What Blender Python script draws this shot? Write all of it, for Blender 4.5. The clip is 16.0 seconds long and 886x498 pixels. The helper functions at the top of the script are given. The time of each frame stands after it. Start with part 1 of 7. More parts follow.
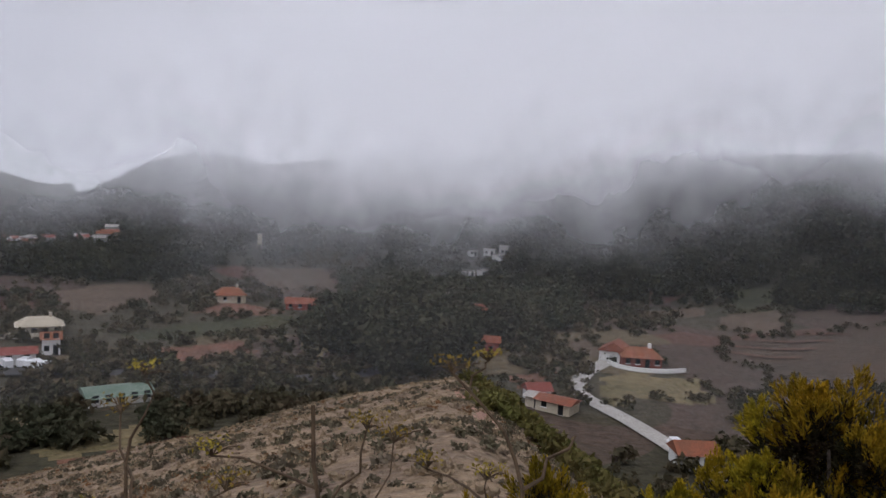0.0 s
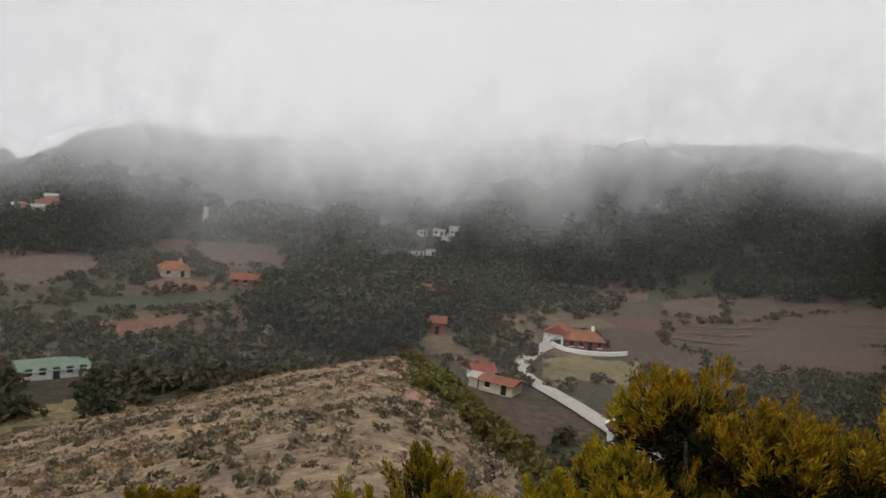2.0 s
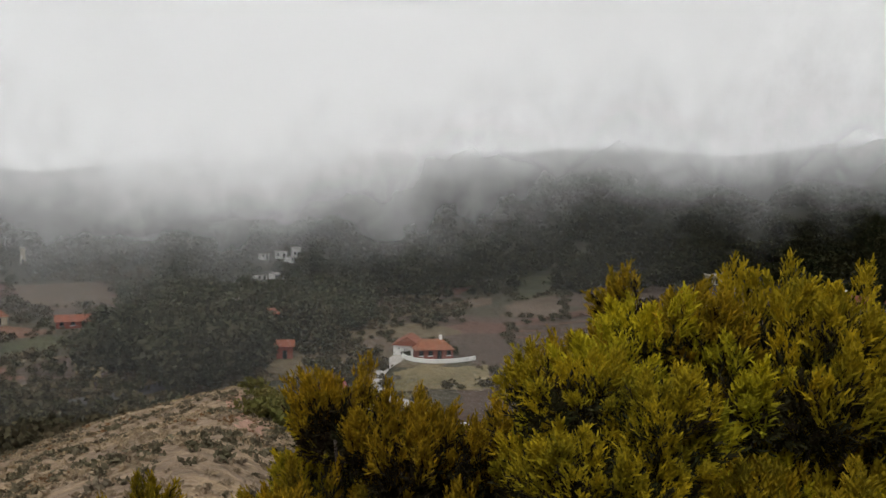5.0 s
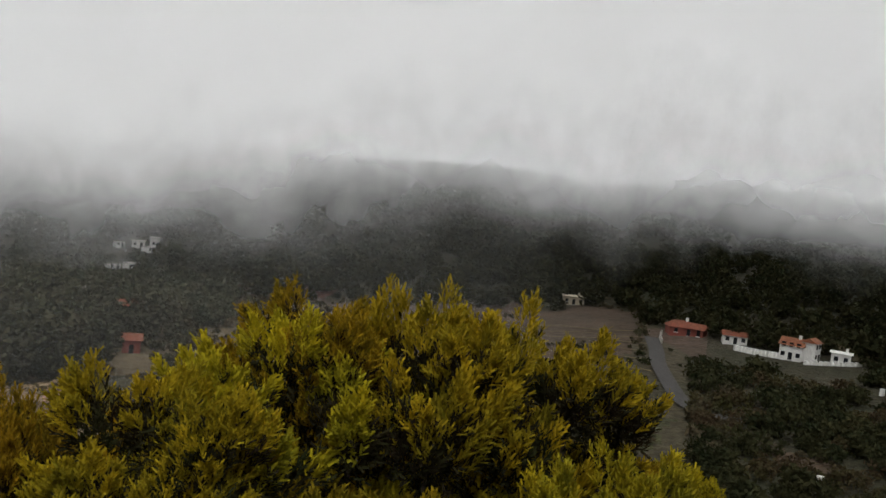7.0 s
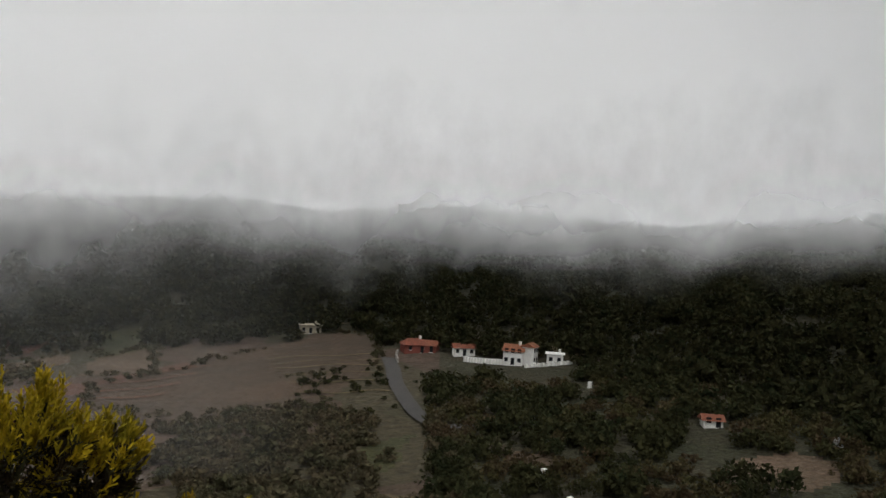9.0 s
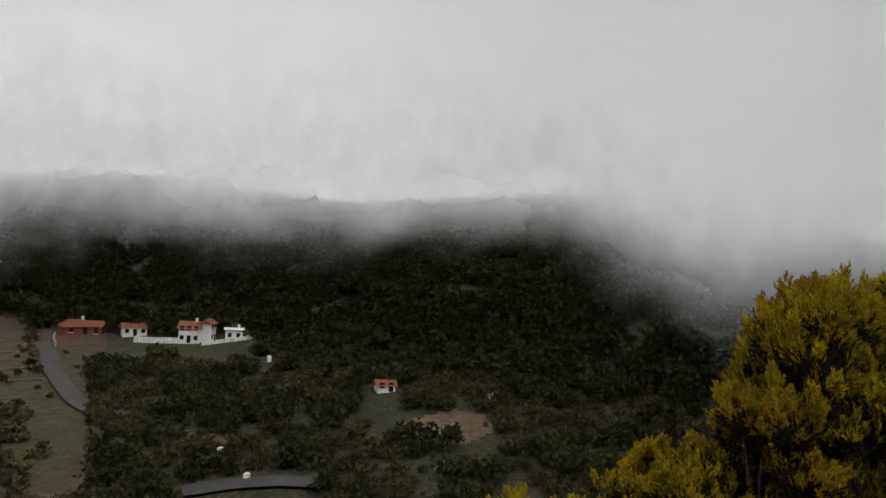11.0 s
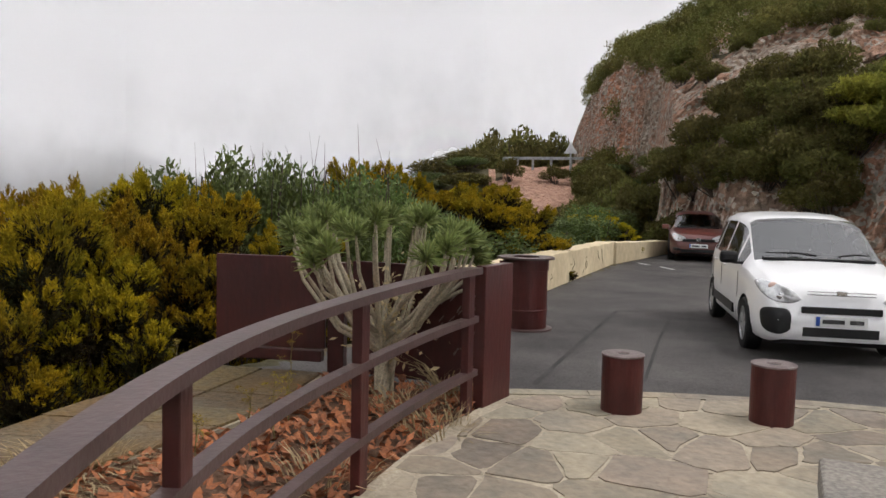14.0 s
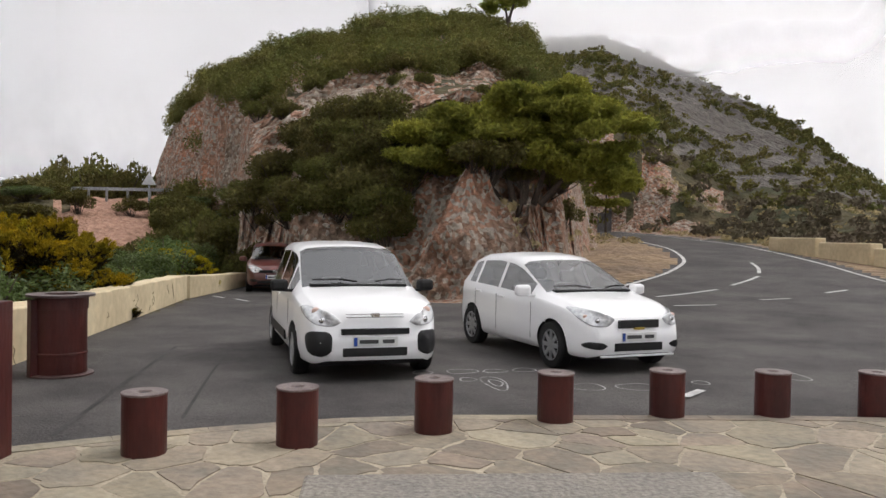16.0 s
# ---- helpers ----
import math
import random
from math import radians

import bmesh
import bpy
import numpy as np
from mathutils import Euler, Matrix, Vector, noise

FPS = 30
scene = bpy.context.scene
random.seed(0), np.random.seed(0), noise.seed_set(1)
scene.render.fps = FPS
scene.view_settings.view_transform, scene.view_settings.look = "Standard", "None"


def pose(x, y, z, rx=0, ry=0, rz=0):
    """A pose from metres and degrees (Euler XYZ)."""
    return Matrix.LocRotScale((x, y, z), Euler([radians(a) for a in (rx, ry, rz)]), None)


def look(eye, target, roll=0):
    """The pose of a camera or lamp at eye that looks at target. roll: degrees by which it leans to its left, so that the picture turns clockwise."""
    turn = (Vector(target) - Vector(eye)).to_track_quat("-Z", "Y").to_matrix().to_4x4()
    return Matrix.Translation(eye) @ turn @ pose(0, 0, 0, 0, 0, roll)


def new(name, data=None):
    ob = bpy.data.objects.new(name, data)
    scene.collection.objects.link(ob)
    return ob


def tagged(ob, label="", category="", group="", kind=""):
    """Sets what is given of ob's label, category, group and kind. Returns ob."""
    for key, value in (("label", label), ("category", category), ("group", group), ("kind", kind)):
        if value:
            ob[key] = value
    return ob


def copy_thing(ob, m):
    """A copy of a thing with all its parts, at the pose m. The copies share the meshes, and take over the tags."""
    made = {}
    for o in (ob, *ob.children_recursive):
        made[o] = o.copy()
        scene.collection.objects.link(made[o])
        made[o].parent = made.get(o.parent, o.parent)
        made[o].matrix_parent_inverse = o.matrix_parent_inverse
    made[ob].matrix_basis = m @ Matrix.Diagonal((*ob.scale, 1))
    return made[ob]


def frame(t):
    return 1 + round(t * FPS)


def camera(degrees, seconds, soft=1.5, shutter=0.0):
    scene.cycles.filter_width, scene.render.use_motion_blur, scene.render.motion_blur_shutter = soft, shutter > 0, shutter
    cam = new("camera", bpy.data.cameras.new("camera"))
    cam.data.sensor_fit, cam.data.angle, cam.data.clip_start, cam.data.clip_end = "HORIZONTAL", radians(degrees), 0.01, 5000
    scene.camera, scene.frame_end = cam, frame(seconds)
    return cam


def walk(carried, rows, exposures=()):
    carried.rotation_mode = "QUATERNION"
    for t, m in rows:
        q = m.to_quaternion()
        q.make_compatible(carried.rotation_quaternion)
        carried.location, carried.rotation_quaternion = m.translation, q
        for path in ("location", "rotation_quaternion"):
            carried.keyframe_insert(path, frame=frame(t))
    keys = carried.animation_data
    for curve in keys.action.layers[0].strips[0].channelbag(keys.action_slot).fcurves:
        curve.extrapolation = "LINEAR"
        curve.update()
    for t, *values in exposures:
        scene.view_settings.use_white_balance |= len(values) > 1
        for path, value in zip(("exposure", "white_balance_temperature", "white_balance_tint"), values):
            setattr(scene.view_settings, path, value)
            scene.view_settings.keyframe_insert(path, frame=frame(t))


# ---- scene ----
cam = camera(58.8, 16.0)
PATH = [
    (0, (-5.254, 1.794, 1.54), (-5.349, 3.784, 1.357), 3.5),
    (0.5, (-5.116, 1.858, 1.525), (-5.302, 3.84, 1.331), 6.3),
    (1, (-4.988, 1.892, 1.527), (-5.116, 3.874, 1.293), 5.2),
    (1.5, (-4.86, 2.011, 1.526), (-4.808, 3.994, 1.27), 4.5),
    (2, (-4.695, 2.138, 1.52), (-4.661, 4.125, 1.296), 5.4),
    (2.5, (-4.536, 2.186, 1.519), (-4.608, 4.163, 1.228), 3.0),
    (3, (-4.375, 2.337, 1.497), (-4.178, 4.309, 1.229), 3.2),
    (3.2, (-4.336, 2.354, 1.504), (-4.074, 4.316, 1.217), 2.1),
    (5.3, (-3.452, 1.727, 1.608), (-3.029, 3.676, 1.456), 2.0),
    (5.5, (-3.382, 1.621, 1.653), (-2.967, 3.57, 1.48), 2.8),
    (6, (-3.175, 1.566, 1.673), (-2.576, 3.471, 1.556), 4.1),
    (6.5, (-2.957, 1.529, 1.712), (-2.198, 3.377, 1.638), 2.0),
    (7, (-2.409, 1.729, 1.681), (-1.681, 3.589, 1.563), 6.9),
    (7.5, (-2.047, 1.736, 1.693), (-1.192, 3.542, 1.612), 4.2),
    (8, (-1.7, 1.798, 1.721), (-0.563, 3.443, 1.696), 3.0),
    (8.2, (-1.567, 1.797, 1.715), (-0.403, 3.424, 1.7), 3.0),
    (10.3, (0.13, 1.169, 1.69), (1.758, 2.33, 1.671), 4.0),
    (10.5, (0.216, 1.162, 1.681), (1.892, 2.251, 1.644), 4.0),
    (11, (0.302, 1.133, 1.685), (2.083, 2.042, 1.68), 3.4),
    (11.5, (0.336, 1.06, 1.708), (2.215, 1.744, 1.721), 2.9),
    (12, (0.303, 0.949, 1.682), (2.262, 1.351, 1.693), 3.1),
    (12.5, (0.213, 0.896, 1.717), (2.212, 0.948, 1.683), 2.8),
    (13, (0.262, 0.732, 1.697), (2.246, 0.499, 1.608), 2.9),
    (13.5, (0.144, 0.636, 1.701), (2.085, 0.167, 1.603), 2.3),
    (14, (0.252, 0.592, 1.679), (2.099, -0.162, 1.534), 1.4),
    (14.5, (0.156, 0.482, 1.676), (1.886, -0.511, 1.534), 2.0),
    (15, (0.146, 0.358, 1.673), (1.741, -0.844, 1.567), -0.6),
    (15.5, (0.032, 0.183, 1.681), (1.42, -1.255, 1.62), 0.1),
    (16, (0.054, 0.063, 1.644), (1.312, -1.491, 1.607), 1.1),
]
EXPO = [(0.0, -0.5, 5900, 17), (0.5, -0.5, 6300, 12), (1.0, -0.38, 6420, 11), (3.0, -0.17, 6500, 10), (5.5, -0.28, 6460, 8), (7.0, -0.38, 6460, 8), (8.0, -0.42, 6460, 8), (11.0, -0.34, 6440, 8), (11.5, -0.22, 6440, 8), (12.0, -0.15, 6440, 8), (12.5, -0.13, 6440, 9), (13.2, -0.1, 6450, 11), (14.2, 0.25, 6450, 13), (16.0, 0.19, 6450, 13)]
walk(cam, [(t, look(eye, target, roll)) for t, eye, target, roll in PATH], EXPO)

# ---- world and light ----
world = bpy.data.worlds.new("overcast_sky")
scene.world = world
world.use_nodes = True
wn, wl = world.node_tree.nodes, world.node_tree.links
wn.clear()
sky = wn.new("ShaderNodeTexSky")
sky.sky_type = "NISHITA"
sky.sun_disc = False
sky.sun_elevation, sky.sun_rotation = radians(58), radians(200)
pale = wn.new("ShaderNodeHueSaturation")
pale.inputs["Saturation"].default_value = 0.12
veil = wn.new("ShaderNodeBackground")
veil.inputs["Color"].default_value = (0.93, 0.945, 0.96, 1)
veil.inputs["Strength"].default_value = 0.66
back = wn.new("ShaderNodeBackground")
back.inputs["Strength"].default_value = 0.05
both = wn.new("ShaderNodeAddShader")
wout = wn.new("ShaderNodeOutputWorld")
wl.new(sky.outputs[0], pale.inputs["Color"])
wl.new(pale.outputs[0], back.inputs["Color"])
wl.new(back.outputs[0], both.inputs[0])
wl.new(veil.outputs[0], both.inputs[1])
wl.new(both.outputs[0], wout.inputs[0])

sun = new("sun", bpy.data.lights.new("sun", "SUN"))
sun.data.energy, sun.data.angle, sun.data.color = 1.5, radians(25), (1.0, 0.97, 0.92)
sun.matrix_world = look((0, 0, 100), (30, 50, 0))


# ---- materials ----
def material(name, color, rough=0.8, metal=0.0, other=None, scale=3.0, fine=None, bump=0.3, spec=0.3, hue_var=0.0, thin=0.0, coat=0.0, streak=None, grainy=0.28):
    """A surface of two colours mixed by broad noise, with fine grain and relief."""
    m = bpy.data.materials.new(name)
    m.use_nodes = True
    n, l = m.node_tree.nodes, m.node_tree.links
    b = n["Principled BSDF"]
    b.inputs["Roughness"].default_value = rough
    b.inputs["Metallic"].default_value = metal
    b.inputs["Specular IOR Level"].default_value = spec
    b.inputs["Coat Weight"].default_value = coat
    co = n.new("ShaderNodeTexCoord")
    vec = co.outputs["Object"]
    if streak:
        mp = n.new("ShaderNodeMapping")
        mp.inputs["Scale"].default_value = streak
        l.new(vec, mp.inputs[0])
        vec = mp.outputs[0]
    broad = n.new("ShaderNodeTexNoise")
    broad.inputs["Scale"].default_value = scale
    broad.inputs["Detail"].default_value = 5
    broad.inputs["Roughness"].default_value = 0.65
    l.new(vec, broad.inputs["Vector"])
    ramp = n.new("ShaderNodeMapRange")
    ramp.inputs[1].default_value, ramp.inputs[2].default_value = 0.36, 0.64
    l.new(broad.outputs["Fac"], ramp.inputs[0])
    mix = n.new("ShaderNodeMix")
    mix.data_type = "RGBA"
    mix.inputs[6].default_value = (*color, 1)
    mix.inputs[7].default_value = (*(other or [c * 0.75 for c in color]), 1)
    l.new(ramp.outputs[0], mix.inputs[0])
    grain = n.new("ShaderNodeTexNoise")
    grain.inputs["Scale"].default_value = fine or scale * 14
    grain.inputs["Detail"].default_value = 4
    l.new(vec, grain.inputs["Vector"])
    hs = n.new("ShaderNodeHueSaturation")
    gr = n.new("ShaderNodeMapRange")
    gr.inputs[1].default_value, gr.inputs[2].default_value = 0.3, 0.7
    gr.inputs[3].default_value, gr.inputs[4].default_value = 1 - grainy, 1 + grainy
    l.new(grain.outputs["Fac"], gr.inputs[0])
    l.new(gr.outputs[0], hs.inputs["Value"])
    l.new(mix.outputs[2], hs.inputs["Color"])
    last = hs.outputs[0]
    if hue_var:
        geo = n.new("ShaderNodeNewGeometry")
        ob = n.new("ShaderNodeObjectInfo")
        add = n.new("ShaderNodeMath")
        add.operation = "ADD"
        l.new(geo.outputs["Random Per Island"], add.inputs[0])
        l.new(ob.outputs["Random"], add.inputs[1])
        r2 = n.new("ShaderNodeMapRange")
        r2.inputs[2].default_value = 2.0
        r2.inputs[3].default_value, r2.inputs[4].default_value = 1 - hue_var, 1 + hue_var
        l.new(add.outputs[0], r2.inputs[0])
        h2 = n.new("ShaderNodeHueSaturation")
        turn = n.new("ShaderNodeMapRange")
        turn.inputs[3].default_value, turn.inputs[4].default_value = 0.5 - 0.05 * hue_var, 0.5 + 0.04 * hue_var
        l.new(ob.outputs["Random"], turn.inputs[0])
        l.new(turn.outputs[0], h2.inputs["Hue"])
        l.new(last, h2.inputs["Color"])
        l.new(r2.outputs[0], h2.inputs["Value"])
        last = h2.outputs[0]
    l.new(last, b.inputs["Base Color"])
    if bump:
        bp = n.new("ShaderNodeBump")
        bp.inputs["Strength"].default_value = bump
        bp.inputs["Distance"].default_value = 0.15 / scale
        l.new(grain.outputs["Fac"], bp.inputs["Height"])
        l.new(bp.outputs[0], b.inputs["Normal"])
    if thin:
        tr = n.new("ShaderNodeBsdfTranslucent")
        l.new(last, tr.inputs["Color"])
        ms = n.new("ShaderNodeMixShader")
        ms.inputs[0].default_value = thin
        out = n["Material Output"]
        l.new(b.outputs[0], ms.inputs[1])
        l.new(tr.outputs[0], ms.inputs[2])
        l.new(ms.outputs[0], out.inputs[0])
    return m


def fog_material(name, low, high, seed, most, albedo=0.8, amp=60.0, size=0.006, left=(0.0, 0.12), z0=0.0, z1=1.0, dips=()):
    """Cloud lit evenly from the upper hemisphere, thick above a ragged base."""
    m = bpy.data.materials.new(name)
    m.use_nodes = True
    n, l = m.node_tree.nodes, m.node_tree.links
    n.clear()
    co = n.new("ShaderNodeTexCoord")
    mp = n.new("ShaderNodeMapping")
    mp.inputs["Location"].default_value = (seed * 370, seed * 190, seed * 70)
    mp.inputs["Scale"].default_value = (1, 1, 0.8)
    l.new(co.outputs["Object"], mp.inputs[0])
    nz = n.new("ShaderNodeTexNoise")
    nz.inputs["Scale"].default_value = size
    nz.inputs["Detail"].default_value = 6
    nz.inputs["Roughness"].default_value = 0.55
    l.new(mp.outputs[0], nz.inputs["Vector"])
    ma = n.new("ShaderNodeMath")
    ma.operation = "MULTIPLY_ADD"
    ma.inputs[1].default_value = amp * 2
    l.new(nz.outputs["Fac"], ma.inputs[0])
    uv = n.new("ShaderNodeSeparateXYZ")
    l.new(co.outputs["UV"], uv.inputs[0])
    lift = n.new("ShaderNodeMath")
    lift.operation = "MULTIPLY_ADD"
    lift.inputs[1].default_value, lift.inputs[2].default_value = z1 - z0, z0
    l.new(uv.outputs["Y"], lift.inputs[0])
    base = lift.outputs[0]
    for a, b2, drop in dips:
        dp = n.new("ShaderNodeMapRange")
        dp.interpolation_type = "SMOOTHSTEP"
        dp.inputs[1].default_value, dp.inputs[2].default_value = min(a, b2), max(a, b2)
        dp.inputs[3].default_value, dp.inputs[4].default_value = (0.0, drop) if a < b2 else (drop, 0.0)
        l.new(uv.outputs["X"], dp.inputs[0])
        ad2 = n.new("ShaderNodeMath")
        l.new(base, ad2.inputs[0])
        l.new(dp.outputs[0], ad2.inputs[1])
        base = ad2.outputs[0]
    l.new(base, ma.inputs[2])
    mr = n.new("ShaderNodeMapRange")
    mr.interpolation_type = "SMOOTHSTEP"
    mr.inputs[1].default_value, mr.inputs[2].default_value = low + amp, high + amp
    mr.inputs[4].default_value = most
    l.new(ma.outputs[0], mr.inputs[0])
    fades = []
    for a, b2, ch in ((left[0], left[1], "X"), (1.0, 0.88, "X"), (1.0, 0.45, "Y"), (0.0, 0.06, "Y")):
        f = n.new("ShaderNodeMapRange")
        f.interpolation_type = "SMOOTHSTEP"
        f.inputs[1].default_value, f.inputs[2].default_value = a, b2
        if a > b2:
            f.inputs[1].default_value, f.inputs[2].default_value, f.inputs[3].default_value, f.inputs[4].default_value = b2, a, 1.0, 0.0
        l.new(uv.outputs[ch], f.inputs[0])
        fades.append(f.outputs[0])
    alpha = mr.outputs[0]
    for f in fades:
        t = n.new("ShaderNodeMath")
        t.operation = "MULTIPLY"
        l.new(alpha, t.inputs[0])
        l.new(f, t.inputs[1])
        alpha = t.outputs[0]
    up = n.new("ShaderNodeCombineXYZ")
    up.inputs[2].default_value = 1.0
    down = n.new("ShaderNodeCombineXYZ")
    down.inputs[2].default_value = -1.0
    di = n.new("ShaderNodeBsdfDiffuse")
    tr = n.new("ShaderNodeBsdfTranslucent")
    for sh, nv in ((di, up), (tr, down)):
        sh.inputs["Color"].default_value = (albedo, albedo * 1.0, albedo * 1.005, 1)
        l.new(nv.outputs[0], sh.inputs["Normal"])
    ad = n.new("ShaderNodeAddShader")
    l.new(di.outputs[0], ad.inputs[0])
    l.new(tr.outputs[0], ad.inputs[1])
    cl = n.new("ShaderNodeBsdfTransparent")
    ms = n.new("ShaderNodeMixShader")
    l.new(alpha, ms.inputs[0])
    l.new(cl.outputs[0], ms.inputs[1])
    l.new(ad.outputs[0], ms.inputs[2])
    out = n.new("ShaderNodeOutputMaterial")
    l.new(ms.outputs[0], out.inputs[0])
    return m


def rock_material():
    """Cut rock: rust-brown and grey beds with pale broken stones."""
    m = material("cliff_rock", (0.41, 0.205, 0.13), 0.92, other=(0.27, 0.205, 0.155), scale=0.22, fine=3.4, bump=1.0)
    n, l = m.node_tree.nodes, m.node_tree.links
    b = n["Principled BSDF"]
    co = next(k for k in n if k.bl_idname == "ShaderNodeTexCoord")
    src = b.inputs["Base Color"].links[0].from_socket
    stones = n.new("ShaderNodeTexVoronoi")
    stones.inputs["Scale"].default_value = 7.0
    l.new(co.outputs["Object"], stones.inputs["Vector"])
    sep = n.new("ShaderNodeSeparateColor")
    l.new(stones.outputs["Color"], sep.inputs[0])
    where = n.new("ShaderNodeTexNoise")
    where.inputs["Scale"].default_value = 0.5
    where.inputs["Detail"].default_value = 3
    l.new(co.outputs["Object"], where.inputs["Vector"])
    add = n.new("ShaderNodeMath")
    l.new(sep.outputs[0], add.inputs[0])
    l.new(where.outputs["Fac"], add.inputs[1])
    cut = n.new("ShaderNodeMapRange")
    cut.inputs[1].default_value, cut.inputs[2].default_value = 1.12, 1.2
    l.new(add.outputs[0], cut.inputs[0])
    mx = n.new("ShaderNodeMix")
    mx.data_type = "RGBA"
    mx.inputs[7].default_value = (0.42, 0.36, 0.30, 1)
    l.new(cut.outputs[0], mx.inputs[0])
    l.new(src, mx.inputs[6])
    val = n.new("ShaderNodeMapRange")
    val.inputs[3].default_value, val.inputs[4].default_value = 0.78, 1.12
    l.new(sep.outputs[1], val.inputs[0])
    hs = n.new("ShaderNodeHueSaturation")
    l.new(val.outputs[0], hs.inputs["Value"])
    l.new(mx.outputs[2], hs.inputs["Color"])
    l.new(hs.outputs[0], b.inputs["Base Color"])
    return m


def field_material():
    """Valley land in uneven parcels: brown earth, dull red soil, stubble and grass."""
    m = material("valley_parcels", (0.10, 0.07, 0.05), 0.95, scale=0.05, fine=0.5, bump=0.4)
    n, l = m.node_tree.nodes, m.node_tree.links
    mix = next(k for k in n if k.bl_idname == "ShaderNodeMix")
    co = next(k for k in n if k.bl_idname == "ShaderNodeTexCoord")
    bend = n.new("ShaderNodeTexNoise")
    bend.inputs["Scale"].default_value = 0.02
    add = n.new("ShaderNodeVectorMath")
    add.operation = "MULTIPLY_ADD"
    add.inputs[1].default_value = (45, 45, 0)
    l.new(co.outputs["Object"], bend.inputs["Vector"])
    l.new(bend.outputs["Color"], add.inputs[0])
    l.new(co.outputs["Object"], add.inputs[2])
    flat = n.new("ShaderNodeMapping")
    flat.inputs["Scale"].default_value = (0.021, 0.033, 0.0)
    flat.inputs["Rotation"].default_value = (0, 0, 0.35)
    l.new(add.outputs[0], flat.inputs[0])
    cells = n.new("ShaderNodeTexVoronoi")
    cells.inputs["Scale"].default_value = 1.0
    l.new(flat.outputs[0], cells.inputs["Vector"])
    sep = n.new("ShaderNodeSeparateColor")
    l.new(cells.outputs["Color"], sep.inputs[0])
    ramp = n.new("ShaderNodeValToRGB")
    ramp.color_ramp.interpolation = "CONSTANT"
    tones = ((0.0, (0.068, 0.044, 0.032)), (0.22, (0.046, 0.040, 0.022)), (0.42, (0.078, 0.052, 0.038)), (0.6, (0.055, 0.045, 0.026)), (0.78, (0.105, 0.05, 0.034)), (0.88, (0.12, 0.09, 0.05)))
    while len(ramp.color_ramp.elements) < len(tones):
        ramp.color_ramp.elements.new(0.5)
    for el, (p, c) in zip(ramp.color_ramp.elements, tones):
        el.position, el.color = p, (*c, 1)
    l.new(sep.outputs[0], ramp.inputs[0])
    soft = n.new("ShaderNodeMix")
    soft.data_type = "RGBA"
    soft.inputs[0].default_value = 0.25
    l.new(ramp.outputs[0], soft.inputs[6])
    soft.inputs[7].default_value = (0.05, 0.05, 0.028, 1)
    l.new(ramp.outputs[0], mix.inputs[6])
    l.new(soft.outputs[2], mix.inputs[7])
    return m


M = {}
M["scrub"] = material("scrub_ground", (0.045, 0.05, 0.022), 0.95, other=(0.10, 0.075, 0.04), scale=0.15, fine=1.5, bump=0.6)
M["dry"] = material("dry_grass_slope", (0.31, 0.22, 0.135), 0.95, other=(0.20, 0.142, 0.098), scale=0.25, fine=2.2, bump=1.0)
M["plough"] = field_material()
M["stubble"] = material("stubble_field", (0.19, 0.145, 0.075), 0.95, other=(0.12, 0.10, 0.045), scale=0.06, fine=0.8, bump=0.5)
M["brown"] = material("brown_field", (0.125, 0.085, 0.058), 0.95, other=(0.09, 0.066, 0.042), scale=0.07, fine=0.9, bump=0.6)
M["pale"] = material("pale_stubble", (0.34, 0.27, 0.17), 0.95, other=(0.26, 0.20, 0.12), scale=0.06, fine=0.8, bump=0.4)
M["earth"] = material("dark_ploughed_earth", (0.092, 0.062, 0.041), 0.95, other=(0.064, 0.048, 0.033), scale=0.05, fine=0.9, bump=0.6, streak=(0.35, 1.0, 1.0))
M["hedge"] = material("hedge_leaf", (0.060, 0.060, 0.031), 0.85, other=(0.100, 0.080, 0.047), scale=0.12, fine=0.8, bump=0.0, hue_var=0.28, thin=0.2, spec=0.08)
M["brush"] = material("brown_green_brush", (0.060, 0.058, 0.022), 0.9, other=(0.075, 0.052, 0.030), scale=0.12, fine=0.9, bump=0.0, hue_var=0.28, thin=0.25, spec=0.06)
M["redsoil"] = material("red_soil", (0.17, 0.075, 0.045), 0.95, other=(0.12, 0.07, 0.045), scale=0.06, fine=0.8, bump=0.5)
M["meadow"] = material("green_meadow", (0.06, 0.058, 0.022), 0.95, other=(0.04, 0.042, 0.02), scale=0.06, fine=0.8, bump=0.5)
M["rock"] = rock_material()
M["forestfloor"] = material("forest_floor", (0.032, 0.034, 0.017), 0.95, other=(0.048, 0.040, 0.024), scale=0.05, fine=0.7, bump=0.6)
M["pink"] = material("pink_soil", (0.42, 0.25, 0.18), 0.95, other=(0.33, 0.19, 0.13), scale=0.35, fine=4.0, bump=0.8)
M["scree"] = material("grey_scree", (0.165, 0.146, 0.132), 0.95, other=(0.105, 0.092, 0.078), scale=0.12, fine=1.2, bump=1.0)
M["asphalt"] = material("asphalt", (0.098, 0.090, 0.085), 0.82, other=(0.048, 0.044, 0.043), scale=0.6, fine=45, bump=0.35, grainy=0.34)
M["lane"] = material("lane_asphalt", (0.07, 0.066, 0.063), 0.9, other=(0.055, 0.052, 0.05), scale=0.2, fine=3, bump=0.2)
M["concrete"] = material("pale_concrete_road", (0.40, 0.37, 0.33), 0.9, other=(0.33, 0.31, 0.28), scale=0.2, fine=3, bump=0.2)
M["flag"] = material("flagstone", (0.315, 0.26, 0.19), 0.85, other=(0.215, 0.19, 0.15), scale=1.6, fine=14, bump=0.22, hue_var=0.34, grainy=0.16)
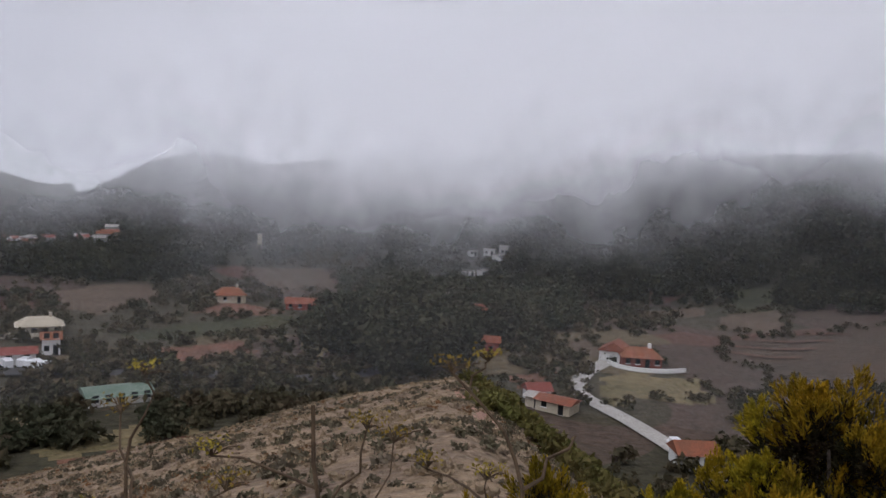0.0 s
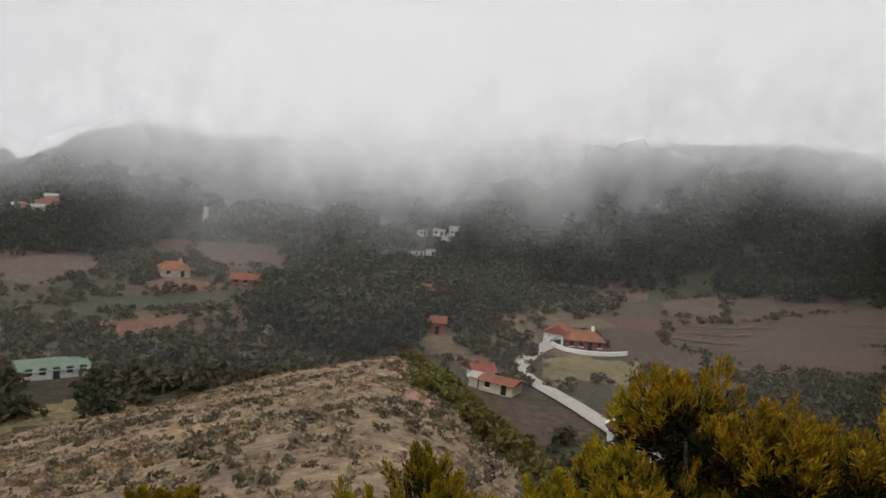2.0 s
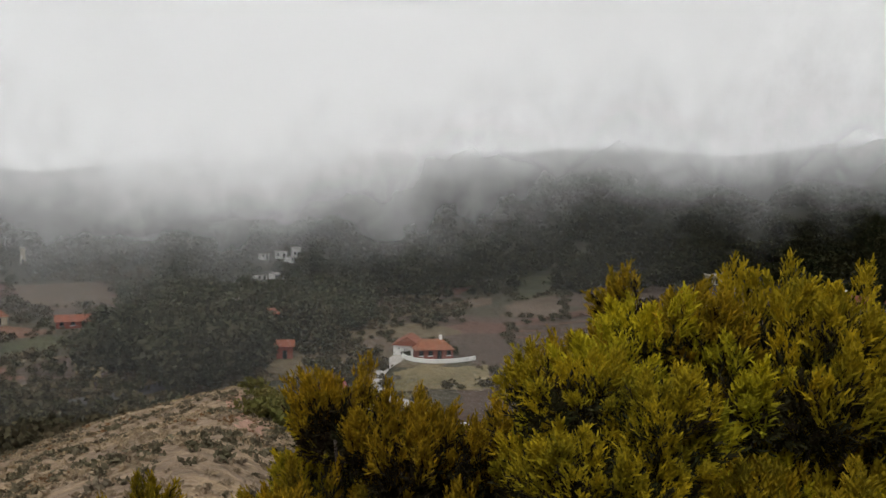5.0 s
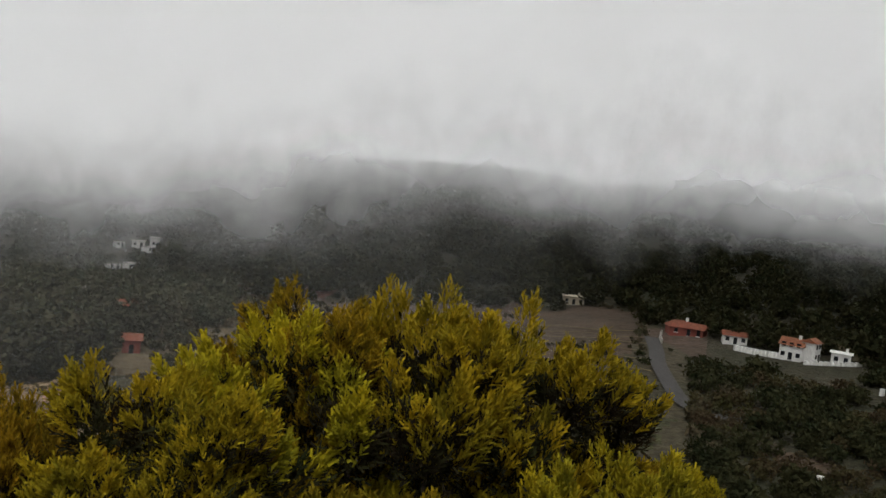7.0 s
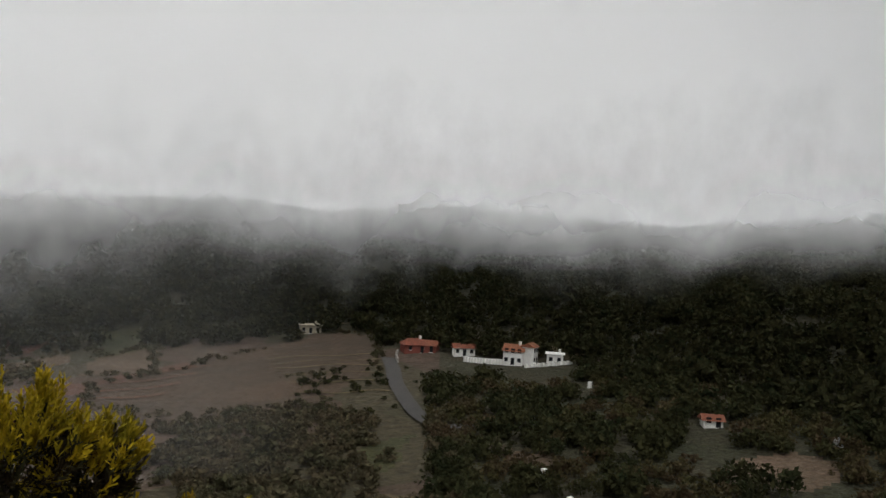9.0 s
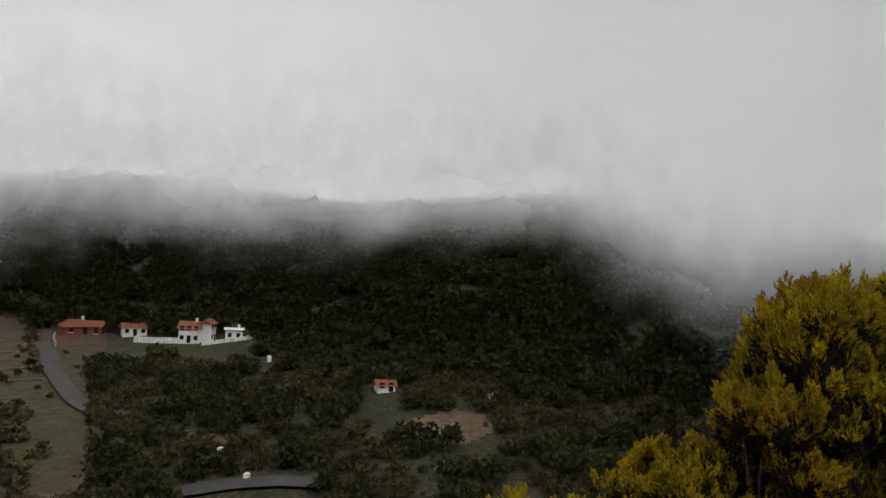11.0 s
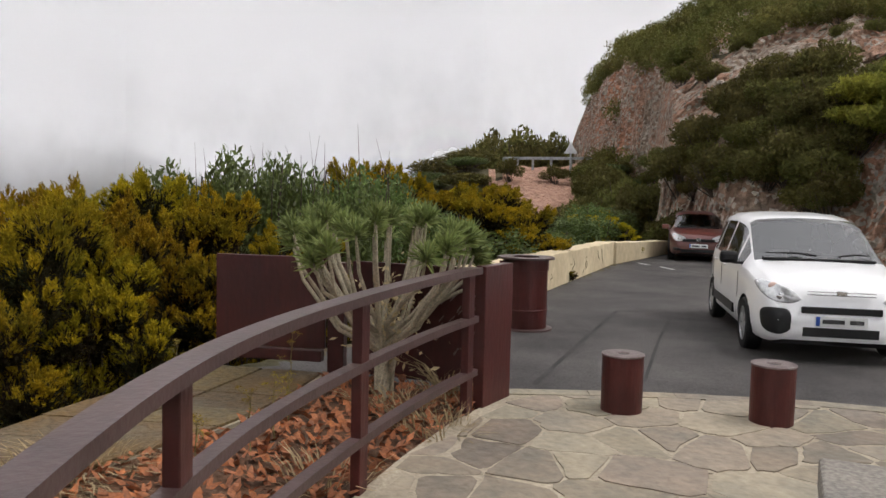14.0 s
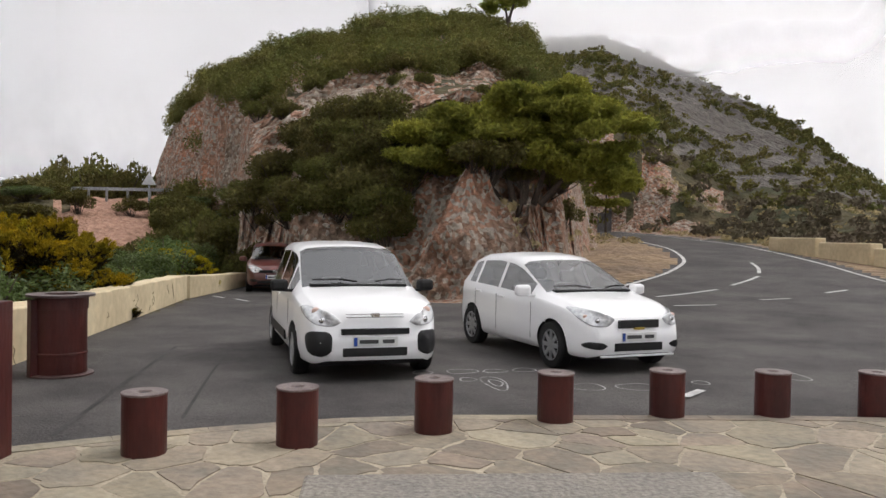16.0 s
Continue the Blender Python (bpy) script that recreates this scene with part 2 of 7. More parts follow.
M["mortar"] = material("mortar", (0.44, 0.375, 0.28), 0.95, other=(0.30, 0.255, 0.19), scale=1.5, fine=30, bump=0.3, grainy=0.16)
M["ledge"] = material("ledge_stone", (0.135, 0.112, 0.075), 0.7, other=(0.165, 0.10, 0.035), scale=1.0, fine=22, bump=0.4, hue_var=0.2)
M["corten"] = material("oxblood_steel", (0.068, 0.013, 0.010), 0.42, 0.0, other=(0.040, 0.009, 0.008), scale=2.2, fine=28, bump=0.08, spec=0.35, streak=(1, 1, 0.35), grainy=0.14)
M["railtop"] = material("worn_rail_paint", (0.075, 0.042, 0.039), 0.45, 0.0, other=(0.05, 0.028, 0.026), scale=4, fine=40, bump=0.1, spec=0.5, grainy=0.12)
M["worntop"] = material("worn_bollard_top", (0.19, 0.155, 0.148), 0.5, 0.0, other=(0.125, 0.09, 0.085), scale=9, fine=60, bump=0.2)
M["cream"] = material("cream_painted_wall", (0.66, 0.56, 0.37), 0.9, other=(0.55, 0.45, 0.29), scale=0.7, fine=5, bump=0.12, grainy=0.10)
M["grime"] = material("grime", (0.20, 0.16, 0.10), 0.95, scale=4, fine=30, bump=0.2)
M["bench"] = material("bench_concrete", (0.26, 0.235, 0.2), 0.9, other=(0.20, 0.185, 0.165), scale=1.8, fine=35, bump=0.35)
M["litter"] = material("leaf_litter_soil", (0.15, 0.075, 0.04), 0.95, other=(0.10, 0.06, 0.04), scale=5, fine=40, bump=0.8)
M["leafdry"] = material("fallen_leaf", (0.40, 0.15, 0.05), 0.8, other=(0.25, 0.115, 0.06), scale=8, fine=60, bump=0.1, hue_var=0.45)
M["straw"] = material("straw", (0.46, 0.37, 0.2), 0.85, other=(0.33, 0.26, 0.15), scale=6, fine=50, bump=0.0, hue_var=0.25, thin=0.25)
M["tussock"] = material("dry_tussock", (0.36, 0.275, 0.17), 0.9, other=(0.215, 0.165, 0.12), scale=0.35, fine=5, bump=0.0, hue_var=0.32, thin=0.25, spec=0.08)
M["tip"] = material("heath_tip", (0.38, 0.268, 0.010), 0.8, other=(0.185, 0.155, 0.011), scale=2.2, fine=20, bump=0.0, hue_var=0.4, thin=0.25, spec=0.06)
# near-black for older needles, with the shade inside the bush put into it
M["old_shade"] = material("heath_old_shade", (0.028, 0.032, 0.009), 0.85, other=(0.036, 0.024, 0.012), scale=2.0, fine=20, bump=0.0, hue_var=0.4, thin=0.2, spec=0.1)
M["bark"] = material("bark", (0.11, 0.085, 0.065), 0.9, other=(0.07, 0.055, 0.045), scale=6, fine=50, bump=0.5)
M["palebark"] = material("pale_bark", (0.36, 0.31, 0.22), 0.85, other=(0.25, 0.22, 0.16), scale=9, fine=60, bump=0.4)
M["verode"] = material("succulent_leaf", (0.235, 0.31, 0.095), 0.6, other=(0.17, 0.22, 0.07), scale=4, fine=20, bump=0.0, hue_var=0.3, thin=0.25)
M["laurel"] = material("laurel_leaf", (0.115, 0.16, 0.036), 0.5, other=(0.075, 0.10, 0.026), scale=1.5, fine=15, bump=0.0, hue_var=0.4, thin=0.3, spec=0.4)
M["shrub"] = material("hill_shrub_leaf", (0.105, 0.110, 0.029), 0.8, other=(0.145, 0.118, 0.037), scale=0.35, fine=3, bump=0.0, hue_var=0.4, thin=0.25, spec=0.12)
M["pine"] = material("pine_needle", (0.29, 0.29, 0.045), 0.75, other=(0.18, 0.195, 0.036), scale=0.6, fine=6, bump=0.0, hue_var=0.35, thin=0.35, spec=0.1)
M["forest"] = material("forest_leaf", (0.022, 0.027, 0.012), 0.9, other=(0.050, 0.046, 0.020), scale=0.17, fine=0.9, bump=0.0, hue_var=0.22, thin=0.3, spec=0.06)
M["scrubleaf"] = material("grey_scrub_leaf", (0.155, 0.125, 0.088), 0.85, other=(0.11, 0.098, 0.058), scale=0.3, fine=4, bump=0.0, hue_var=0.4, thin=0.2, spec=0.1)
M["euca"] = material("eucalyptus_leaf", (0.046, 0.051, 0.029), 0.85, other=(0.070, 0.064, 0.038), scale=0.13, fine=0.8, bump=0.0, hue_var=0.25, thin=0.2, spec=0.08)
M["white"] = material("white_render", (0.78, 0.77, 0.74), 0.85, other=(0.70, 0.69, 0.66), scale=0.5, fine=6, bump=0.1)
M["sand"] = material("sand_render", (0.48, 0.42, 0.32), 0.85, other=(0.42, 0.365, 0.27), scale=0.5, fine=6, bump=0.1)
M["brickred"] = material("red_render", (0.22, 0.06, 0.045), 0.85, other=(0.18, 0.055, 0.04), scale=0.5, fine=6, bump=0.1)
M["tile"] = material("clay_tile", (0.26, 0.085, 0.045), 0.85, other=(0.18, 0.075, 0.045), scale=0.8, fine=9, bump=0.5, hue_var=0.15)
M["greenroof"] = material("green_sheet_roof", (0.11, 0.165, 0.115), 0.7, other=(0.15, 0.19, 0.15), scale=0.4, fine=5, bump=0.2)
M["darkglass"] = material("dark_window", (0.02, 0.022, 0.025), 0.12, scale=1, bump=0, spec=0.5)
M["paint"] = material("white_car_paint", (0.80, 0.80, 0.80), 0.28, other=(0.78, 0.78, 0.785), scale=0.8, fine=60, bump=0.0, spec=0.5, coat=0.6, grainy=0.02)
M["maroon"] = material("maroon_car_paint", (0.16, 0.045, 0.035), 0.28, other=(0.09, 0.025, 0.02), scale=0.8, fine=60, bump=0.0, spec=0.5, coat=0.6, grainy=0.02)
M["rubber"] = material("rubber", (0.018, 0.018, 0.018), 0.8, scale=5, bump=0.1)
M["plastic"] = material("black_plastic", (0.014, 0.014, 0.015), 0.55, scale=5, bump=0.05, grainy=0.02)
M["rim"] = material("silver_rim", (0.45, 0.45, 0.46), 0.35, 0.8, scale=5, bump=0, grainy=0.02)
M["chrome"] = material("chrome", (0.62, 0.62, 0.63), 0.15, 0.95, scale=5, bump=0, grainy=0.02)
M["lamp"] = material("lamp_reflector", (0.80, 0.81, 0.82), 0.14, 0.35, scale=14, bump=0.1, other=(0.45, 0.46, 0.47), coat=1.0, grainy=0.02)
M["amber"] = material("amber_lens", (0.72, 0.50, 0.42), 0.2, scale=12, bump=0, coat=0.8, grainy=0.02)
M["plate"] = material("number_plate", (0.75, 0.75, 0.73), 0.45, scale=4, bump=0, grainy=0.02)
M["blue"] = material("plate_blue", (0.02, 0.08, 0.38), 0.5, scale=4, bump=0)
M["ink"] = material("dark_ink", (0.05, 0.05, 0.05), 0.6, scale=4, bump=0)
M["gold"] = material("gold_badge", (0.50, 0.36, 0.08), 0.3, 0.6, scale=4, bump=0)
M["seat"] = material("grey_seat_cloth", (0.05, 0.05, 0.052), 0.9, scale=6, bump=0.2)
M["line"] = material("white_road_paint", (0.62, 0.62, 0.6), 0.8, other=(0.38, 0.37, 0.36), scale=1.6, fine=20, bump=0.1)
M["chalk"] = material("faded_chalk", (0.42, 0.41, 0.41), 0.95, other=(0.16, 0.15, 0.15), scale=3, fine=30, bump=0)
M["tar"] = material("tar_joint", (0.018, 0.017, 0.017), 0.8, other=(0.05, 0.047, 0.045), scale=1.2, fine=20, bump=0.1)
M["signback"] = material("bare_sign_back", (0.62, 0.63, 0.63), 0.5, 0.2, scale=3, fine=20, bump=0.03, grainy=0.06)
M["rust"] = material("rusty_dry_growth", (0.21, 0.105, 0.05), 0.9, other=(0.14, 0.085, 0.05), scale=0.4, fine=5, bump=0.0, hue_var=0.3, thin=0.2, spec=0.1)
M["seam"] = material("shut_line", (0.22, 0.22, 0.22), 0.6, scale=5, bump=0, grainy=0.02)
M["galv"] = material("galvanised_steel", (0.34, 0.35, 0.36), 0.5, 0.5, scale=2, fine=20, bump=0.05)
M["flower"] = material("yellow_umbel", (0.30, 0.225, 0.03), 0.85, scale=8, bump=0, hue_var=0.3, thin=0.2)
M["daisy"] = material("white_petal", (0.7, 0.68, 0.64), 0.8, scale=8, bump=0, hue_var=0.1, thin=0.2)
M["drystem"] = material("dry_brown_stalk", (0.115, 0.08, 0.045), 0.85, other=(0.075, 0.048, 0.03), scale=9, fine=60, bump=0.2)
M["stem"] = material("green_stem", (0.20, 0.17, 0.06), 0.8, other=(0.13, 0.09, 0.05), scale=6, bump=0)


def car_glass():
    m = bpy.data.materials.new("car_glass")
    m.use_nodes = True
    n, l = m.node_tree.nodes, m.node_tree.links
    n.clear()
    t = n.new("ShaderNodeBsdfTransparent")
    t.inputs[0].default_value = (0.42, 0.46, 0.46, 1)
    g = n.new("ShaderNodeBsdfGlossy")
    g.inputs["Roughness"].default_value = 0.04
    fr = n.new("ShaderNodeFresnel")
    fr.inputs[0].default_value = 3.1
    ms = n.new("ShaderNodeMixShader")
    out = n.new("ShaderNodeOutputMaterial")
    l.new(fr.outputs[0], ms.inputs[0])
    l.new(t.outputs[0], ms.inputs[1])
    l.new(g.outputs[0], ms.inputs[2])
    l.new(ms.outputs[0], out.inputs[0])
    return m


M["glass"] = car_glass()


# ---- building helpers ----
def link_mesh(name, me, mats, parent=None, label="", smooth=False):
    for m in mats if isinstance(mats, (list, tuple)) else [mats]:
        me.materials.append(m)
    if smooth:
        me.shade_smooth()
    ob = new(name, me)
    if parent:
        ob.parent = parent
    if label:
        ob["label"] = label
    return ob


def part(name, bm, mat, parent=None, label="", smooth=False):
    me = bpy.data.meshes.new(name)
    bm.to_mesh(me)
    bm.free()
    return link_mesh(name, me, mat, parent, label, smooth)


def from_arrays(name, verts, faces, mats, parent=None, label="", slots=None, smooth=False):
    me = bpy.data.meshes.new(name)
    faces = np.asarray(faces)
    k = faces.shape[1]
    me.vertices.add(len(verts))
    me.vertices.foreach_set("co", np.asarray(verts, np.float32).ravel())
    me.loops.add(faces.size)
    me.loops.foreach_set("vertex_index", faces.ravel().astype(np.int32))
    me.polygons.add(len(faces))
    me.polygons.foreach_set("loop_start", np.arange(0, faces.size, k, dtype=np.int32))
    me.update(calc_edges=True)
    ob = link_mesh(name, me, mats, parent, label, smooth)
    if slots is not None:
        me.polygons.foreach_set("material_index", np.asarray(slots, np.int32))
    return ob


def empty(name, m, label, category, group="", kind=""):
    e = new(name)
    e.empty_display_size = 0.2
    e.matrix_world = m
    return tagged(e, label, category, group, kind)


def box(bm, x0, y0, z0, x1, y1, z1, m=None, bevel=0.0):
    r = bmesh.ops.create_cube(bm, size=1.0)
    vs = r["verts"]
    for v in vs:
        v.co = Vector((x0 + (v.co.x + 0.5) * (x1 - x0), y0 + (v.co.y + 0.5) * (y1 - y0), z0 + (v.co.z + 0.5) * (z1 - z0)))
    if bevel:
        es = list({e for v in vs for e in v.link_edges})
        r2 = bmesh.ops.bevel(bm, geom=es, offset=bevel, segments=2, affect="EDGES", profile=0.5)
        vs = list({v for f in r2["faces"] for v in f.verts} | {v for v in vs if v.is_valid})
    if m:
        bmesh.ops.transform(bm, matrix=m, verts=vs)
    return vs


def boxed(name, dims, mat, parent=None, label="", m=None, bevel=0.0):
    bm = bmesh.new()
    box(bm, *dims, m, bevel)
    return part(name, bm, mat, parent, label)


def prism(bm, pts, z0, z1):
    """An upright prism on a plan polygon."""
    lo = [bm.verts.new((x, y, z0)) for x, y in pts]
    hi = [bm.verts.new((x, y, z1)) for x, y in pts]
    n = len(pts)
    bm.faces.new(hi)
    bm.faces.new(lo[::-1])
    for i in range(n):
        bm.faces.new((lo[i], lo[(i + 1) % n], hi[(i + 1) % n], hi[i]))


def lathe(bm, prof, n=32, m=None):
    rings = []
    for r, z in prof:
        rings.append([bm.verts.new((r * math.cos(2 * math.pi * i / n), r * math.sin(2 * math.pi * i / n), z)) for i in range(n)])
    for a, b in zip(rings, rings[1:]):
        for i in range(n):
            bm.faces.new((a[i], a[(i + 1) % n], b[(i + 1) % n], b[i]))
    bm.faces.new(rings[-1])
    bm.faces.new(rings[0][::-1])
    if m:
        bmesh.ops.transform(bm, matrix=m, verts=[v for r in rings for v in r])


def tube(bm, pts, radii, n=6):
    """A tapered round limb along points."""
    rings = []
    for i, p in enumerate(pts):
        p = Vector(p)
        d = (Vector(pts[min(i + 1, len(pts) - 1)]) - Vector(pts[max(i - 1, 0)])).normalized()
        q = d.to_track_quat("Z", "Y")
        rings.append([bm.verts.new(p + q @ Vector((math.cos(2 * math.pi * k / n) * radii[i], math.sin(2 * math.pi * k / n) * radii[i], 0))) for k in range(n)])
    for a, b in zip(rings, rings[1:]):
        for k in range(n):
            bm.faces.new((a[k], a[(k + 1) % n], b[(k + 1) % n], b[k]))
    bm.faces.new(rings[-1])


def band(bm, pts, w, h, top):
    """A flat bar of width w and thickness h along plan points at height top."""
    rows = []
    for i, (x, y) in enumerate(pts):
        a, b = Vector(pts[max(i - 1, 0)]), Vector(pts[min(i + 1, len(pts) - 1)])
        d = (b - a).normalized()
        nx, ny = -d.y * w / 2, d.x * w / 2
        rows.append([bm.verts.new((x + nx, y + ny, top)), bm.verts.new((x - nx, y - ny, top)), bm.verts.new((x - nx, y - ny, top - h)), bm.verts.new((x + nx, y + ny, top - h))])
    for a, b in zip(rows, rows[1:]):
        for k in range(4):
            bm.faces.new((a[k], a[(k + 1) % 4], b[(k + 1) % 4], b[k]))
    bm.faces.new(rows[0][::-1])
    bm.faces.new(rows[-1])


def spread(pts, n):
    """n points evenly along a smooth line through pts."""
    p = np.array(pts, float)
    s = np.r_[0, np.cumsum(np.hypot(*np.diff(p, axis=0)[:, :2].T))]
    u = np.linspace(0, s[-1], n)
    out = np.stack([np.interp(u, s, p[:, k]) for k in range(p.shape[1])], 1)
    for _ in range(6):
        out[1:-1] = 0.25 * out[:-2] + 0.5 * out[1:-1] + 0.25 * out[2:]
    return [tuple(r) for r in out]


# ---- the lie of the land ----
EDGE = np.array([(-300, 20), (-9, 3.6), (3.4, 3.0), (5.1, 2.15), (7.85, -0.1), (9.5, -2.9), (18.2, -11.6), (22.5, -16.6), (33, -24), (60, -34), (300, -70)], float)


def outside(x, y):
    """Distance beyond the terrace's and the road's outer edge; negative on the terrace."""
    best = np.full(np.shape(x), 1e9)
    sign = np.ones(np.shape(x))
    for (ax, ay), (bx, by) in zip(EDGE, EDGE[1:]):
        dx, dy = bx - ax, by - ay
        t = np.clip(((x - ax) * dx + (y - ay) * dy) / (dx * dx + dy * dy), 0, 1)
        px, py = x - ax - t * dx, y - ay - t * dy
        d = np.hypot(px, py)
        side = np.where(dx * py - dy * px > 0, 1.0, -1.0)
        sign = np.where(d < best, side, sign)
        best = np.minimum(best, d)
    return best * sign


def ease(v):
    v = np.clip(v, 0, 1)
    return v * v * (3 - 2 * v)


def waves(x, y, f, seed=0.0):
    """Soft rolling unevenness between -1 and 1."""
    return (np.sin(x * f + 1.3 * np.sin(y * f * 0.7 + seed) + seed) + np.sin(y * f * 1.27 + 1.7 * np.sin(x * f * 0.6 + seed * 2) + 2.1 * seed)) / 2


def near_foot(az):
    return np.interp(az, [117, 121, 124, 127, 131, 138, 143, 147, 149.5, 152], [46, 40, 33, 27.5, 24.5, 22.0, 21.5, 22.5, 25, 44])


def near_top(az):
    return np.interp(az, [117, 120.5, 122, 124, 128.5, 135, 139, 143, 147, 149.5, 152], [-0.03, 0.06, 0.132, 0.182, 0.222, 0.256, 0.268, 0.264, 0.225, 0.15, 0.0])


def hill_foot(az):
    return np.interp(az, [-90, -35, -20, 0, 15, 30, 40, 48, 60, 75, 90, 110], [430, 430, 330, 330, 320, 318, 285, 262, 220, 185, 150, 120])


def road_left(d):
    return np.interp(d, [18, 22, 26, 32, 40, 50, 60], [150, 152.5, 156, 157.6, 156.5, 153, 149])


def road_right(d):
    return np.interp(d, [18, 24, 28, 38, 45, 54, 60], [184, 174, 170.2, 165.3, 162.4, 157, 153])


def land(x, y):
    x, y = np.asarray(x, float), np.asarray(y, float)
    az = np.degrees(np.arctan2(x, y))
    azp = np.where(az < -120, az + 360, az)
    d = np.hypot(x, y)
    s = outside(x, y)
    so = np.maximum(s, 0)
    # slope below the terrace
    east = ease((azp - 99) / 8) * (1 - ease((azp - 136) / 6))
    slope = -0.08 - 0.5 * ease(so / 1.5) - (0.5 - 0.44 * east) * so + 0.6 * waves(x, y, 0.21) * ease(so / 8)
    # valley floor
    floor = -43 + 0.125 * np.clip(x - 70, 0, 280) + 1.2 * waves(x, y, 0.02, 1.0)
    # dry spur
    c = np.where(y < 75, -0.6 - 0.222 * y, -17.25 - 0.75 * (y - 75))
    off = x - (-4.8 - 0.03 * y)
    spur = c - np.where(off < 0, 0.305, 0.7) * (off * off / (np.abs(off) + 1.8)) - np.where(off < 0, 0.0016, 0.004) * np.minimum(off * off, 400) + 0.35 * waves(x, y, 0.33, 2.0)
    spur = np.where(y > 0, spur, -99)
    # wooded hills beyond the valley
    foot = hill_foot(azp)
    crest = np.interp(azp, [-90, -35, -27, -20, 0, 30, 48, 60, 75, 90, 110], [1000, 950, 900, 800, 800, 850, 760, 700, 600, 520, 420])
    ce = np.interp(azp, [-90, -33, -31.7, -29.8, -27.4, -26, -23.3, -20.5, -17.8, -16, -13, -9, 0, 15, 30, 60, 78, 90, 102], [-0.12, -0.085, -0.068, -0.057, -0.046, -0.03, -0.006, 0.001, -0.003, -0.012, -0.002, 0.008, 0.028, 0.036, 0.04, 0.05, 0.045, 0.01, -0.12])
    ft = np.clip((d - foot) / (crest - foot), 0, 1.3)
    hills = floor + (1.6 + ce * crest - floor) * np.minimum(ft, 1) ** 0.9 + np.clip(ft, 0, 0.3) * 40 * waves(x, y, 0.012, 3.0)
    hills = hills - 0.35 * np.clip(d - crest * 1.03, 0, 600) * (1 - ease((azp - 60) / 20))
    west = ease((-azp - 25.5) / 3) * (1 - ease((-azp - 60) / 20)) * ease((d - 960) / 110) * (1 - ease((d - 1100) / 300))
    hills = np.where(west > 0, np.maximum(hills, -220 + west * (190 + 7 * np.sin(azp * 0.9))), hills)
    valley = np.maximum(np.maximum(slope, spur), hills)
    # terrace, car park and road
    climb = ease((azp - 140) / 14) * (1 - ease((azp - 185) / 20))
    flat = -0.06 + climb * 0.05 * np.clip(d - 16, 0, 44) - (1 - climb) * 0.008 * np.clip(d - 9, 0, 20)
    # the cut hill over the road
    nf = near_foot(azp)
    nt = 1.6 + near_top(azp) * (nf + 24)
    rough = 0.7 * waves(x, y, 0.9, 4.0) + 0.4 * waves(x, y, 2.1, 5.0) + 0.2 * waves(x, y, 4.7, 7.0)
    cl = np.minimum(nt * 0.62, np.interp(azp, [117, 124, 131, 138, 144, 150], [5.0, 4.6, 3.8, 3.6, 4.4, 3.4]) + 0.7 * waves(x, y, 0.35, 6.0))
    near = flat + np.maximum(cl, 0) * ease((d - nf + rough) / 2.6) + np.maximum(nt - np.maximum(cl, 0), 0) * np.clip((d - nf - 2.4) / 21.5, 0, 1) ** 0.85 + 0.25 * rough * ease((d - nf) / 2)
    near = np.where(d > nf + 26, near - 0.25 * (d - nf - 26), near)
    inn = ease((azp - 117) / 4) * (1 - ease((azp - 150) / 2.0))
    flat2 = flat * (1 - inn) + np.maximum(near, flat) * inn
    # the far stony hill beyond the bend
    fb = np.interp(azp, [140, 146, 150, 154, 157, 160, 164, 168, 172, 185], [64, 64, 62, 60, 58, 56, 52, 46, 42, 38])
    fe = np.interp(azp, [120, 140, 148, 152, 156.4, 161, 165, 170.5, 178, 190], [-0.02, 0.225, 0.245, 0.25, 0.217, 0.172, 0.132, 0.055, -0.03, -0.03])
    oe = np.interp(azp, [146, 150, 153.8, 157, 160, 163], [0.10, 0.12, 0.115, 0.07, 0.03, 0.0])
    zc = 1.6 + fe * 150
    zo = np.maximum(1.6 + oe * (fb + 6), 0)
    far = flat + np.maximum(zo - flat, 0.3) * ease((d - fb) / 6 + 0.1 * rough) + np.maximum(zc - np.maximum(zo, flat), 0) * np.clip((d - fb - 5) / (145 - fb), 0, 1.0) + 0.5 * rough * ease((d - fb) / 5)
    far = np.where(d > 152, far - 0.2 * (d - 152), far)
    wf = ease((azp - 140) / 3)
    terr = np.where(d > fb, np.maximum(flat2, flat2 * (1 - wf) + far * wf), flat2)
    # pale bank that carries the guard rail
    md = np.hypot((x - 40.5) * 1.0, (y + 22.8) * 0.8)
    bank = 3.0 - 0.45 * np.maximum(md - 4.2, 0) + 0.35 * rough
    z = np.where(s > 0, np.maximum(valley, slope), terr)
    blend = ease((s + 0.4) / 0.8)
    z = terr * (1 - blend) + valley * blend
    lift = (azp > 104) & (azp < 135) & (d > 26)
    return np.where(lift, np.maximum(z, bank), z)


def height(x, y):
    return float(land(np.array([x]), np.array([y]))[0])


def polar(az, d):
    return d * math.sin(radians(az)), d * math.cos(radians(az))


def inside(poly, x, y):
    r = np.zeros(np.shape(x), bool)
    n = len(poly)
    for i in range(n):
        (x0, y0), (x1, y1) = poly[i], poly[(i + 1) % n]
        c = (y0 > y) != (y1 > y)
        r ^= c & (x < (x1 - x0) * (y - y0) / (y1 - y0 + 1e-12) + x0)
    return r


